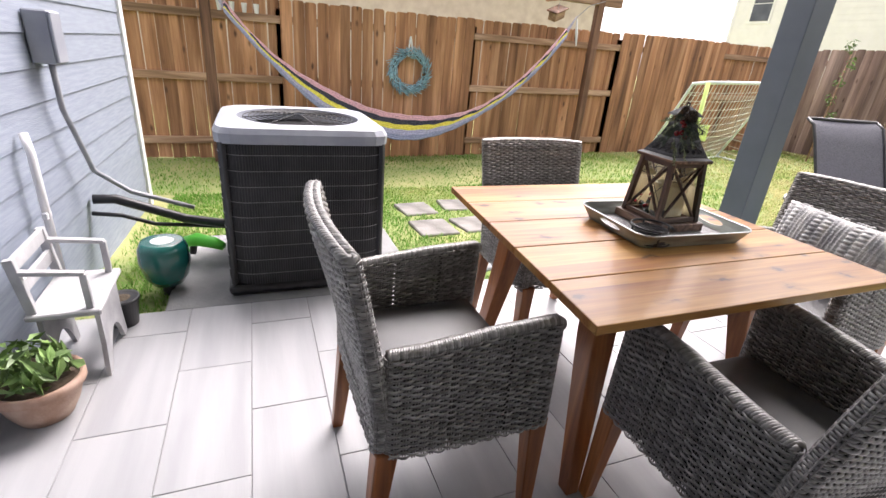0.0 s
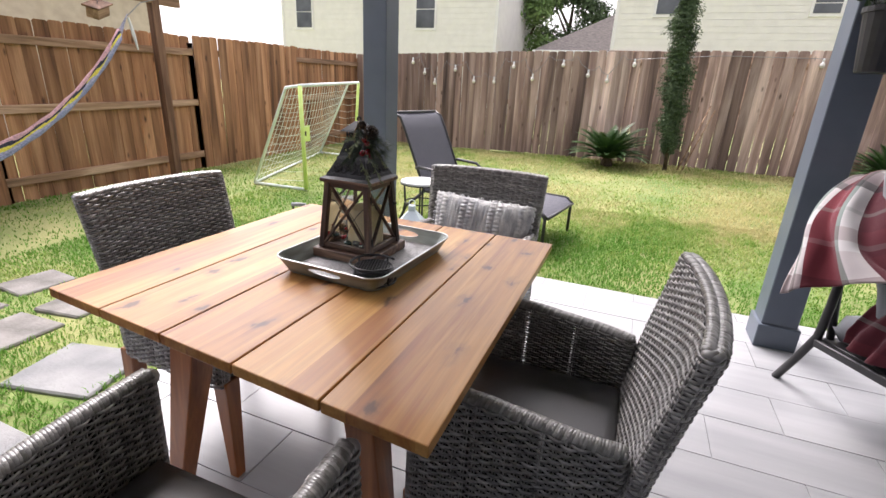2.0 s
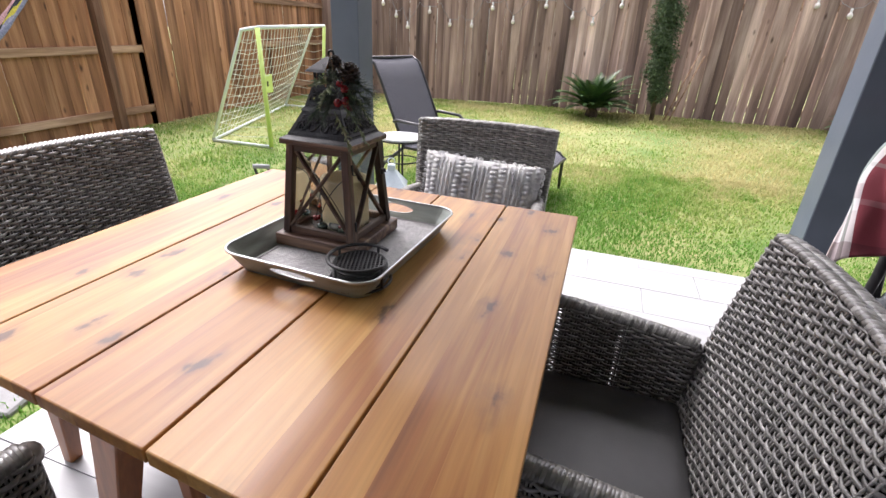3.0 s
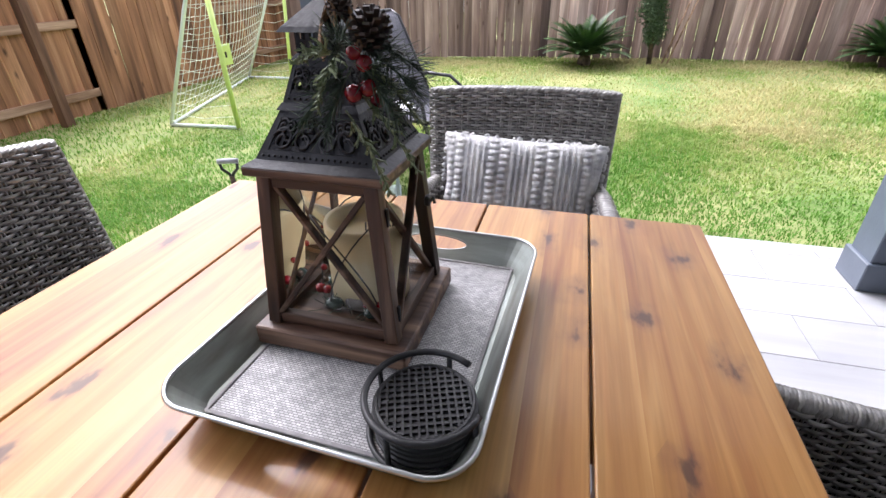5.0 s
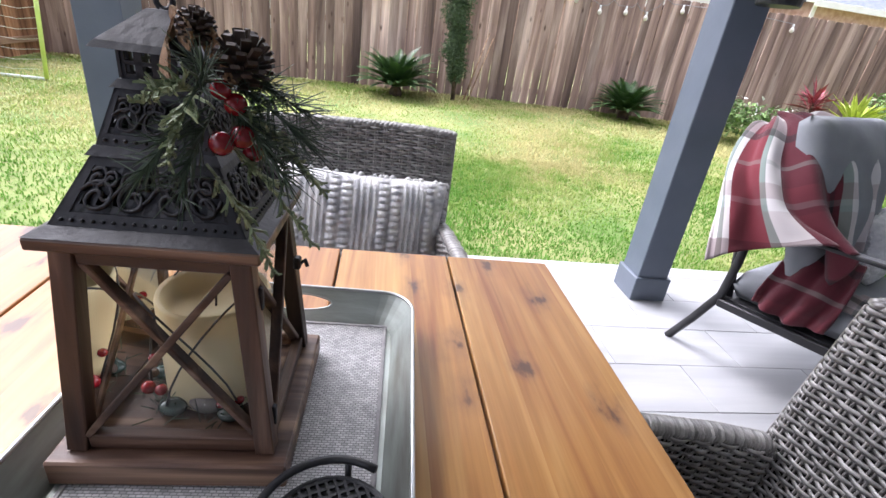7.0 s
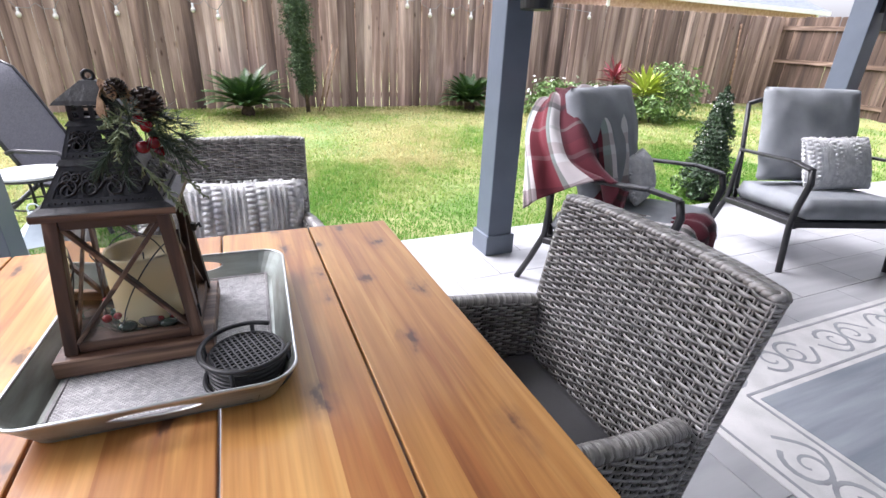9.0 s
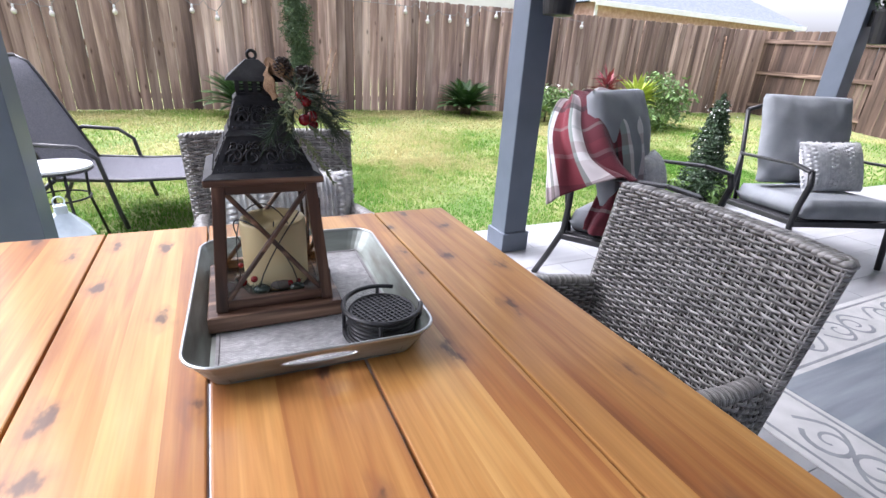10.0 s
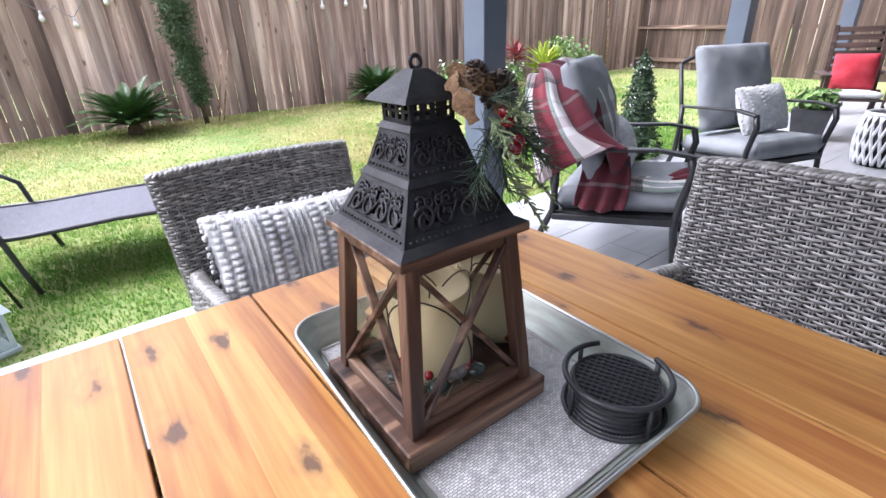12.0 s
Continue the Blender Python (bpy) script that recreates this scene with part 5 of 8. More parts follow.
# ---- things by the house wall ----
def make_ac():
    ac = thing("air_conditioner", "dark grey outdoor air conditioner with a pale fan shroud", "air conditioner", pose(-1.535, -0.965, 0.0))
    S, H = 0.81, 0.845
    part("base_pan", boxed((0, 0, 0.03), (S, S, 0.06), 0.03, seg=3), M_BLACK, ac)
    prof = rounded_rect(S - 0.02, S - 0.02, 0.13, 8)
    bm = bmesh.new()
    rings = [[bm.verts.new((x, y, z)) for x, y in prof] for z in (0.06, H - 0.06)]
    n = len(prof)
    for i in range(n):
        j = (i + 1) % n
        bm.faces.new((rings[0][i], rings[0][j], rings[1][j], rings[1][i]))
    part("coil", bm, M_ACBODY, ac)
    # upright louvre ribs round the guard
    verts, faces = [], []
    per = []
    for i in range(n):
        a, b = Vector(prof[i]), Vector(prof[(i + 1) % n])
        k = max(1, int((b - a).length / 0.0115))
        for t in range(k):
            p = a.lerp(b, t / k)
            d = (b - a).normalized()
            per.append((p, Vector((d.y, -d.x)), d))
    for p, nr, d in per:
        q0, q1, q2 = p - d * 0.0032, p + nr * 0.006, p + d * 0.0032
        base = len(verts)
        for z in (0.06, H - 0.06):
            verts += [(q.x, q.y, z) for q in (q0, q1, q2)]
        faces += [(base, base + 1, base + 4, base + 3), (base + 1, base + 2, base + 5, base + 4)]
    mesh_part("louvre_ribs", verts, faces, M_ACBODY, ac, smooth=False, kind="stuff")
    for k in range(9):
        bm = bmesh.new()
        z = 0.12 + k * 0.076
        tube(bm, [(x * 1.016, y * 1.016, z) for x, y in prof], 0.0015, 5, closed=True)
        part("guard_wire", bm, M_WIRE, ac, smooth=True)
    for sx in (-1, 1):
        for sy in (-1, 1):
            bm = bmesh.new()
            box(bm, (sx * (S / 2 - 0.032), sy * (S / 2 - 0.032), H / 2), (0.03, 0.03, H - 0.1), 0.012)
            part("corner_strip", bm, M_ACBODY, ac)
    bm = bmesh.new()
    lev = ((S + 0.015, 0.1, H - 0.065), (S + 0.02, 0.1, H - 0.02), (S - 0.01, 0.095, H + 0.005), (S - 0.12, 0.08, H + 0.018))
    rings = []
    for a, r, z in lev:
        ring = []
        for i in range(64):
            t = 2 * math.pi * i / 64
            k = a / 2 / (abs(math.cos(t)) ** 9 + abs(math.sin(t)) ** 9) ** (1 / 9)
            ring.append(bm.verts.new((k * math.cos(t), k * math.sin(t), z)))
        rings.append(ring)
    circ = []
    m = len(rings[0])
    for i in range(m):
        x, y = rings[-1][i].co.x, rings[-1][i].co.y
        ang = math.atan2(y, x)
        circ.append(bm.verts.new((0.315 * math.cos(ang), 0.315 * math.sin(ang), H + 0.01)))
    low = [bm.verts.new((v.co.x * 0.97, v.co.y * 0.97, H - 0.05)) for v in circ]
    rings += [circ, low]
    for r0, r1 in zip(rings, rings[1:]):
        for i in range(m):
            j = (i + 1) % m
            bm.faces.new((r0[i], r0[j], r1[j], r1[i]))
    part("fan_shroud", bm, M_ACTOP, ac, "pale grey plastic fan shroud")
    for k in range(10):
        bm = bmesh.new()
        tube(bm, [((0.04 + 0.027 * k) * math.cos(a), (0.04 + 0.027 * k) * math.sin(a), H + 0.004 + 0.02 * (1 - k / 10)) for a in [i * math.pi / 16 for i in range(32)]], 0.0024, 4, closed=True)
        part("grille_ring", bm, M_BLACK, ac, smooth=True)
    for k in range(8):
        bm = bmesh.new()
        a = k * math.pi / 4 + 0.2
        tube(bm, [(0.03 * math.cos(a), 0.03 * math.sin(a), H + 0.024), (0.29 * math.cos(a), 0.29 * math.sin(a), H + 0.006)], 0.003, 4)
        part("grille_spoke", bm, M_BLACK, ac)
    # flat near-black disc in place of the shade below the grille
    bm = bmesh.new()
    lathe(bm, ((0.001, H - 0.06), (0.28, H - 0.06)), 24, caps=False)
    part("fan_well", bm, M_CORE, ac)
    tagged(part("equipment_pad", boxed((-1.54, -1.0, -0.03), (0.97, 1.3, 0.06), 0.006), M_CONC, None), "weathered concrete pad under the air conditioner", "pad", kind="structure")


make_ac()


def make_wall_gear():
    b = thing("disconnect_box", "grey electrical disconnect box on the house siding", "electrical box", pose(-1.46, -2.0, 1.16))
    part("enclosure", boxed((0, 0, 0), (0.13, 0.09, 0.21), 0.006), M_ACTOP, b)
    part("cover", boxed((0.01, 0.05, 0.0), (0.12, 0.012, 0.2), 0.004), M_ACTOP, b)
    bm = bmesh.new()
    tube(bm, [(-0.01, 0.0, -0.1), (-0.02, 0.0, -0.3), (-0.16, 0.03, -0.62), (-0.22, 0.16, -0.75), (-0.25, 0.45, -0.86)], 0.013, 8)
    part("whip_conduit", bm, M_PVCGREY, b, smooth=True)
    p = thing("refrigerant_line", "black insulated pipe from the wall to the air conditioner", "pipe", pose(0, 0, 0))
    bm = bmesh.new()
    tube(bm, [(-1.72, -2.03, 0.36), (-1.73, -1.93, 0.355), (-1.74, -1.8, 0.30), (-1.72, -1.6, 0.23), (-1.68, -1.42, 0.21), (-1.66, -1.3, 0.21)], 0.026, 10)
    part("insulation", bm, M_BLACK, p, smooth=True)
    bm = bmesh.new()
    tube(bm, [(-1.66, -2.03, 0.30), (-1.67, -1.9, 0.28), (-1.68, -1.75, 0.22), (-1.75, -1.5, 0.17), (-1.7, -1.3, 0.17)], 0.012, 8)
    part("thin_line", bm, M_BLACK, p, smooth=True)
    q = thing("downpipe", "white painted conduit pipe on the siding", "pipe", pose(-1.05, -2.0, 0.0))
    bm = bmesh.new()
    tube(bm, [(0, 0, 0.12), (0, 0, 0.75), (-0.03, -0.02, 0.82)], 0.016, 8)
    part("tube", bm, M_WHITE, q, smooth=True)
    bm = bmesh.new()
    box(bm, (0, 0, 0.5), (0.05, 0.02, 0.03), 0.004)
    part("clip", bm, M_WHITE, q)


make_wall_gear()


def make_bench():
    b = thing("small_bench", "small weathered whitewashed wooden bench with arched ends by the wall", "bench", pose(-0.755, -1.86, 0.0, 0, 0, 2))
    part("seat", boxed((0, 0, 0.285), (0.36, 0.22, 0.022), 0.005), M_BENCH, b)
    for sy in (-1, 1):
        bm = bmesh.new()
        prof = [(-0.165, 0.0), (-0.12, 0.0)] + [(-0.11 + 0.22 * i / 10, 0.13 * math.sin(math.pi * i / 10) ** 0.6) for i in range(1, 10)] + [(0.12, 0.0), (0.165, 0.0), (0.14, 0.13), (0.14, 0.272), (-0.14, 0.272), (-0.14, 0.13)]
        f0 = [bm.verts.new((x, sy * 0.085 - 0.008, z)) for x, z in prof]
        f1 = [bm.verts.new((x, sy * 0.085 + 0.008, z)) for x, z in prof]
        bm.faces.new(f0)
        bm.faces.new(f1[::-1])
        for i in range(len(prof)):
            j = (i + 1) % len(prof)
            bm.faces.new((f0[j], f0[i], f1[i], f1[j]))
        part("end_panel", bm, M_BENCH, b)
    for sx in (-1, 1):
        bm = bmesh.new()
        bar(bm, (sx * 0.15, -0.09, 0.29), (sx * 0.15, -0.115, 0.50), 0.024, 0.03)
        part("back_post", bm, M_BENCH, b)
        bm = bmesh.new()
        bar(bm, (sx * 0.15, -0.1, 0.45), (sx * 0.15, 0.08, 0.43), 0.026, 0.016)
        part("arm", bm, M_BENCH, b)
        bm = bmesh.new()
        bar(bm, (sx * 0.15, 0.075, 0.29), (sx * 0.15, 0.075, 0.43), 0.022, 0.022)
        part("arm_post", bm, M_BENCH, b)
    for z in (0.39, 0.475):
        bm = bmesh.new()
        bar(bm, (-0.16, -0.105 - (z - 0.42) * 0.1, z), (0.16, -0.105 - (z - 0.42) * 0.1, z), 0.016, 0.05)
        part("back_slat", bm, M_BENCH, b)


make_bench()


def make_pot(name, label, m, prof, mat, soil_r, soil_z, soil_mat=None):
    p = thing(name, label, "pot", m)
    part("shell", lathe(bmesh.new(), prof, 28), mat, p, smooth=True)
    bm = bmesh.new()
    lathe(bm, ((soil_r, soil_z - 0.01), (soil_r, soil_z), (soil_r * 0.5, soil_z + 0.012), (0.002, soil_z + 0.014)), 20)
    part("soil", bm, soil_mat or M_BEDSOIL, p, smooth=True)
    return p


bowl = make_pot("clay_planter", "pale aged clay bowl with a leafy green plant beside the bench", pose(-0.43, -1.91, 0.0),
                ((0.075, 0.0), (0.10, 0.05), (0.12, 0.115), (0.13, 0.12), (0.13, 0.15), (0.117, 0.15), (0.112, 0.13)), M_CLAY, 0.112, 0.135)
leaf_cloud("leaves", bowl, M_LEAF, (0, 0, 0.20), (0.115, 0.115, 0.08), 140, 0.08, 5, aspect=0.35)
teal = make_pot("teal_planter", "glossy teal ceramic planter with a pale top on a black stand", pose(-1.30, -1.66, ground_z(-1.30, -1.66) - 0.03),
                ((0.075, 0.10), (0.10, 0.14), (0.118, 0.22), (0.112, 0.29), (0.095, 0.325), (0.088, 0.325)), M_TEAL, 0.09, 0.315, M_WHITEFAB)
bm = bmesh.new()
lathe(bm, ((0.085, 0.0), (0.085, 0.012), (0.03, 0.02), (0.028, 0.09), (0.07, 0.1)), 16)
part("stand", bm, M_BLACK, teal)
blk = make_pot("black_nursery_pot", "small black plastic nursery pot on the patio edge", pose(-0.985, -1.79, 0.0), ((0.05, 0.0), (0.065, 0.12), (0.07, 0.12), (0.07, 0.135), (0.06, 0.13)), M_BLACK, 0.06, 0.12)
gun = thing("watering_gun", "bright lime green plastic hose nozzle on the ground", "hose nozzle", pose(-1.62, -1.52, 0.04, 0, 0, 60))
bm = bmesh.new()
tube(bm, [(-0.12, 0, 0.06), (-0.03, 0, 0.09), (0.07, 0, 0.085), (0.13, 0, 0.07)], [0.03, 0.04, 0.035, 0.024], 10)
part("barrel", bm, M_LIME, gun, smooth=True)
bm = bmesh.new()
tube(bm, [(-0.05, 0, 0.08), (-0.07, 0.0, 0.0)], 0.02, 8)
part("grip", bm, M_BLACK, gun, smooth=True)


# ---- stepping stones ----
def make_steps():
    for i, (x, y, w, d, rz) in enumerate(((-2.55, 0.08, 0.32, 0.30, 6), (-2.03, 0.06, 0.33, 0.31, 3), (-2.62, 0.50, 0.3, 0.32, -4), (-2.06, 0.42, 0.32, 0.3, 8), (-1.40, 0.0, 0.42, 0.36, 14))):
        s = boxed((0, 0, 0), (w, d, 0.05), 0.008)
        for v in s.verts:
            v.co.x += 0.01 * noise.noise((v.co.x * 7, v.co.y * 7, i))
            v.co.y += 0.01 * noise.noise((v.co.y * 7, v.co.x * 7, i + 5))
        ob = part("stepping_stone", s, M_STEP if i != 4 else M_CONC, None)
        ob.matrix_basis = pose(x, y, ground_z(x, y) + (-0.004 if i != 4 else -0.008), 0, 0, rz)
        tagged(ob, "square pale concrete stepping stone set in the grass" if i != 4 else "worn grey stepping stone half sunk in the grass", "stepping stone", "stepping stones")


make_steps()


# ---- pergola, hammock and wreath along the side fence ----
def make_pergola():
    p = thing("pergola", "brown timber pergola along the fence with a dark roof", "pergola")
    X, Y0, Y1 = -4.95, -1.62, 3.43
    for y in (Y0, Y1):
        part("post", boxed((X, y, 0.98), (0.1, 0.1, 2.3), 0.004), M_PERGOLA, p)
    part("beam", boxed((X, (Y0 + Y1) / 2, 2.1), (0.09, Y1 - Y0 + 0.7, 0.14), 0.004), M_RAIL, p)
    for y in (Y0 + 0.02, 0.0, 1.6, Y1 - 0.02):
        part("rafter", boxed((X - 0.55, y, 2.21), (1.7, 0.05, 0.1), 0.003), M_RAILX, p)
    part("roof_sheet", boxed((X - 0.55, (Y0 + Y1) / 2 - 0.6, 2.28), (1.8, Y1 - Y0 - 0.6, 0.03), 0.002), M_CORE, p)


make_pergola()


def make_hammock():
    h = thing("hammock", "woven striped cotton hammock slung between the pergola posts", "hammock")
    cols = (((0.55, 0.32, 0.36), "rose"), ((0.03, 0.03, 0.05), "black"), ((0.62, 0.55, 0.08), "yellow"), ((0.33, 0.33, 0.45), "lilac"), ((0.22, 0.24, 0.36), "blue grey"))
    mats = [surface("hammock_" + nm.replace(" ", "_"), c, tuple(min(1, k * 1.5 + 0.03) for k in c), scale=60, rough=0.95, bump=0.5, fine=300) for c, nm in cols]
    A, B = Vector((-4.86, -1.56, 1.70)), Vector((-4.86, 3.02, 1.84))
    def line(t):
        p = A.lerp(B, t)
        k = 4 * t * (1 - t)
        p.z -= 1.46 * (k ** 0.92)
        p.x += 0.12 * k
        return p
    for j in range(5):
        bm = bmesh.new()
        for s in range(3):
            pts = []
            for i in range(49):
                t = 0.03 + 0.94 * i / 48
                wide = 0.035 + 0.09 * smoothstep(0.08, 0.3, t) * smoothstep(0.75, 0.45, t)
                u = (j - 2 + (s - 1) * 0.33) / 2
                p = line(t)
                p += Vector((0.25 * u, 0.0, -u)) * wide + Vector((0.004 * math.sin(i * 1.7 + j), 0, 0.006 * math.sin(i * 2.1 + j * 2 + s)))
                pts.append(p)
            tube(bm, pts, 0.0155, 6)
        part("woven_band", bm, mats[j], h, cols[j][1] + " band of the hammock", smooth=True)
    for e, t0 in ((A, 0.03), (B, 0.97)):
        for k in range(6):
            bm = bmesh.new()
            q = line(t0) + Vector((0, 0, (k - 2.5) * 0.02))
            tube(bm, [e + Vector((0, 0, 0.02)), q], 0.003, 5)
            part("end_cord", bm, mats[3], h)
    bm = bmesh.new()
    tube(bm, [B + Vector((0, 0.0, 0.0)), B + Vector((0.0, 0.18, 0.16)), B + Vector((0.0, 0.42, 0.24))], 0.006, 6)
    part("hanging_chain", bm, M_WIRE, h)
    bm = bmesh.new()
    tube(bm, [B + Vector((0.03, -0.02, -0.02)), B + Vector((0.05, 0.0, -0.2)), B + Vector((0.06, 0.02, -0.36))], [0.012, 0.02, 0.008], 6)
    part("tassel", bm, M_WHITEFAB, h, "white cotton tassel")


make_hammock()


def make_wreath():
    w = thing("wreath", "frosted blue evergreen wreath hung on the fence", "wreath", pose(LEFT_X + 0.07, 0.74, 0.98, 0, 90, 0))
    rg = random.Random(4)
    verts, faces = [], []
    for k in range(620):
        a = rg.uniform(0, 2 * math.pi)
        rr = 0.225 + rg.uniform(-0.045, 0.05)
        c = Vector((rr * math.cos(a), rr * math.sin(a), rg.uniform(-0.01, 0.05)))
        tang = Vector((-math.sin(a), math.cos(a), 0))
        d = (tang * 0.8 + Vector((math.cos(a), math.sin(a), 0)) * rg.uniform(-0.5, 1.0) + Vector((0, 0, rg.uniform(-0.1, 0.7)))).normalized()
        s = d.cross(Vector((0, 0, 1))).normalized() * 0.007
        ln = rg.uniform(0.06, 0.1)
        b = len(verts)
        verts += [c - s, c + s, c + d * ln + s * 0.2, c + d * ln - s * 0.2, c + d * ln * 0.5 + Vector((0, 0, 0.008))]
        faces += [(b, b + 1, b + 4), (b + 1, b + 2, b + 4), (b + 2, b + 3, b + 4), (b + 3, b, b + 4)]
    mesh_part("needles", [tuple(v) for v in verts], faces, M_BLUE, w, smooth=False, kind="stuff")
    bm = bmesh.new()
    tube(bm, [(0.215 * math.cos(a), 0.215 * math.sin(a), 0.01) for a in [i * math.pi / 14 for i in range(28)]], 0.022, 8, closed=True)
    part("ring", bm, M_BARK, w, smooth=True)
    bm = bmesh.new()
    tube(bm, [(-0.18, 0.03, 0.03), (-0.3, 0.02, 0.01), (-0.42, 0.0, 0.0)], 0.012, 5)
    tube(bm, [(-0.18, -0.03, 0.03), (-0.3, -0.02, 0.01), (-0.42, 0.0, 0.0)], 0.012, 5)
    part("ribbon", bm, M_WHITEFAB, w)


make_wreath()
bh = thing("bird_house", "small brown wooden bird feeder hanging from the pergola", "bird feeder", pose(-4.80, 2.65, 1.83, 20, 15, 30))
part("body", boxed((0, 0, 0), (0.12, 0.22, 0.1), 0.004), M_RAIL, bh)
part("roof_board", boxed((0, 0, 0.07), (0.17, 0.28, 0.02), 0.004), M_PERGOLA, bh)
bm = bmesh.new()
tube(bm, [(0, 0, 0.08), (0.02, 0.01, 0.3)], 0.003, 5)
part("cord", bm, M_WIRE, bh)
for k in range(5):
    ob = part("fence_cup", lathe(bmesh.new(), ((0.022, 0.0), (0.032, 0.1), (0.028, 0.1), (0.018, 0.01)), 12, caps=True), M_WHITE, None)
    ob.matrix_basis = pose(LEFT_X + 0.0, -1.62 + 0.13 * k, ground_z(LEFT_X, -1.4) + 1.665)
    tagged(ob, "small white cup standing on the fence rail", "cup", "cups on the rail")


# ---- football goal ----
def make_goal():
    g = thing("football_goal", "small folding garden football goal with a white net", "football goal")
    P1, P2, P3, P4 = (Vector((x, y, ground_z(x, y) + 0.02)) for x, y in ((-3.72, 3.56), (-2.88, 3.52), (-4.6, 6.15), (-3.8, 6.05)))
    H = 1.2
    T2, T4 = Vector((P2.x - 0.02, P2.y, H + P2.z)), Vector((P4.x + 0.1, P4.y, H + P4.z + 0.03))
    B2, B4 = T2 + Vector((-0.2, 0, -0.03)), T4 + Vector((-0.2, 0, -0.03))
    def rod(name, pts, mat, r=0.02, lab=""):
        part(name, tube(bmesh.new(), pts, r, 8), mat, g, lab, smooth=True)
    rod("upright", [P2, T2], M_YELLOW, 0.024, "pale yellow-green padded upright")
    rod("upright", [P4, T4], M_YELLOW, 0.024, "pale yellow-green padded upright")
    rod("crossbar", [T2, T4], M_MINT, 0.02)
    rod("back_pole", [P1, B2 + (P1 - B2) * 0.12, B2, T2], M_MINT, 0.018)
    rod("back_pole", [P3, B4 + (P3 - B4) * 0.12, B4, T4], M_MINT, 0.018)
    rod("ground_bar", [P1, P3], M_MINT, 0.018)
    rod("ground_bar", [P1, P2], M_MINT, 0.018)
    rod("ground_bar", [P3, P4], M_MINT, 0.018)
    bm = bmesh.new()
    n, m = 24, 12
    def net(u, v):
        top, bot = B2.lerp(B4, u), P1.lerp(P3, u)
        p = top.lerp(bot, v)
        return p + Vector((0.10, 0, -0.05)) * math.sin(math.pi * u) * math.sin(math.pi * v)
    for i in range(n + 1):
        tube(bm, [net(i / n, j / m) for j in range(m + 1)], 0.0028, 4, caps=False)
    for j in range(m + 1):
        tube(bm, [net(i / n, j / m) for i in range(n + 1)], 0.0028, 4, caps=False)
    part("back_net", bm, M_NET, g, kind="stuff")
    for a, b, t in ((P1, P2, T2), (P3, P4, T4)):
        bm = bmesh.new()
        for j in range(1, 11):
            f = j / 11
            q0 = (B2 if a == P1 else B4).lerp(a, f)
            q1 = t.lerp(b, f)
            tube(bm, [q0, (q0 + q1) / 2 + Vector((0, 0, -0.03)), q1], 0.0028, 4, caps=False)
        part("side_net", bm, M_NET, g, kind="stuff")
    bm = bmesh.new()
    c = net(0.36, 0.5) + Vector((0.03, 0, 0))
    box(bm, c, (0.01, 0.2, 0.22), 0.002)
    part("badge_panel", bm, M_YELLOW, g, "pale yellow cloth target panel")
    bm = bmesh.new()
    box(bm, c + Vector((0.007, 0.0, 0.0)), (0.004, 0.03, 0.06), 0.001)
    part("badge_mark", bm, M_CORE, g)


make_goal()


# ---- sun lounger, side table and tin lantern on the lawn ----
def make_lounger():
    L = thing("sun_lounger", "grey mesh sling sun lounger with a raised back on the lawn", "sun lounger", pose(-0.37, 3.1, ground_z(-0.3, 3.1) + 0.01, 0, 0, -9))
    W, zt = 0.34, 0.33
    seat = [(0.62, zt - 0.05), (0.55, zt), (0.2, zt + 0.005), (-0.2, zt - 0.01), (-0.58, zt)]
    back = [(-0.58, zt), (-0.69, zt + 0.25), (-0.81, zt + 0.52), (-0.87, zt + 0.64), (-0.94, zt + 0.68)]
    for name, prof in (("seat_sling", seat), ("back_sling", back)):
        bm = bmesh.new()
        rows = []
        for x, z in prof:
            rows.append([bm.verts.new((x, y, z - 0.012 * (1 - (y / W) ** 2))) for y in (-W, -W / 2, 0, W / 2, W)])
        low = [[bm.verts.new((v.co.x, v.co.y, v.co.z - 0.004)) for v in r] for r in rows]
        for r0, r1 in zip(rows, rows[1:]):
            for i in range(4):
                bm.faces.new((r0[i], r0[i + 1], r1[i + 1], r1[i]))
        for r0, r1 in zip(low, low[1:]):
            for i in range(4):
                bm.faces.new((r0[i + 1], r0[i], r1[i], r1[i + 1]))
        part(name, bm, M_SLING, L, smooth=True)
        for s in (-1, 1):
            part("side_rail", tube(bmesh.new(), [(x, s * (W + 0.01), z) for x, z in prof], 0.013, 8), M_LOUNGE, L, smooth=True)
    part("head_bar", tube(bmesh.new(), [(-0.94, -W - 0.01, zt + 0.68), (-0.94, W + 0.01, zt + 0.68)], 0.013, 8), M_LOUNGE, L, smooth=True)
    part("foot_bar", tube(bmesh.new(), [(0.62, -W - 0.01, zt - 0.05), (0.62, W + 0.01, zt - 0.05)], 0.013, 8), M_LOUNGE, L, smooth=True)
    for s in (-1, 1):
        y = s * (W + 0.02)
        part("foot_leg", tube(bmesh.new(), [(0.56, y, zt), (0.6, y, zt - 0.06), (0.6, y, 0.0)], 0.014, 8), M_LOUNGE, L, smooth=True)
        part("arm", tube(bmesh.new(), [(-0.68, y, zt + 0.2), (-0.64, y, zt + 0.215), (-0.42, y, zt + 0.2), (-0.33, y, zt + 0.13), (-0.27, y, 0.12), (-0.24, y, 0.0)], 0.014, 8), M_LOUNGE, L, smooth=True)
        part("rear_leg", tube(bmesh.new(), [(-0.58, y, zt), (-0.78, y, 0.16), (-0.86, y, 0.0)], 0.014, 8), M_LOUNGE, L, smooth=True)


make_lounger()


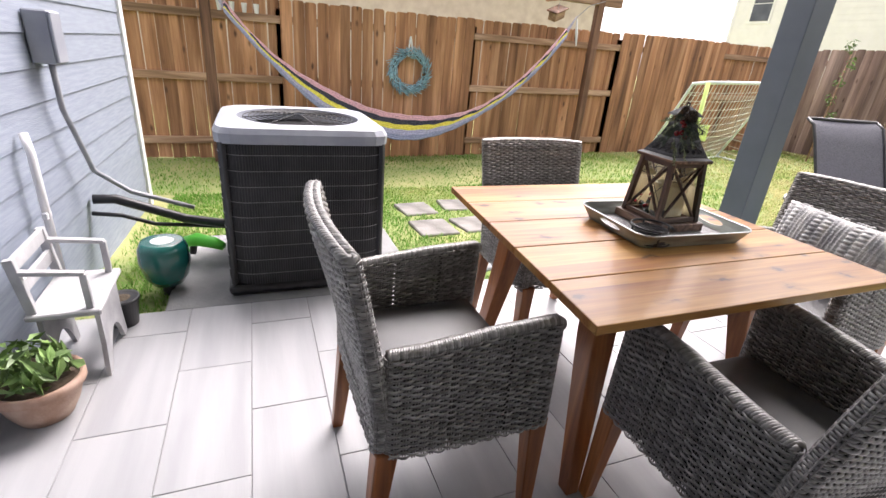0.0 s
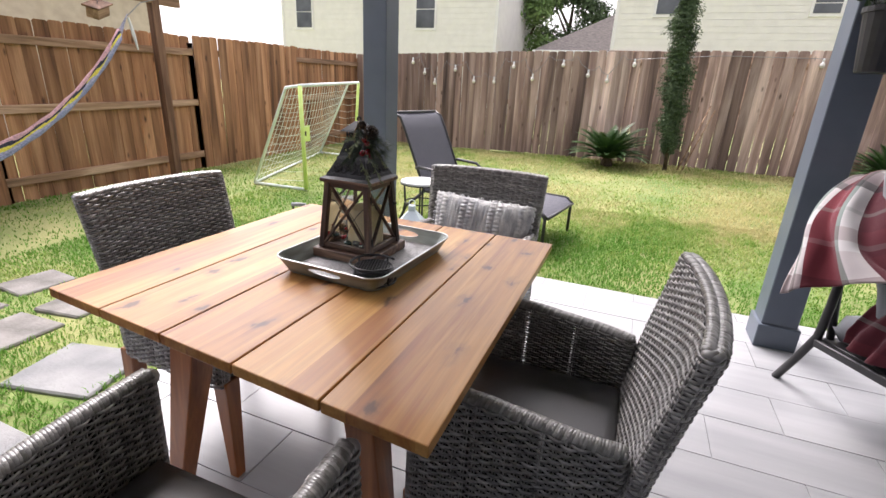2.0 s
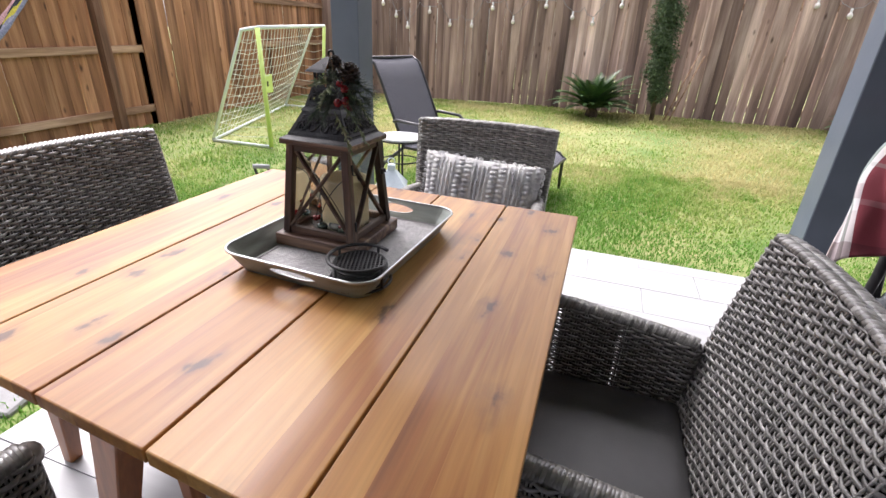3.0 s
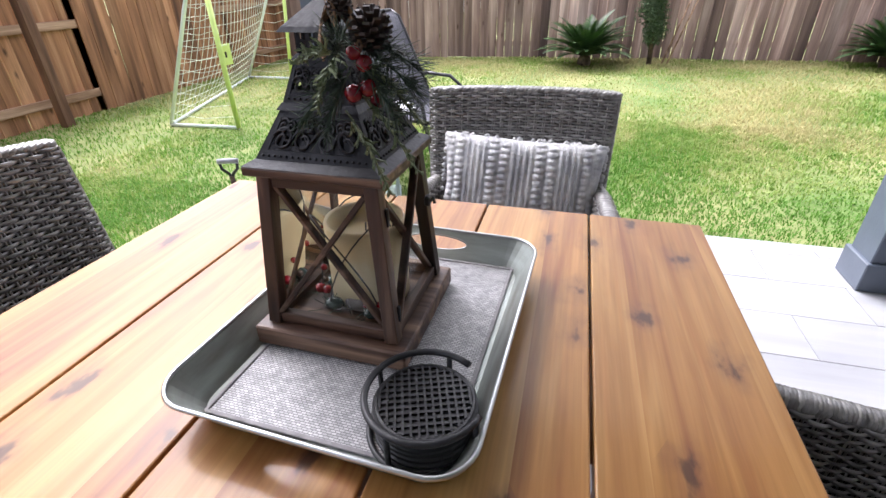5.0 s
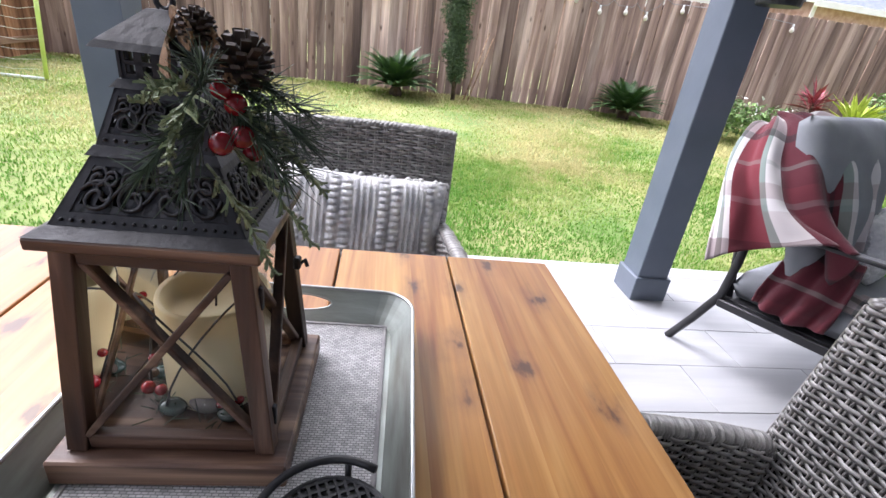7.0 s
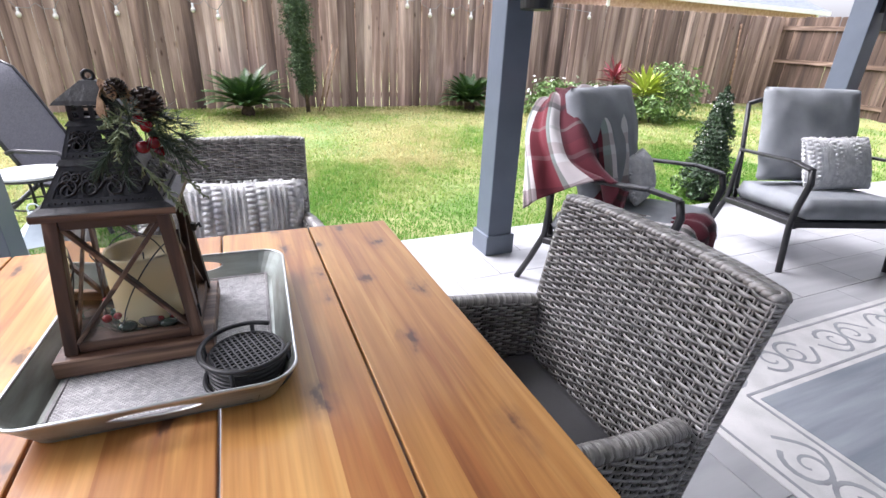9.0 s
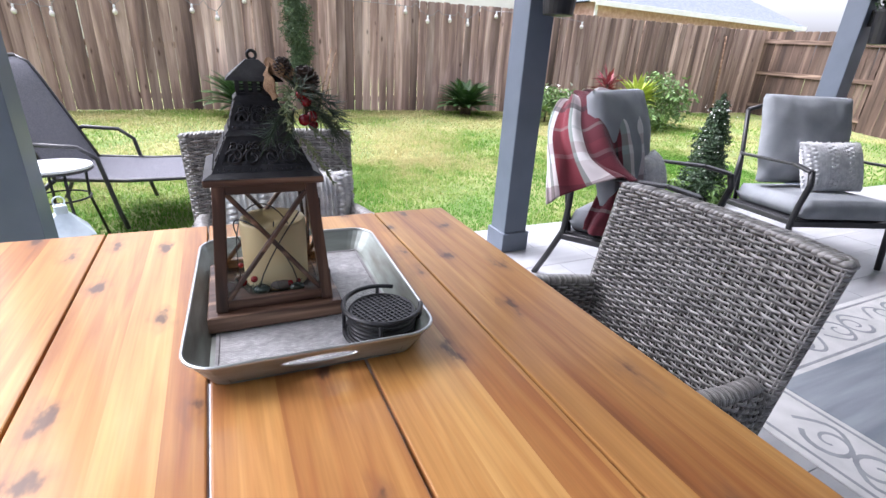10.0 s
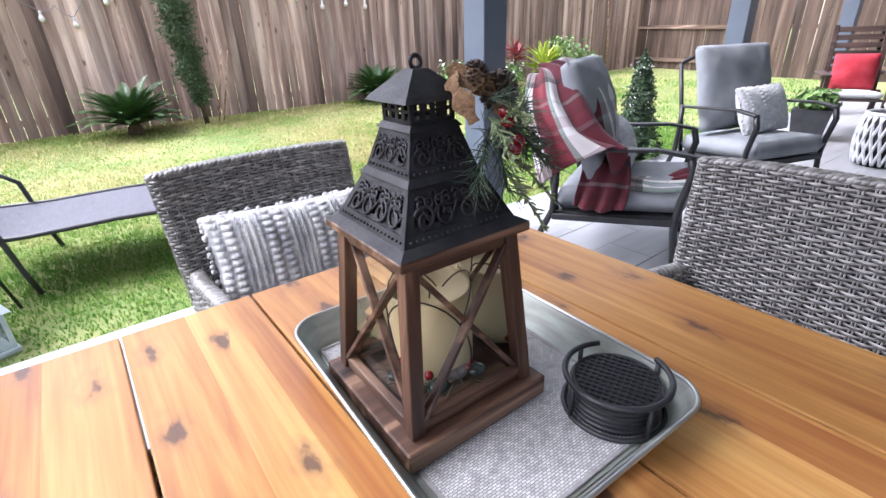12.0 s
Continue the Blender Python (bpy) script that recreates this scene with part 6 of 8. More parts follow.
def make_side_table():
    z = ground_z(-0.93, 2.62)
    t = thing("side_table", "small round side table with a white top and black legs", "side table", pose(-0.93, 2.62, z))
    H = 0.46 - z
    part("tabletop", lathe(bmesh.new(), ((0.001, H - 0.018), (0.178, H - 0.018), (0.185, H - 0.01), (0.182, H), (0.001, H)), 32, caps=False), M_MARBLE, t)
    part("rim_band", tube(bmesh.new(), [(0.18 * math.cos(a), 0.18 * math.sin(a), H - 0.022) for a in [i * math.pi / 16 for i in range(32)]], 0.007, 6, closed=True), M_BLACK, t)
    for k in range(4):
        a = k * math.pi / 2 + 0.5
        c, s = math.cos(a), math.sin(a)
        part("leg", tube(bmesh.new(), [(0.15 * c, 0.15 * s, H - 0.02), (0.14 * c, 0.14 * s, H * 0.6), (0.2 * c, 0.2 * s, 0.0)], 0.009, 6), M_BLACK, t, smooth=True)
    part("brace_ring", tube(bmesh.new(), [(0.145 * math.cos(a), 0.145 * math.sin(a), H * 0.62) for a in [i * math.pi / 14 for i in range(28)]], 0.006, 6, closed=True), M_BLACK, t)
    q = thing("tin_lantern", "pale blue tin lantern with a pyramid roof on the grass", "lantern", pose(-0.86, 2.29, ground_z(-0.86, 2.29), 0, 0, 20))
    part("base", boxed((0, 0, 0.012), (0.2, 0.2, 0.024), 0.003), M_WHITEMETAL, q)
    for sx in (-1, 1):
        for sy in (-1, 1):
            part("upright", boxed((sx * 0.082, sy * 0.082, 0.11), (0.018, 0.018, 0.18), 0.002), M_WHITEMETAL, q)
    for k in range(4):
        bm = bmesh.new()
        rot = Matrix.Rotation(k * math.pi / 2, 3, 'Z')
        box(bm, rot @ Vector((0, -0.082, 0.11)), (0.15, 0.003, 0.17), 0, rot)
        g = part("pane", bm, M_GLASS, q)
        g.visible_shadow = False
    part("roof", frustum(bmesh.new(), 0.2, 0.31, 0.23, 0.23, 0.06, 0.06), M_WHITEMETAL, q)
    part("chimney", boxed((0, 0, 0.33), (0.055, 0.055, 0.05), 0.004), M_WHITEMETAL, q)
    part("loop", tube(bmesh.new(), [(0.025 * math.cos(a), 0, 0.375 + 0.025 * math.sin(a)) for a in [i * math.pi / 8 for i in range(16)]], 0.004, 6, closed=True), M_WHITEMETAL, q, smooth=True)


make_side_table()


# ---- plants by the far fence ----
def make_cycad(x, y, size, seed):
    z = ground_z(x, y)
    c = thing("sago_palm", "dark green sago palm with a low rosette of fronds", "palm", pose(x, y, z, 0, 0, seed * 40), "sago palms")
    rg = random.Random(seed)
    part("trunk", lathe(bmesh.new(), ((0.09, -0.02), (0.1, 0.05), (0.08, 0.12), (0.04, 0.16)), 12), M_BARK, c)
    verts, faces = [], []
    for k in range(64):
        a = k * 2.39996 + rg.uniform(-0.15, 0.15)
        el = radians(64 - 52 * (k / 64) ** 0.9 + rg.uniform(-5, 5))
        L = size * rg.uniform(0.85, 1.1)
        out = Vector((math.cos(a), math.sin(a), 0))
        pts = []
        for i in range(15):
            t = i / 14
            e = el - 0.42 * t * t
            pts.append(Vector((0, 0, 0.13)) + out * (L * t * math.cos((el + e) / 2)) + Vector((0, 0, L * t * math.sin((el + e) / 2))))
        for i in range(2, 15):
            t = i / 14
            d = (pts[i] - pts[i - 1]).normalized()
            side = d.cross(Vector((0, 0, 1)))
            side = side.normalized() if side.length > 1e-3 else out.cross(Vector((0, 0, 1)))
            up = side.cross(d)
            ll = 0.125 * size / 0.6 * math.sin(math.pi * (0.12 + 0.85 * t)) ** 0.7
            for s in (-1, 1):
                for o in (0.0, 0.33, 0.66):
                    p = pts[i - 1].lerp(pts[i], o)
                    e = (side * s * 0.85 + d * 0.55 + up * 0.25).normalized()
                    w = d * 0.0105
                    b = len(verts)
                    verts += [tuple(p - w), tuple(p + w), tuple(p + e * ll)]
                    faces.append((b, b + 1, b + 2))
    mesh_part("fronds", verts, faces, M_PALM, c, smooth=False, kind="stuff")
    return c


make_cycad(0.36, 7.2, 0.7, 1)
make_cycad(4.08, 7.15, 0.62, 2)


def make_column_tree():
    x, y = 1.24, 7.25
    z = ground_z(x, y)
    t = thing("column_cypress", "tall narrow evergreen climbing a stake by the fence", "tree", pose(x, y, z))
    part("trunk", tube(bmesh.new(), [(0.02, 0, -0.05), (0.0, 0.02, 0.8), (-0.06, 0.03, 1.6), (-0.14, 0.03, 2.6)], [0.035, 0.03, 0.025, 0.012], 8), M_BARK, t, smooth=True)
    for k in range(27):
        zz = 0.36 + k * 0.1
        lean = -0.06 * (zz - 0.4)
        r = (0.215 + 0.03 * math.sin(k * 0.8) + 0.02 * math.sin(k * 2.3)) * min(1.0, 0.55 + 0.12 * k) - 0.006 * max(0, k - 16)
        leaf_cloud("foliage_clump", t, M_CYPRESS, (lean + 0.03 * math.sin(k * 1.3), 0.02 + 0.02 * math.cos(k * 1.9), zz), (r, r * 0.9, 0.13), 1000, 0.045, 40 + k, shell=0.2, aspect=0.3, up=0.8)
    s = thing("garden_stake", "pale bamboo stakes leaning against the fence", "stake", pose(x + 0.2, y + 0.1, z))
    for dx in (0.0, 0.07):
        part("cane", tube(bmesh.new(), [(dx, 0, 0.0), (dx + 0.30, 0.15, 1.04 - dx)], 0.011, 6), M_RAIL, s, smooth=True)


make_column_tree()


def make_trellis():
    x, y = -4.1, 7.7
    z = ground_z(x, y)
    t = thing("young_vine", "thin young vine tied to a stake in the fence corner", "plant", pose(x, y, z))
    part("stake", tube(bmesh.new(), [(0, 0, 0), (0.06, 0, 1.75)], 0.012, 6), M_RAIL, t, smooth=True)
    for k in range(6):
        leaf_cloud("leaf_clump", t, M_LEAF, (0.05 + 0.06 * math.sin(k * 2), 0, 0.5 + 0.27 * k), (0.10, 0.08, 0.12), 34, 0.06, 70 + k, shell=0.2)


make_trellis()


def make_string_lights():
    s = thing("string_lights", "string of clear bulbs draped along the timber fence", "string lights")
    pts = ((-3.75, 1.72), (-3.47, 1.52), (-3.23, 1.33), (-2.78, 1.58), (-2.37, 1.37), (-1.95, 1.36), (-1.58, 1.63), (-1.2, 1.42), (-0.66, 1.66), (-0.21, 1.5), (0.12, 1.42), (0.52, 1.68), (3.05, 1.70), (3.45, 1.58), (3.86, 1.62), (4.2, 1.58), (4.75, 1.74), (6.6, 1.68))
    ways = []
    for x, z in pts:
        f = (x - FAR_A.x) / (FAR_B.x - FAR_A.x)
        y = FAR_A.y + (FAR_B.y - FAR_A.y) * f - 0.09
        ways.append(Vector((x, y, z + ground_z(x, y) - 0.03)))
    for p in ways:
        bm = bmesh.new()
        lathe(bm, ((0.001, -0.075), (0.024, -0.066), (0.036, -0.04), (0.031, -0.014), (0.016, 0.008)), 12)
        bmesh.ops.translate(bm, verts=bm.verts, vec=p)
        b = part("bulb", bm, M_BULB, s, smooth=True)
        bm = bmesh.new()
        lathe(bm, ((0.016, 0.008), (0.016, 0.05), (0.006, 0.06)), 10)
        bmesh.ops.translate(bm, verts=bm.verts, vec=p)
        part("socket", bm, M_WHITE, b)
    for a, b in zip(ways, ways[1:]):
        mid = 0.5 * (a + b)
        top = Vector((mid.x, mid.y + 0.05, max(a.z, b.z) + 0.12))
        pth = [a + Vector((0, 0, 0.055)), a.lerp(top, 0.6) + Vector((0, 0, -0.02)), top, b.lerp(top, 0.6) + Vector((0, 0, -0.02)), b + Vector((0, 0, 0.055))]
        if (b - a).length > 1.2:
            pth = [a + Vector((0, 0, 0.055)), a.lerp(b, 0.5) + Vector((0, 0, 0.1)), b + Vector((0, 0, 0.055))]
        part("cable", tube(bmesh.new(), pth, 0.0045, 5), M_WIRE, s, smooth=True)


make_string_lights()


# ---- flower bed in the far corner ----
def make_bed():
    z = ground_z(6.6, 5.9)
    for i, (x, y, r, h, n, mat, nm, lab) in enumerate((
            (5.15, 6.2, 0.5, 0.42, 700, M_LEAF, "rose_bush", "leafy rose bush with small white flowers"),
            (5.9, 6.0, 0.5, 0.38, 650, M_LEAF, "rose_bush", "low green shrub with a few pale flowers"),
            (7.15, 5.5, 0.5, 0.62, 900, M_LEAF, "shrub", "rounded bright green shrub by the fence"),
            (6.5, 5.3, 0.42, 0.3, 500, M_LEAF, "low_shrub", "low leafy green border plant"))):
        zz = ground_z(x, y)
        b = thing(nm, lab, "shrub", pose(x, y, zz), "flower bed shrubs")
        part("stems", tube(bmesh.new(), [(0, 0, -0.03), (0.02, 0.01, h * 0.8)], 0.02, 6), M_BARK, b)
        for k in range(5):
            a = k * 1.257 + i
            leaf_cloud("leaf_clump", b, mat, (0.5 * r * math.cos(a), 0.5 * r * math.sin(a), h * (0.75 + 0.25 * math.sin(k * 2.1))), (r * 0.6, r * 0.6, h * 0.62), n // 4, 0.09, 90 + 7 * i + k, shell=0.3)
        if i < 2:
            leaf_cloud("flowers", b, M_FLOWER, (0, 0, h * 1.05), (r, r, h * 0.55), 38, 0.07, 130 + i, shell=0.85, aspect=0.9)
    c = thing("cordyline", "burgundy cordyline with upright strap leaves", "plant", pose(6.02, 5.75, ground_z(6.0, 5.75)))
    part("stem", tube(bmesh.new(), [(0, 0, -0.03), (0, 0, 0.75)], 0.02, 6), M_BARK, c)
    f = thing("fan_palm", "lime yellow fan palm with spread leaves", "palm", pose(6.55, 5.55, ground_z(6.55, 5.55)))
    part("stem", tube(bmesh.new(), [(0, 0, -0.03), (0, 0, 0.5)], 0.03, 6), M_BARK, f)
    for ob, mat, h, n, L, wdt, nm in ((c, M_LEAF_RED, 0.72, 46, 0.36, 0.03, "strap_leaves"), (f, M_LEAF_LIME, 0.5, 110, 0.5, 0.03, "fan_leaves")):
        rg = random.Random(n)
        verts, faces = [], []
        for k in range(n):
            a, el = rg.uniform(0, 6.28), radians(rg.uniform(5, 75))
            d = Vector((math.cos(a) * math.cos(el), math.sin(a) * math.cos(el), math.sin(el)))
            sd = d.cross(Vector((0, 0, 1))).normalized() * wdt
            p = Vector((0, 0, h * rg.uniform(0.75, 1.05)))
            b = len(verts)
            l = L * rg.uniform(0.7, 1.1)
            verts += [tuple(p), tuple(p + d * l * 0.5 + sd), tuple(p + d * l + Vector((0, 0, -0.12 * l))), tuple(p + d * l * 0.5 - sd)]
            faces.append((b, b + 1, b + 2, b + 3))
        mesh_part(nm, verts, faces, mat, ob, smooth=False, kind="stuff")


make_bed()


def make_pale_stake(x, y):
    z = ground_z(x, y)
    s = thing("garden_stake", "tall pale timber stake standing against the corner fence", "stake", pose(x, y, z))
    part("cane", tube(bmesh.new(), [(0.0, -0.06, -0.03), (0.01, 0.0, 0.9), (-0.05, 0.03, 1.66)], 0.02, 6), M_RAIL, s, smooth=True)


make_pale_stake(10.45, 6.98)


def make_topiary():
    x, y = 4.12, 2.25
    z = ground_z(x, y)
    t = thing("topiary_cone", "dark green clipped cone topiary in a low pot", "topiary", pose(x, y, z))
    part("pot", lathe(bmesh.new(), ((0.11, 0.0), (0.14, 0.13), (0.145, 0.15), (0.12, 0.15), (0.11, 0.12)), 20), M_ACBODY, t)
    part("trunk", tube(bmesh.new(), [(0, 0, 0.15), (0, 0, 0.95)], 0.015, 6), M_BARK, t)
    for k in range(16):
        f = k / 15
        zz = 0.14 + 0.84 * f
        r = 0.175 * (1 - f ** 2.2) ** 0.6 * (0.86 + 0.14 * math.sin(2 + f * 3)) + 0.02
        leaf_cloud("leaf_clump", t, M_LEAF_DK, (0.006 * math.sin(k * 2.3), 0.006 * math.cos(k * 1.7), zz), (r, r, 0.05), int(180 + 620 * r / 0.19), 0.03, 150 + k, shell=0.75, aspect=0.55)
    for k in range(7):
        a = k * 0.9
        leaf_cloud("skirt_leaves", t, M_LEAF if k % 2 else M_LEAF_DK, (0.19 * math.cos(a), 0.19 * math.sin(a), 0.13), (0.1, 0.1, 0.11), 60, 0.06, 180 + k, shell=0.4)
    leaf_cloud("sparkle_tips", t, M_FLOWER, (0, 0, 0.55), (0.15, 0.15, 0.45), 260, 0.011, 171, shell=0.9, aspect=0.8)


make_topiary()


# ---- lounge corner: rug, coffee table, armchairs ----
def make_rug():
    x0, x1, y0, y1 = 1.585, 4.75, -1.75, 0.43
    r = thing("outdoor_rug", "grey outdoor rug with an ivory scroll border on the tiles", "rug", pose((x0 + x1) / 2, (y0 + y1) / 2, 0.001))
    w, d = x1 - x0, y1 - y0
    part("border", boxed((0, 0, 0.003), (w, d, 0.006), 0.001), M_RUGB, r, "ivory scroll-patterned border")
    part("field", boxed((0, 0, 0.0063), (w - 0.62, d - 0.62, 0.004), 0.001), M_RUGF, r, "slate grey streaked field")
    for k, o in enumerate((0.035, 0.28)):
        bm = bmesh.new()
        a, b = w / 2 - o, d / 2 - o
        for p, q in (((-a, -b), (a, -b)), ((a, -b), (a, b)), ((a, b), (-a, b)), ((-a, b), (-a, -b))):
            bar(bm, (*p, 0.0066), (*q, 0.0066), 0.012, 0.0015, 0)
        part("border_line", bm, M_RUGS, r)
    def scroll(cx, cy, ang, s):
        bm = bmesh.new()
        for side in (-1, 1):
            pts = []
            for i in range(22):
                t = i / 21
                rr = 0.085 * (1 - 0.8 * t)
                th = 0.4 + t * 8.2
                px, py = side * (0.10 + rr * math.cos(th) - 0.03), side * s * (rr * math.sin(th))
                pts.append(Vector((px, py, 0.0068)))
            tube(bm, [Vector((cx + p.x * math.cos(ang) - p.y * math.sin(ang), cy + p.x * math.sin(ang) + p.y * math.cos(ang), 0.0055)) for p in pts], [0.011 - 0.006 * i / 21 for i in range(22)], 5)
        pts = [Vector((-0.2 + 0.4 * i / 16, s * 0.085 * math.sin(i / 16 * 2 * math.pi), 0)) for i in range(17)]
        tube(bm, [Vector((cx + p.x * math.cos(ang) - p.y * math.sin(ang), cy + p.x * math.sin(ang) + p.y * math.cos(ang), 0.0055)) for p in pts], 0.0085, 5)
        for v in bm.verts:
            v.co.z = 0.0062 + max(0.0, v.co.z - 0.0055) * 0.15
        part("scroll_motif", bm, M_RUGS, r)
    nx, ny = int(w / 0.4), int(d / 0.4)
    for i in range(nx):
        for y in (-d / 2 + 0.158, d / 2 - 0.158):
            scroll(-w / 2 + w * (i + 0.5) / nx, y, 0.0, 1 if i % 2 else -1)
    for j in range(1, ny - 1):
        for x in (-w / 2 + 0.158, w / 2 - 0.158):
            scroll(x, -d / 2 + d * (j + 0.5) / ny, math.pi / 2, 1 if j % 2 else -1)


make_rug()


def make_coffee_table():
    t = thing("coffee_table", "black metal patio coffee table with a pale glass top", "coffee table", pose(3.12, -0.72, 0.011, 0, 0, -6))
    W, D, H = 1.2, 1.0, 0.48
    part("tabletop", boxed((0, 0, H), (W - 0.05, D - 0.05, 0.012), 0.004), M_MARBLE, t, "pale reflective glass tabletop")
    for a, b in (((-W / 2, -D / 2), (W / 2, -D / 2)), ((W / 2, -D / 2), (W / 2, D / 2)), ((W / 2, D / 2), (-W / 2, D / 2)), ((-W / 2, D / 2), (-W / 2, -D / 2))):
        part("rim_bar", bar(bmesh.new(), (*a, H - 0.005), (*b, H - 0.005), 0.035, 0.03, 0.006), M_BLACK, t)
    for sx in (-1, 1):
        for sy in (-1, 1):
            pts = [(sx * (W / 2 - 0.03), sy * (D / 2 - 0.03), H - 0.01), (sx * (W / 2 - 0.02), sy * (D / 2 - 0.02), 0.34), (sx * (W / 2 - 0.08), sy * (D / 2 - 0.08), 0.17), (sx * (W / 2 - 0.08), sy * (D / 2 - 0.08), 0.1), (sx * (W / 2 + 0.05), sy * (D / 2 + 0.05), 0.012)]
            part("leg", tube(bmesh.new(), pts, 0.018, 8), M_BLACK, t, smooth=True)
        part("stretcher", tube(bmesh.new(), [(sx * (W / 2 - 0.07), -D / 2 + 0.07, 0.24), (sx * 0.2, 0, 0.2), (sx * (W / 2 - 0.07), D / 2 - 0.07, 0.24)], 0.01, 6), M_BLACK, t, smooth=True)


make_coffee_table()


def make_lounge_chair(m, label):
    c = thing("patio_armchair", label, "armchair", m, "patio armchairs")
    W = 0.36
    for s in (-1, 1):
        x = s * W
        bm = bmesh.new()
        for a, b in (((x, -0.34, 0.635), (x, -0.2, 0.655)), ((x, -0.2, 0.655), (x, 0.26, 0.63))):
            bar(bm, a, b, 0.05, 0.016, 0.004)
        part("arm", bm, M_BLACK, c)
        part("front_leg", tube(bmesh.new(), [(x, -0.335, 0.635), (x, -0.355, 0.56), (x, -0.325, 0.42), (x, -0.31, 0.30), (x, -0.35, 0.0)], 0.0185, 8), M_BLACK, c, smooth=True)
        part("rear_leg", tube(bmesh.new(), [(x, 0.27, 0.64), (x, 0.27, 0.45), (x, 0.28, 0.3), (x, 0.35, 0.14), (x, 0.42, 0.0)], 0.0175, 8), M_BLACK, c, smooth=True)
        part("side_rail", bar(bmesh.new(), (x, -0.32, 0.31), (x, 0.28, 0.27), 0.03, 0.035, 0.004), M_BLACK, c)
        part("back_upright", tube(bmesh.new(), [(x * 0.86, 0.27, 0.29), (x * 0.86, 0.33, 0.6), (x * 0.84, 0.41, 0.92)], 0.0155, 8), M_BLACK, c, smooth=True)
    part("top_rail", tube(bmesh.new(), [(-W * 0.84, 0.41, 0.92), (-0.15, 0.425, 0.965), (0.15, 0.425, 0.965), (W * 0.84, 0.41, 0.92)], 0.0155, 8), M_BLACK, c, smooth=True)
    part("front_rail", bar(bmesh.new(), (-W, -0.32, 0.305), (W, -0.32, 0.305), 0.035, 0.04, 0.004), M_BLACK, c)
    part("rear_rail", bar(bmesh.new(), (-W, 0.27, 0.275), (W, 0.27, 0.275), 0.03, 0.035, 0.004), M_BLACK, c)
    part("seat_pan", boxed((0, -0.02, 0.305), (W * 2 - 0.03, 0.58, 0.012), 0.002, Euler((radians(-3.5), 0, 0)).to_matrix()), M_BLACK, c)
    bm = cushion_mesh(0.64, 0.64, 0.125, 0.02, 18, 18, 4.0)
    bmesh.ops.transform(bm, matrix=pose(0, -0.045, 0.315, -4), verts=bm.verts)
    part("seat_cushion", bm, M_GREYFAB, c, "thick slate grey seat cushion", smooth=True)
    bm = cushion_mesh(0.65, 0.6, 0.13, 0.05, 24, 24, 1.7)
    for v in bm.verts:
        v.co.z += 0.012 * noise.noise((v.co.x * 7, v.co.y * 7, 2.0)) + 0.006 * noise.noise((v.co.x * 22, v.co.y * 9, 5.0))
    bmesh.ops.transform(bm, matrix=pose(0, 0.24, 0.735, 74), verts=bm.verts)
    part("back_cushion", bm, M_GREYFAB, c, "plump slate grey back cushion", smooth=True)
    return c


arm_1 = make_lounge_chair(pose(2.06, 1.12, 0, 0, 0, 25), "black metal patio armchair with grey cushions and a plaid throw")
arm_2 = copy_thing(arm_1, pose(3.60, 1.08, 0, 0, 0, -19))
tagged(arm_2, "black metal patio armchair with plump slate grey cushions")
P1M = pose(2.06, 1.12, 0, 0, 0, 25)
P2M = pose(3.60, 1.08, 0, 0, 0, -19)
knit_pillow("knitted_cushion", "small pale grey knitted cushion under the plaid throw", P1M @ pose(0.17, -0.02, 0.46, -20, 0, 8), 0.36, 0.26, 0.12, M_KNIT2, 12, 12)
knit_pillow("knitted_cushion", "small pale grey knitted cushion on the patio armchair", P2M @ pose(0.10, -0.08, 0.45, -22, 0, 10), 0.54, 0.34, 0.15, M_KNIT2, 14, 12)


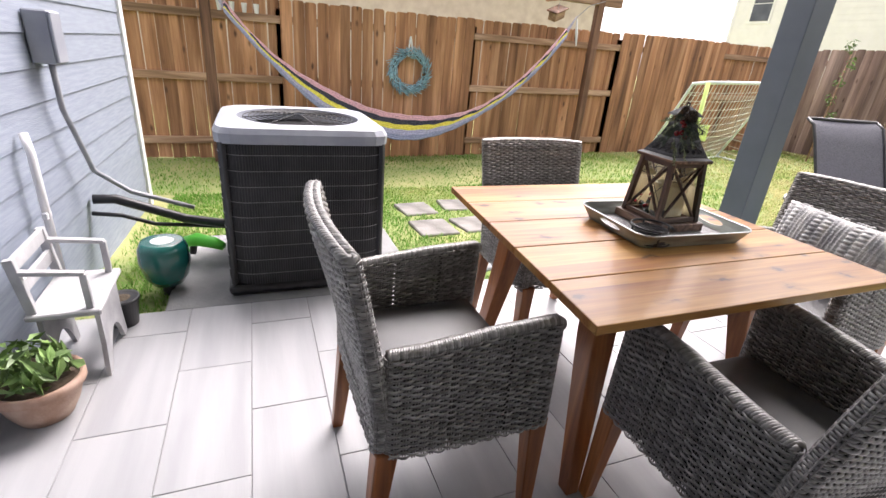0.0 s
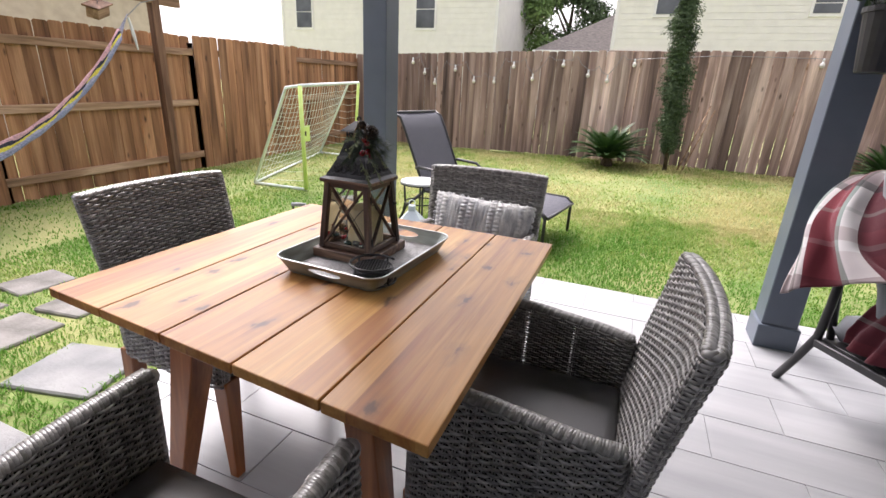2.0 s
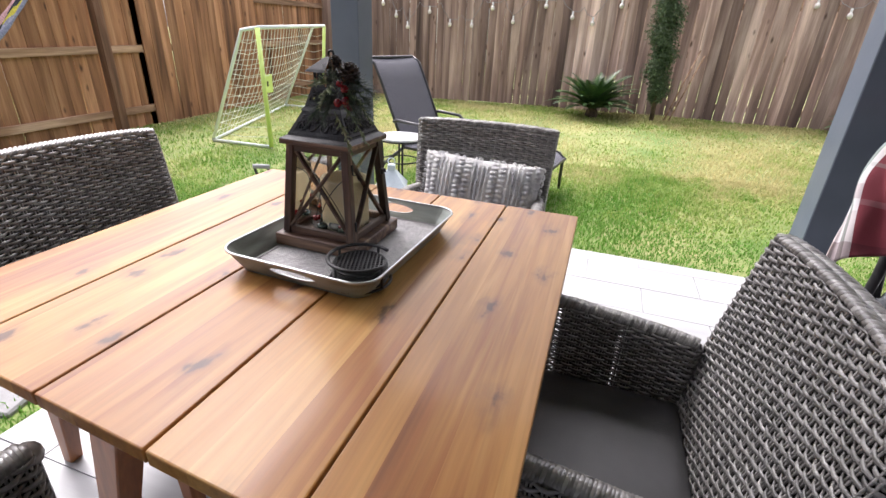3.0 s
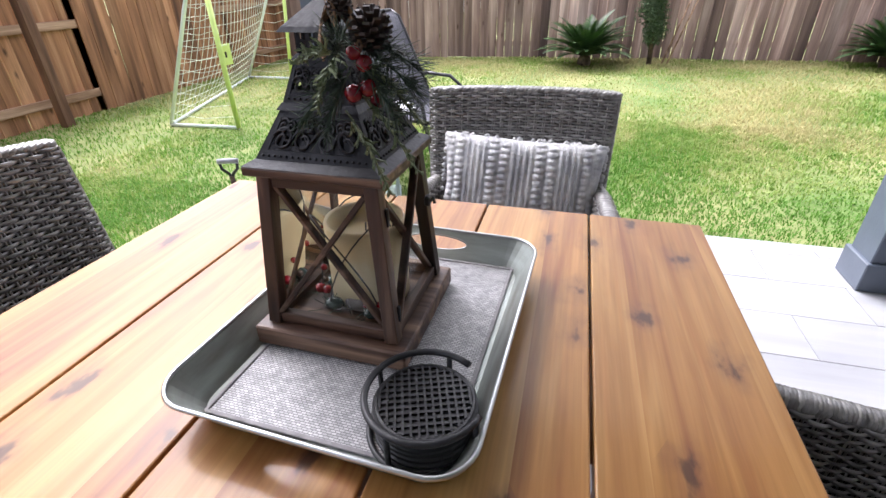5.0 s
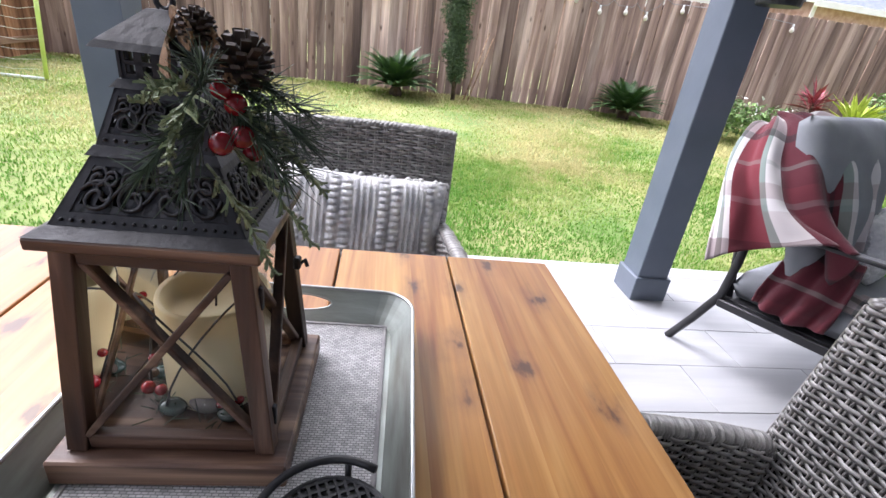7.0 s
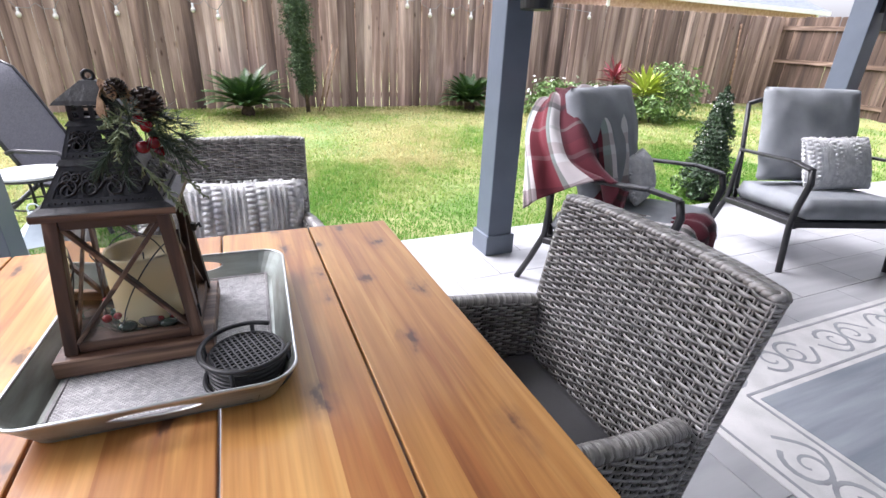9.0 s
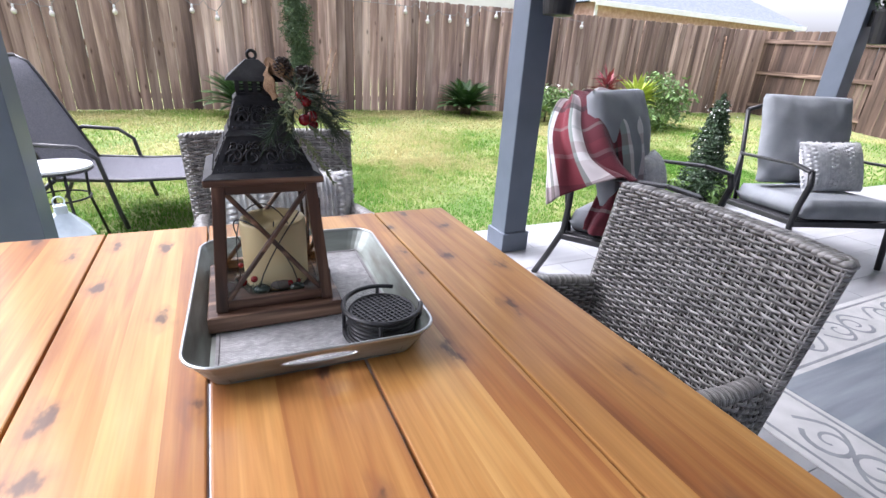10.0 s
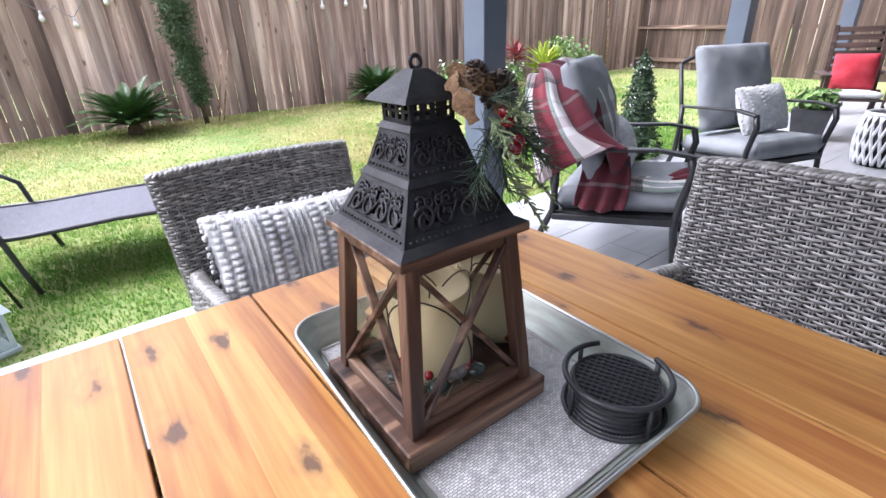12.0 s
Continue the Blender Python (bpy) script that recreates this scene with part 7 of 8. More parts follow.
def plaid_mat():
    """A tartan: wide warp bands across the cloth's u, weft bands along its v in metres."""
    m, n, l, b = node_mat("burgundy_plaid")
    uv = n.new("ShaderNodeTexCoord")
    sep = n.new("ShaderNodeSeparateXYZ")
    l.new(uv.outputs["UV"], sep.inputs[0])
    burgundy, pink, sage, white, dark = (0.085, 0.009, 0.018), (0.17, 0.022, 0.034), (0.22, 0.27, 0.25), (0.66, 0.64, 0.64), (0.02, 0.008, 0.012)
    warp = ((0.0, white), (0.07, sage), (0.10, white), (0.13, pink), (0.29, sage), (0.32, white), (0.40, burgundy), (0.68, dark), (0.70, burgundy), (0.73, sage), (0.77, white), (0.84, sage), (0.87, white))
    weft = ((0.0, pink, 0.2), (0.20, burgundy, 0.6), (0.41, dark, 0.75), (0.47, white, 0.0), (0.66, sage, 0.3), (0.69, white, 0.0), (0.82, pink, 0.3), (0.92, white, 0.08), (0.96, white, 0.0))
    cols = []
    for ax, k, bands in ((0, 1.0, warp), (1, 1.75, weft)):
        mul = n.new("ShaderNodeMath")
        mul.operation = 'MULTIPLY'
        mul.inputs[1].default_value = k
        l.new(sep.outputs[ax], mul.inputs[0])
        fr = n.new("ShaderNodeMath")
        fr.operation = 'FRACT'
        l.new(mul.outputs[0], fr.inputs[0])
        rp = n.new("ShaderNodeValToRGB")
        rp.color_ramp.interpolation = 'CONSTANT'
        rp.color_ramp.elements[0].position, rp.color_ramp.elements[0].color = bands[0][0], (*bands[0][1], bands[0][2] if ax else 1)
        rp.color_ramp.elements[1].position, rp.color_ramp.elements[1].color = bands[-1][0], (*bands[-1][1], bands[-1][2] if ax else 1)
        for band in bands[1:-1]:
            rp.color_ramp.elements.new(band[0]).color = (*band[1], band[2] if ax else 1)
        l.new(fr.outputs[0], rp.inputs[0])
        cols.append(rp)
    mx = n.new("ShaderNodeMix")
    mx.data_type = 'RGBA'
    l.new(cols[1].outputs["Alpha"], mx.inputs[0])
    l.new(cols[0].outputs["Color"], mx.inputs[6])
    l.new(cols[1].outputs["Color"], mx.inputs[7])
    l.new(mx.outputs[2], b.inputs["Base Color"])
    tc = n.new("ShaderNodeTexNoise")
    tc.inputs["Scale"].default_value = 320.0
    bp = n.new("ShaderNodeBump")
    bp.inputs["Strength"].default_value, bp.inputs["Distance"].default_value = 0.4, 0.003
    l.new(tc.outputs["Fac"], bp.inputs["Height"])
    l.new(bp.outputs[0], b.inputs["Normal"])
    b.inputs["Roughness"].default_value = 0.95
    b.inputs["Sheen Weight"].default_value = 0.15
    return m


def glide(pts, f):
    """A point at f (0 to 1) of a smooth curve through pts."""
    f = min(max(f, 0.0), 1.0) * (len(pts) - 1)
    i = min(int(f), len(pts) - 2)
    t = f - i
    a, b, c, d = (Vector(pts[min(max(k, 0), len(pts) - 1)]) for k in (i - 1, i, i + 1, i + 2))
    return 0.5 * (2 * b + (c - a) * t + (2 * a - 5 * b + 4 * c - d) * t * t + (3 * b - 3 * c + d - a) * t ** 3)


def cloth(name, parent, mat, lines, bands=(0.0, 1.0), start=0.0, folds=0.012, waves=5.0, seed=1, nu=60, nv=44):
    """A cloth laid over a few guiding lines that run down it, with folds; bands: the part of the tartan's warp that it shows."""
    bm = bmesh.new()
    uvl = bm.loops.layers.uv.new("UVMap")
    grid = []
    spots = [[None] * (nv + 1) for _ in range(nu + 1)]
    for j in range(nv + 1):
        at = [glide(ln, j / nv) for ln in lines]
        for i in range(nu + 1):
            spots[i][j] = glide(at, i / nu)
    for i in range(nu + 1):
        run, row = start, []
        for j in range(nv + 1):
            u, v = i / nu, j / nv
            e = spots[min(i + 1, nu)][j] - spots[max(i - 1, 0)][j]
            d = spots[i][min(j + 1, nv)] - spots[i][max(j - 1, 0)]
            nrm = e.cross(d)
            nrm = nrm.normalized() if nrm.length > 1e-9 else Vector((0, 0, 1))
            if j:
                run += (spots[i][j] - spots[i][j - 1]).length
            fall = 0.35 + 0.65 * v
            f = folds * fall * (math.sin(6.283 * waves * u + seed + 1.5 * math.sin(2.2 * v + seed)) + 0.9 * noise.noise((u * 6, v * 2.5, seed)) + 0.4 * noise.noise((u * 18, v * 7, seed + 3)))
            row.append((bm.verts.new(spots[i][j] + nrm * f), (bands[0] + (bands[1] - bands[0]) * u, run)))
        grid.append(row)
    for i in range(nu):
        for j in range(nv):
            q = (grid[i][j], grid[i + 1][j], grid[i + 1][j + 1], grid[i][j + 1])
            fc = bm.faces.new([k[0] for k in q])
            for lp, k in zip(fc.loops, q):
                lp[uvl].uv = k[1]
    ob = part(name, bm, mat, parent, smooth=True)
    sol = ob.modifiers.new("thickness", 'SOLIDIFY')
    sol.thickness, sol.offset = 0.007, 0.0
    return ob


M_PLAID = plaid_mat()
throw = thing("plaid_throw", "burgundy, white and grey plaid throw over the armchair", "blanket", P1M)
# over the corner of the back: the outer fall, the fold along the arm and the inner fall
cloth("draped_back", throw, M_PLAID, (
    ((-0.08, 0.48, 0.95), (-0.25, 0.47, 0.95), (-0.40, 0.44, 0.83), (-0.50, 0.37, 0.67), (-0.59, 0.29, 0.50)),
    ((-0.10, 0.46, 0.99), (-0.28, 0.40, 0.98), (-0.41, 0.34, 0.85), (-0.47, 0.26, 0.72), (-0.49, 0.18, 0.58)),
    ((-0.10, 0.46, 1.01), (-0.21, 0.33, 1.00), (-0.33, 0.23, 0.88), (-0.40, 0.12, 0.74), (-0.385, -0.05, 0.674)),
    ((-0.04, 0.46, 0.99), (-0.11, 0.34, 1.025), (-0.19, 0.17, 0.92), (-0.24, 0.07, 0.74), (-0.27, -0.02, 0.48)),
    ((0.03, 0.45, 0.96), (0.02, 0.35, 1.03), (0.02, 0.16, 0.93), (-0.01, 0.08, 0.78), (-0.03, 0.02, 0.58))), folds=0.024, waves=4.5, seed=2)
cloth("side_fall", throw, M_PLAID, (
    ((-0.22, 0.15, 0.60), (-0.30, 0.15, 0.50), (-0.345, 0.16, 0.42), (-0.36, 0.17, 0.34)),
    ((-0.22, 0.04, 0.60), (-0.31, 0.03, 0.52), (-0.355, 0.03, 0.42), (-0.365, 0.05, 0.325)),
    ((-0.20, -0.06, 0.58), (-0.29, -0.08, 0.52), (-0.345, -0.09, 0.43), (-0.36, -0.08, 0.35))), (0.44, 0.67), 0.2, 0.018, 3.0, 5, 30, 24)
cloth("seat_fold", throw, M_PLAID, (
    ((-0.33, -0.08, 0.45), (-0.325, -0.22, 0.45), (-0.28, -0.34, 0.45), (-0.22, -0.39, 0.42)),
    ((-0.24, -0.07, 0.475), (-0.22, -0.20, 0.455), (-0.17, -0.34, 0.455), (-0.12, -0.40, 0.42)),
    ((-0.14, -0.08, 0.46), (-0.10, -0.20, 0.45), (-0.05, -0.33, 0.45), (-0.02, -0.39, 0.42))), (0.74, 1.0), 0.2, 0.014, 2.5, 7, 26, 26)
cloth("crumpled_end", throw, M_PLAID, (
    ((-0.14, -0.27, 0.455), (-0.15, -0.35, 0.475), (-0.16, -0.41, 0.44), (-0.15, -0.42, 0.34)),
    ((-0.06, -0.25, 0.455), (-0.05, -0.34, 0.50), (-0.05, -0.42, 0.46), (-0.06, -0.43, 0.32)),
    ((0.03, -0.27, 0.455), (0.06, -0.36, 0.475), (0.07, -0.41, 0.44), (0.06, -0.42, 0.37))), (0.40, 0.80), 0.05, 0.018, 2.5, 9, 26, 26)


# ---- further end of the patio ----
def make_far_end():
    s = thing("garden_stool", "silvery white lattice garden stool on the patio", "garden stool", pose(5.2, 0.56, 0.0))
    # dark filling: the shade inside the lattice is put into its colour
    part("drum", lathe(bmesh.new(), ((0.13, 0.0), (0.16, 0.02), (0.19, 0.2), (0.2, 0.3), (0.19, 0.4), (0.17, 0.44), (0.001, 0.45)), 28), M_CORE, s)
    for k in range(22):
        a = k * 2 * math.pi / 22
        for d in (-1, 1):
            bm = bmesh.new()
            pts = []
            for i in range(11):
                z = 0.02 + 0.41 * i / 10
                r = 0.165 + 0.04 * math.sin(math.pi * (i + 1) / 12)
                b = a + d * 0.5 * i / 10
                pts.append((r * math.cos(b), r * math.sin(b), z))
            tube(bm, pts, 0.013, 5)
            part("lattice_strip", bm, M_SILVER, s, smooth=True)
    part("rim", tube(bmesh.new(), [(0.175 * math.cos(a), 0.175 * math.sin(a), 0.44) for a in [i * math.pi / 14 for i in range(28)]], 0.016, 8, closed=True), M_SILVER, s, smooth=True)
    bm = bmesh.new()
    lathe(bm, ((0.06, 0.0), (0.085, 0.05), (0.06, 0.105), (0.065, 0.13), (0.055, 0.165), (0.035, 0.185)), 16)
    f = part("figurine", bm, M_WHITEFAB, None, smooth=True)
    f.matrix_basis = pose(5.2, 0.56, 0.455)
    tagged(f, "rounded white figurine on the garden stool", "figurine")
    bm = bmesh.new()
    lathe(bm, ((0.08, 0.0), (0.08, 0.01), (0.048, 0.012), (0.05, 0.08), (0.001, 0.082)), 16)
    ht = part("miniature_hat", bm, M_BLACK, None)
    ht.matrix_basis = pose(5.2, 0.56, 0.635)
    tagged(ht, "small black top hat on the figurine", "hat")
    bm = bmesh.new()
    tube(bm, [(0.066 * math.cos(a), 0.066 * math.sin(a), 0.0) for a in [i * math.pi / 10 for i in range(20)]], 0.018, 6, closed=True)
    tube(bm, [(-0.05, -0.05, 0.0), (-0.07, -0.06, -0.08)], 0.018, 6)
    sc = part("miniature_scarf", bm, M_RED, None, smooth=True)
    sc.matrix_basis = pose(5.2, 0.56, 0.57)
    tagged(sc, "small red scarf round the figurine", "scarf")

    p = thing("square_planter", "dark grey square planter with a bright leafy plant", "planter", pose(6.05, 1.35, 0.0, 0, 0, 12))
    part("tub", frustum(bmesh.new(), 0.0, 0.32, 0.27, 0.27, 0.36, 0.36), M_ACBODY, p)
    leaf_cloud("leaves", p, M_LEAF, (0, 0, 0.4), (0.2, 0.2, 0.13), 190, 0.13, 201, shell=0.4)

    c = thing("slatted_chair", "dark brown slatted wooden chair with a white seat pad", "chair", pose(6.6, 1.2, 0.0, 0, 0, -68))
    for sx in (-1, 1):
        part("front_leg", boxed((sx * 0.27, -0.26, 0.31), (0.045, 0.06, 0.62), 0.004), M_DKWOOD, c)
        part("rear_leg", bar(bmesh.new(), (sx * 0.27, 0.34, 0.0), (sx * 0.27, 0.2, 0.45), 0.05, 0.045, 0.004), M_DKWOOD, c)
        part("back_post", bar(bmesh.new(), (sx * 0.23, 0.2, 0.35), (sx * 0.23, 0.38, 1.12), 0.05, 0.035, 0.004), M_DKWOOD, c)
        part("arm", boxed((sx * 0.29, -0.02, 0.635), (0.09, 0.62, 0.025), 0.006), M_DKWOOD, c)
    for k in range(8):
        z = 0.5 + k * 0.082
        part("back_slat", boxed((0, 0.235 + (z - 0.5) * 0.233, z), (0.43, 0.016, 0.055), 0.003, Euler((radians(-13), 0, 0)).to_matrix()), M_DKWOOD, c)
    for k in range(6):
        part("seat_slat", boxed((0, -0.24 + k * 0.09, 0.385 - k * 0.008), (0.5, 0.07, 0.02), 0.003), M_DKWOOD, c)
    bm = cushion_mesh(0.48, 0.5, 0.07, 0.02)
    bmesh.ops.transform(bm, matrix=pose(0, -0.03, 0.385, -4), verts=bm.verts)
    part("seat_pad", bm, M_WHITEFAB, c, "white seat pad", smooth=True)
    r = thing("red_cushion", "plain red scatter cushion on the slatted chair", "cushion", pose(6.6, 1.2, 0.0, 0, 0, -68) @ pose(0, 0.17, 0.63, 74))
    bm = cushion_mesh(0.4, 0.38, 0.12, 0.05, 14, 14, 2.0)
    part("cover", bm, M_RED, r, smooth=True)


make_far_end()


def make_hanging_planter(x, y, z, seed):
    p = thing("hanging_planter", "black bucket planter with grey flowers fixed to the post", "planter", pose(x, y, z), "post planters")
    part("bucket", lathe(bmesh.new(), ((0.075, 0.0), (0.078, 0.005), (0.105, 0.23), (0.112, 0.23), (0.112, 0.25), (0.1, 0.25), (0.095, 0.2)), 22), M_BLACK, p)
    part("bracket", boxed((-0.02, 0.105, 0.19), (0.03, 0.03, 0.12), 0.003), M_BLACK, p)
    leaf_cloud("foliage", p, M_LEAF_DK, (0, 0, 0.33), (0.15, 0.15, 0.11), 160, 0.06, seed, shell=0.3)
    leaf_cloud("blossoms", p, M_KNIT2, (0, 0, 0.35), (0.16, 0.16, 0.11), 120, 0.05, seed + 1, shell=0.7, aspect=0.8)


make_hanging_planter(1.625, 1.545, 1.385, 301)
make_hanging_planter(4.80, 1.545, 1.43, 311)


# ---- houses and trees beyond the fences ----
def make_house_beyond(label, x0, x1, y, wall_h, wall_mat, roof_mat, ridge, windows, brick=0.0, depth=9.0, overhang=0.35, lap=0.2):
    h = thing("neighbour_house", label, "house", group="houses beyond the fence")
    cx, w = (x0 + x1) / 2, x1 - x0
    z0 = -0.4
    part("wall", boxed((cx, y + depth / 2, (wall_h + z0) / 2), (w, depth, wall_h - z0), 0.0), wall_mat, h)
    if brick:
        part("brick_base", boxed((cx, y - 0.03, (brick + z0) / 2), (w + 0.06, 0.1, brick - z0), 0.0), M_BRICK, h)
    if lap:
        z = max(brick, 1.2)
        while z < wall_h - 0.05:
            part("siding_board", boxed((cx, y - 0.012, z + lap / 2), (w + 0.02, 0.02, lap - 0.012), 0.0, Euler((radians(3), 0, 0)).to_matrix()), wall_mat, h)
            z += lap
    bm = bmesh.new()
    o = overhang
    a = [bm.verts.new(p) for p in ((x0 - o, y - o, wall_h), (x1 + o, y - o, wall_h), (x1 + o, y + depth + o, wall_h), (x0 - o, y + depth + o, wall_h))]
    r = [bm.verts.new(p) for p in ((x0 - o + (w * 0.25 if ridge > 0 else 0), y + depth / 2, wall_h + abs(ridge)), (x1 + o - (w * 0.25 if ridge > 0 else 0), y + depth / 2, wall_h + abs(ridge)))]
    bm.faces.new((a[0], a[1], r[1], r[0]))
    bm.faces.new((a[1], a[2], r[1]))
    bm.faces.new((a[2], a[3], r[0], r[1]))
    bm.faces.new((a[3], a[0], r[0]))
    part("roof", bm, roof_mat, h)
    part("fascia", boxed((cx, y - o - 0.02, wall_h - 0.08), (w + 2 * o, 0.04, 0.18), 0.004), M_WHITE, h)
    part("soffit", boxed((cx, y - o / 2, wall_h - 0.03), (w + 2 * o, o, 0.03), 0.0), M_WHITE, h)
    for sx in (x0, x1):
        part("corner_board", boxed((sx, y - 0.02, (wall_h + max(brick, 0)) / 2), (0.12, 0.06, wall_h - max(brick, 0)), 0.0), M_WHITE, h)
    for wx, wz, ww, wh in windows:
        win = part("window", boxed((wx, y - 0.035, wz), (ww + 0.16, 0.05, wh + 0.16), 0.004), M_WHITE, h)
        part("pane", boxed((wx, y - 0.055, wz - wh / 4), (ww, 0.03, wh / 2 - 0.03), 0.0), M_PANE, win)
        part("pane", boxed((wx, y - 0.055, wz + wh / 4), (ww, 0.03, wh / 2 - 0.03), 0.0), M_PANE, win)
    return h


make_house_beyond("two-storey cream sided house behind the fence", -15.1, -4.95, 18.0, 5.6, M_CREAMSIDE, M_ROOF, 2.6, ((-13.9, 4.1, 0.8, 1.3), (-7.94, 4.15, 0.8, 1.4)))
make_house_beyond("two-storey cream sided house with a brick base behind the fence", -0.58, 12.5, 18.0, 5.8, M_CREAMSIDE, M_ROOF, 2.6, ((1.13, 4.5, 0.9, 1.2), (5.5, 4.2, 0.7, 0.6)), brick=2.75)
make_house_beyond("low wing with a brown shingle roof between the houses", -3.1, 10.0, 18.4, 2.72, M_TAN, M_ROOF, 1.9, (), lap=0, depth=5.0)
make_house_beyond("single-storey brick house with a blue-grey roof behind the fence", 13.5, 26.0, 15.0, 3.35, M_BRICK, M_ROOFB, 2.6, (), lap=0)


def make_side_house():
    h = thing("neighbour_house", "pale house with white eaves behind the side fence", "house", pose(-11.5, 2.0, 0.0, 0, 0, 90), "houses beyond the fence")
    part("wall", boxed((0, 3, 1.6), (13, 6, 4.0), 0.0), M_TAN, h)
    part("fascia", boxed((0, -0.42, 3.55), (13.8, 0.05, 0.2), 0.004), M_WHITE, h)
    bm = bmesh.new()
    a = [bm.verts.new(p) for p in ((-6.9, -0.45, 3.6), (6.9, -0.45, 3.6), (6.9, 6.5, 3.6), (-6.9, 6.5, 3.6), (-4.0, 3, 5.6), (4.0, 3, 5.6))]
    for f in ((0, 1, 5, 4), (1, 2, 5), (2, 3, 4, 5), (3, 0, 4)):
        bm.faces.new([a[k] for k in f])
    part("roof", bm, M_ROOF, h)
    h2 = thing("neighbour_house", "pale stucco house with a white gutter behind the fence", "house", pose(18.0, 1.0, 0.0, 0, 0, -90), "houses beyond the fence")
    part("wall", boxed((0, 3, 1.4), (9, 6, 3.4), 0.0), M_TAN, h2)
    part("gutter", boxed((0, -0.4, 3.0), (9.6, 0.1, 0.12), 0.004), M_WHITE, h2)
    bm = bmesh.new()
    a = [bm.verts.new(p) for p in ((-4.8, -0.45, 3.05), (4.8, -0.45, 3.05), (4.8, 6.5, 3.05), (-4.8, 6.5, 3.05), (-2.5, 3, 4.6), (2.5, 3, 4.6))]
    for f in ((0, 1, 5, 4), (1, 2, 5), (2, 3, 4, 5), (3, 0, 4)):
        bm.faces.new([a[k] for k in f])
    part("roof", bm, M_ROOFB, h2)


make_side_house()


def make_tree(x, y, height, spread, seed, mat):
    t = thing("tree", "leafy green tree standing between the houses", "tree", pose(x, y, 0.0), "trees beyond the fence")
    rg = random.Random(seed)
    part("trunk", tube(bmesh.new(), [(0, 0, -0.3), (0.1, 0, height * 0.3), (0.0, 0.1, height * 0.6), (0.1, 0, height * 0.85)], [0.22, 0.17, 0.11, 0.04], 8), M_BARK, t, smooth=True)
    for k in range(5):
        a = k * 1.257 + seed
        part("limb", tube(bmesh.new(), [(0, 0, height * (0.35 + 0.07 * k)), (spread * 0.5 * math.cos(a), spread * 0.5 * math.sin(a), height * (0.55 + 0.08 * k))], [0.09, 0.03], 6), M_BARK, t)
    for k in range(14):
        a, zz = rg.uniform(0, 6.28), rg.uniform(0.42, 1.0)
        rr = spread * (0.75 * math.sin(math.pi * min(1, zz * 0.85 + 0.1))) * rg.uniform(0.3, 1.0)
        leaf_cloud("leaf_clump", t, mat, (rr * math.cos(a), rr * math.sin(a), zz * height), (spread * 0.38, spread * 0.38, height * 0.13), 620, 0.22, seed * 17 + k, shell=0.25)


make_tree(-5.1, 24.0, 7.2, 2.6, 3, M_LEAF)
make_tree(-3.4, 26.0, 7.0, 2.4, 5, M_CYPRESS)


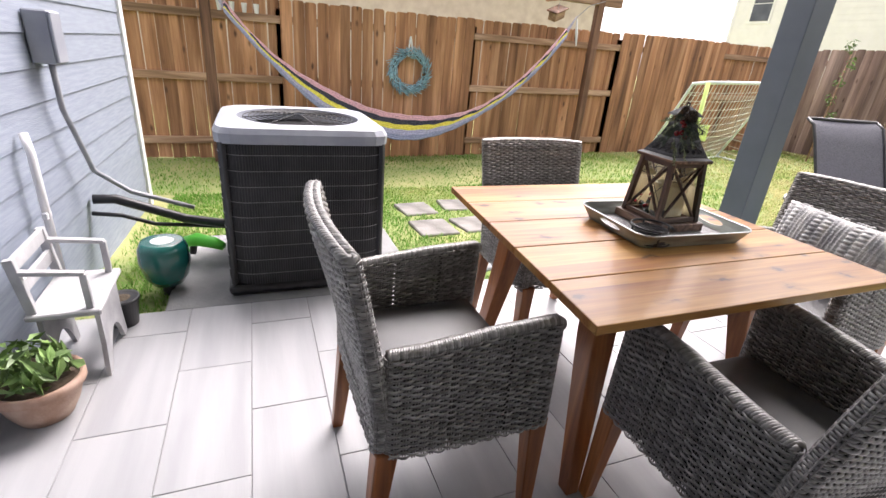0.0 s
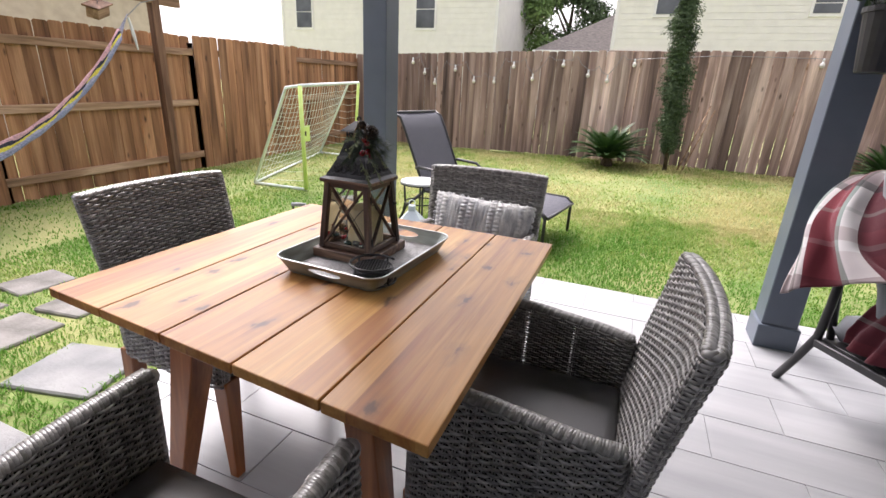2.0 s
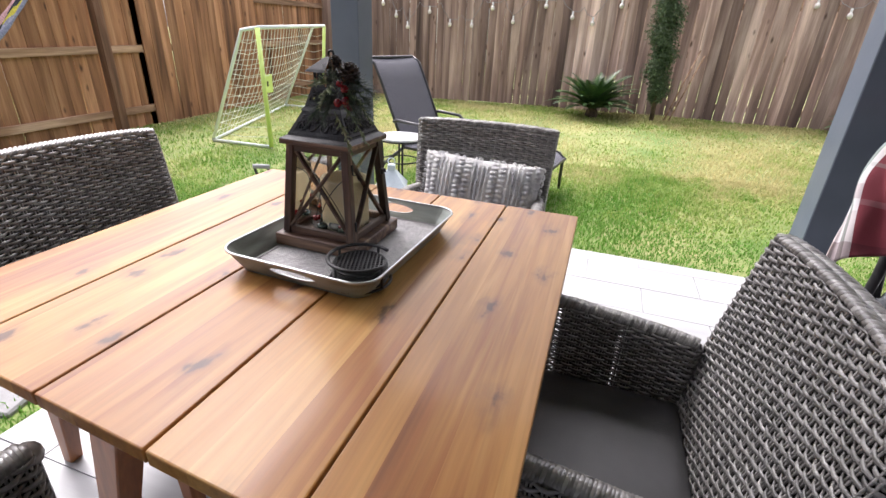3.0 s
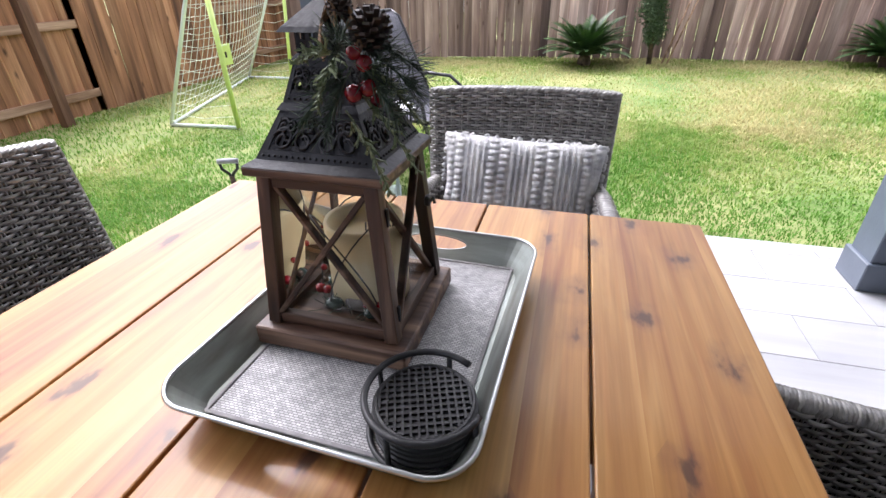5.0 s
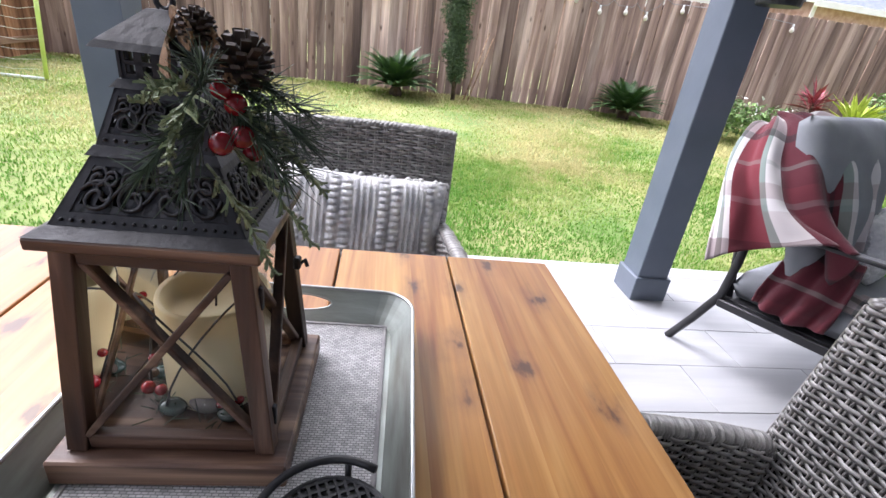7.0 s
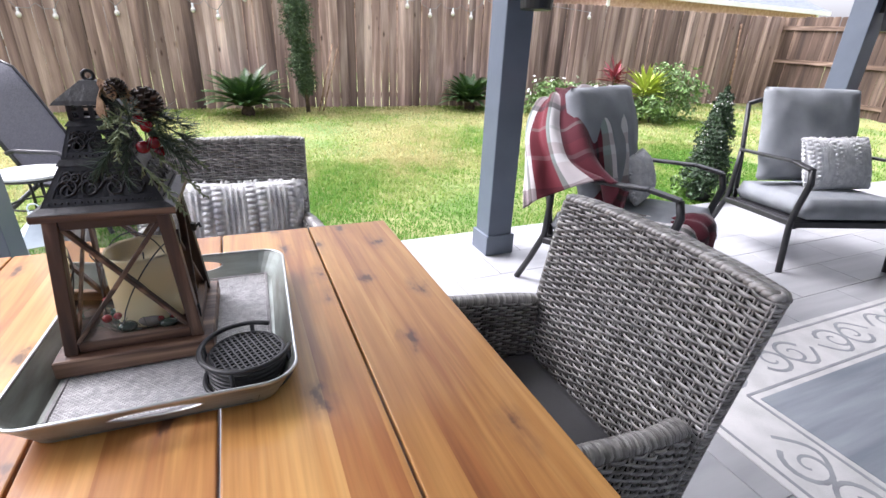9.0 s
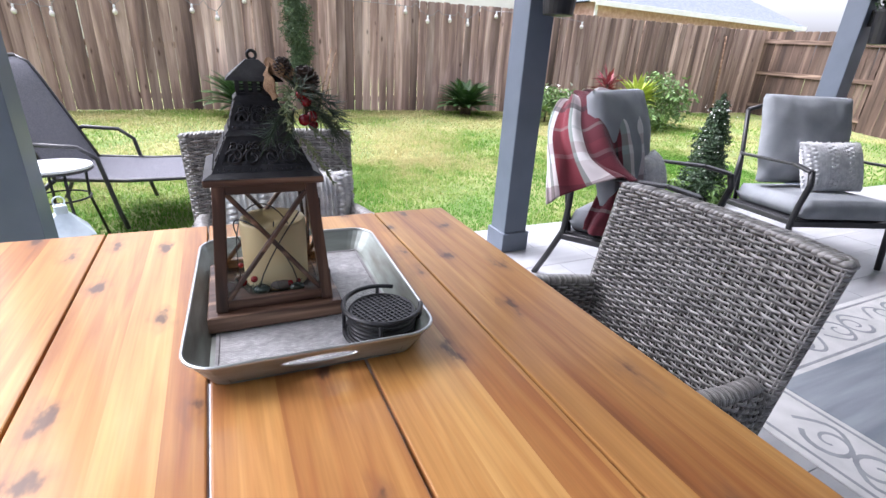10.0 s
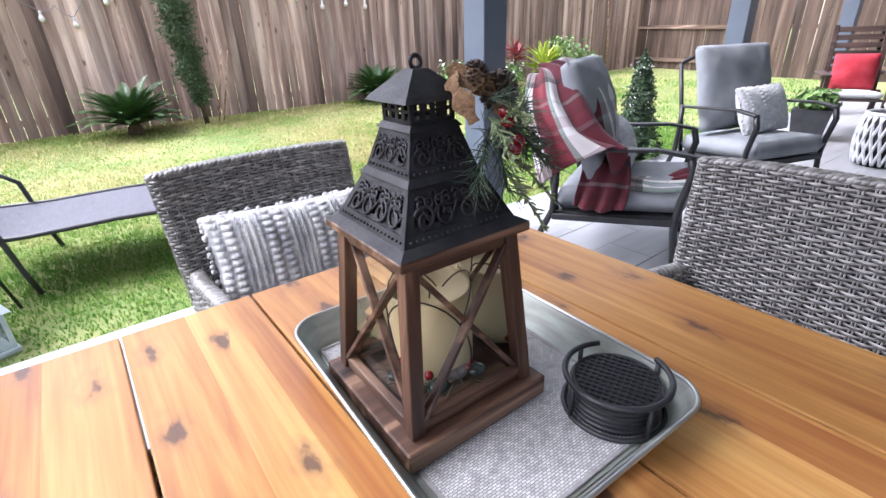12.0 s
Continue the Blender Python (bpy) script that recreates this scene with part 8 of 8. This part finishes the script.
# ---- grass ----
def make_grass():
    m, n, l, b = node_mat("grass_blades")
    tc = n.new("ShaderNodeTexCoord")
    big = n.new("ShaderNodeTexNoise")
    big.inputs["Scale"].default_value, big.inputs["Detail"].default_value = 0.75, 5.0
    l.new(tc.outputs["Object"], big.inputs["Vector"])
    rp = n.new("ShaderNodeValToRGB")
    rp.color_ramp.elements[0].position, rp.color_ramp.elements[0].color = 0.36, (0.115, 0.265, 0.034, 1)
    rp.color_ramp.elements[1].position, rp.color_ramp.elements[1].color = 0.70, (0.52, 0.47, 0.23, 1)
    rp.color_ramp.elements.new(0.5).color = (0.25, 0.365, 0.078, 1)
    where = n.new("ShaderNodeSeparateXYZ")
    l.new(tc.outputs["Object"], where.inputs[0])
    dry = n.new("ShaderNodeMapRange")
    dry.interpolation_type = 'SMOOTHSTEP'
    dry.inputs[1].default_value, dry.inputs[2].default_value, dry.inputs[3].default_value, dry.inputs[4].default_value = 2.3, 4.8, -0.13, 0.12
    l.new(where.outputs[1], dry.inputs[0])
    tuft = n.new("ShaderNodeTexNoise")
    tuft.inputs["Scale"].default_value, tuft.inputs["Detail"].default_value = 4.5, 3.0
    l.new(tc.outputs["Object"], tuft.inputs["Vector"])
    spot = n.new("ShaderNodeMath")
    spot.operation = 'MULTIPLY_ADD'
    spot.inputs[1].default_value = 0.42
    l.new(tuft.outputs["Fac"], spot.inputs[0])
    l.new(dry.outputs[0], spot.inputs[2])
    shift = n.new("ShaderNodeMath")
    shift.operation = 'ADD'
    shift.inputs[1].default_value = -0.21
    l.new(spot.outputs[0], shift.inputs[0])
    patchy = n.new("ShaderNodeMath")
    l.new(big.outputs["Fac"], patchy.inputs[0])
    l.new(shift.outputs[0], patchy.inputs[1])
    rnd = n.new("ShaderNodeNewGeometry")
    mixf = n.new("ShaderNodeMath")
    mixf.operation = 'MULTIPLY_ADD'
    mixf.inputs[1].default_value, mixf.inputs[2].default_value = 0.2, -0.1
    l.new(rnd.outputs["Random Per Island"], mixf.inputs[0])
    add = n.new("ShaderNodeMath")
    l.new(patchy.outputs[0], add.inputs[0])
    l.new(mixf.outputs[0], add.inputs[1])
    l.new(add.outputs[0], rp.inputs[0])
    l.new(rp.outputs[0], b.inputs["Base Color"])
    b.inputs["Roughness"].default_value = 0.6
    b.inputs["Specular IOR Level"].default_value = 0.2
    # light shines through the thin blades
    glow = n.new("ShaderNodeBsdfTranslucent")
    l.new(rp.outputs[0], glow.inputs["Color"])
    both = n.new("ShaderNodeMixShader")
    both.inputs[0].default_value = 0.4
    l.new(b.outputs[0], both.inputs[1])
    l.new(glow.outputs[0], both.inputs[2])
    l.new(both.outputs[0], n["Material Output"].inputs[0])
    rg = np.random.RandomState(12)
    pts = []
    for x0, x1, y0, y1, dens in ((-1.3, 6.0, 2.03, 4.2, 8600), (-3.4, -1.06, -1.9, 2.2, 8600), (-3.5, 8.0, 4.2, 8.0, 3200), (-5.2, -3.4, -2.4, 8.4, 1300), (-3.4, -1.3, 2.2, 4.2, 4200), (6.0, 8.0, 2.03, 4.2, 1200), (8.0, 11.6, 2.03, 7.2, 700), (-5.2, -3.4, 8.0, 8.5, 600), (-2.9, -1.06, -2.0, -1.9, 2500)):
        k = int((x1 - x0) * (y1 - y0) * dens)
        pts.append(np.stack([rg.uniform(x0, x1, k), rg.uniform(y0, y1, k)], 1))
    p = np.concatenate(pts)
    fence_y = FAR_A.y + (FAR_B.y - FAR_A.y) * (p[:, 0] - FAR_A.x) / (FAR_B.x - FAR_A.x)
    keep = p[:, 1] < fence_y - 0.05
    for sx, sy, r in ((-2.55, 0.08, 0.17), (-2.03, 0.06, 0.17), (-2.62, 0.5, 0.16), (-2.06, 0.42, 0.17), (-1.40, 0.0, 0.2)):
        keep &= ~((np.abs(p[:, 0] - sx) < r) & (np.abs(p[:, 1] - sy) < r))
    keep &= ~((p[:, 0] > -2.02) & (p[:, 1] < -0.34) & (p[:, 1] > -1.66) & (p[:, 0] < -1.05))
    p = p[keep]
    k = len(p)
    z = np.array([ground_z(a, c) for a, c in p]) - 0.004
    patch = np.array([noise.noise((a * 0.6, c * 0.6, 3.0)) for a, c in p])
    thin = rg.rand(k) < 0.62 + 0.5 * patch
    p, z, patch = p[thin], z[thin], patch[thin]
    k = len(p)
    far = np.clip((np.hypot(p[:, 0], p[:, 1] + 0.5) - 2.0) / 7.0, 0, 1)
    h = (0.018 + 0.025 * rg.rand(k)) * (1 + 0.6 * patch) * (1 + 0.25 * far)
    w = (0.0018 + 0.0016 * rg.rand(k)) * (1 + 1.5 * far)
    a = rg.uniform(0, 2 * np.pi, k)
    lean = rg.uniform(0.2, 1.5, k)
    dx, dy = np.cos(a), np.sin(a)
    sx, sy = -dy * w, dx * w
    base = np.stack([p[:, 0], p[:, 1], z], 1)
    side = np.stack([sx, sy, np.zeros(k)], 1)
    out = np.stack([dx, dy, np.zeros(k)], 1)
    mid = base + out * (h * lean * 0.35)[:, None] + np.array((0, 0, 1.0)) * (h * 0.62)[:, None]
    tip = base + out * (h * lean)[:, None] + np.array((0, 0, 1.0)) * (h * (1.0 - 0.25 * lean))[:, None]
    verts = np.stack([base - side, base + side, mid + side * 0.8, mid - side * 0.8, tip], 1).reshape(-1, 3)
    i = np.arange(k) * 5
    quads, tris = np.stack([i, i + 1, i + 2, i + 3], 1), np.stack([i + 3, i + 2, i + 4], 1)
    me = bpy.data.meshes.new("grass")
    me.vertices.add(len(verts))
    me.vertices.foreach_set("co", verts.ravel())
    loops = np.concatenate([quads.ravel(), tris.ravel()])
    me.loops.add(len(loops))
    me.loops.foreach_set("vertex_index", loops)
    me.polygons.add(2 * k)
    me.polygons.foreach_set("loop_start", np.concatenate([np.arange(k) * 4, 4 * k + np.arange(k) * 3]))
    me.polygons.foreach_set("loop_total", np.concatenate([np.full(k, 4), np.full(k, 3)]))
    me.update()
    me.validate()
    me.materials.append(m)
    g = new("grass", me)
    tagged(g, "patchy green and straw-coloured lawn grass", "grass", kind="stuff")


make_grass()


def make_spade(x, y):
    gz = ground_z(x, y)
    s = thing("garden_spade", "small garden spade with a worn grey grip standing in the lawn", "garden tool", pose(x, y, gz, 4, 0, 20))
    bm = bmesh.new()
    tube(bm, [(0, 0, 0.02), (0, 0, 0.42)], 0.012, 10)
    part("shaft", bm, M_DKWOOD, s)
    bm = bmesh.new()
    tube(bm, [(0, 0, 0.405), (-0.008, 0, 0.43), (-0.036, 0, 0.455), (-0.04, 0, 0.49)], 0.0075, 8)
    tube(bm, [(0.002, 0, 0.405), (0.01, 0, 0.43), (0.036, 0, 0.455), (0.04, 0, 0.49)], 0.0075, 8)
    part("yoke", bm, M_BLACK, s, "black forked yoke", smooth=True)
    bm = bmesh.new()
    tube(bm, [(-0.046, 0, 0.492), (-0.02, 0, 0.494), (0.02, 0, 0.494), (0.046, 0, 0.492)], 0.013, 10)
    part("grip", bm, M_PVCGREY, s, "worn grey grip", smooth=True)
    bm = bmesh.new()
    box(bm, (0, 0, -0.02), (0.11, 0.008, 0.16), 0.003)
    part("blade", bm, M_BLACK, s)


make_spade(-1.27, 1.41)


# ---- porcelain tiles, laid in a half bond ----
def make_tiles():
    W, L, gap = 0.2665, 0.585, 0.0024
    def tile_mesh(l, w):
        bm = boxed((0, 0, 0), (l - gap, w - gap, 0.012), 0.0012)
        me = bpy.data.meshes.new("tile")
        bm.to_mesh(me)
        bm.free()
        me.materials.append(M_TILE)
        return me
    cache = {}
    rest = []
    j0 = math.floor((PATIO[2] + 1.0) / W) - 1
    made = 0
    for j in range(j0, 40):
        ya, yb = -1.0 + j * W, -1.0 + (j + 1) * W
        ya, yb = max(ya, PATIO[2] + 0.002), min(yb, PATIO[3] - 0.002)
        if yb - ya < 0.02:
            continue
        shift = -0.56 if (j - math.floor((-1.4 + 1.0) / W)) % 2 == 0 else -0.27
        i = math.floor((PATIO[0] - shift) / L) - 1
        while shift + i * L < PATIO[1]:
            xa, xb = max(shift + i * L, PATIO[0] + 0.002), min(shift + (i + 1) * L, PATIO[1] - 0.002)
            i += 1
            if xb - xa < 0.02:
                continue
            key = (round(xb - xa, 3), round(yb - ya, 3))
            if key not in cache:
                cache[key] = tile_mesh(*key)
            c = ((xa + xb) / 2, (ya + yb) / 2)
            if c[0] < 6.2:
                if c[0] < 4.6 and made < 300:
                    shared("tile", cache[key], patio, Matrix.Translation((c[0], c[1], -0.006 + 0.0006 * math.sin(i * 7.3 + j * 3.1))))
                    made += 1
                    continue
            rest.append((c, key))
    bm = bmesh.new()
    for c, key in rest:
        box(bm, (c[0], c[1], -0.006), (key[0] - gap, key[1] - gap, 0.012))
    part("far_tiles", bm, M_TILE, patio, kind="stuff")


make_tiles()
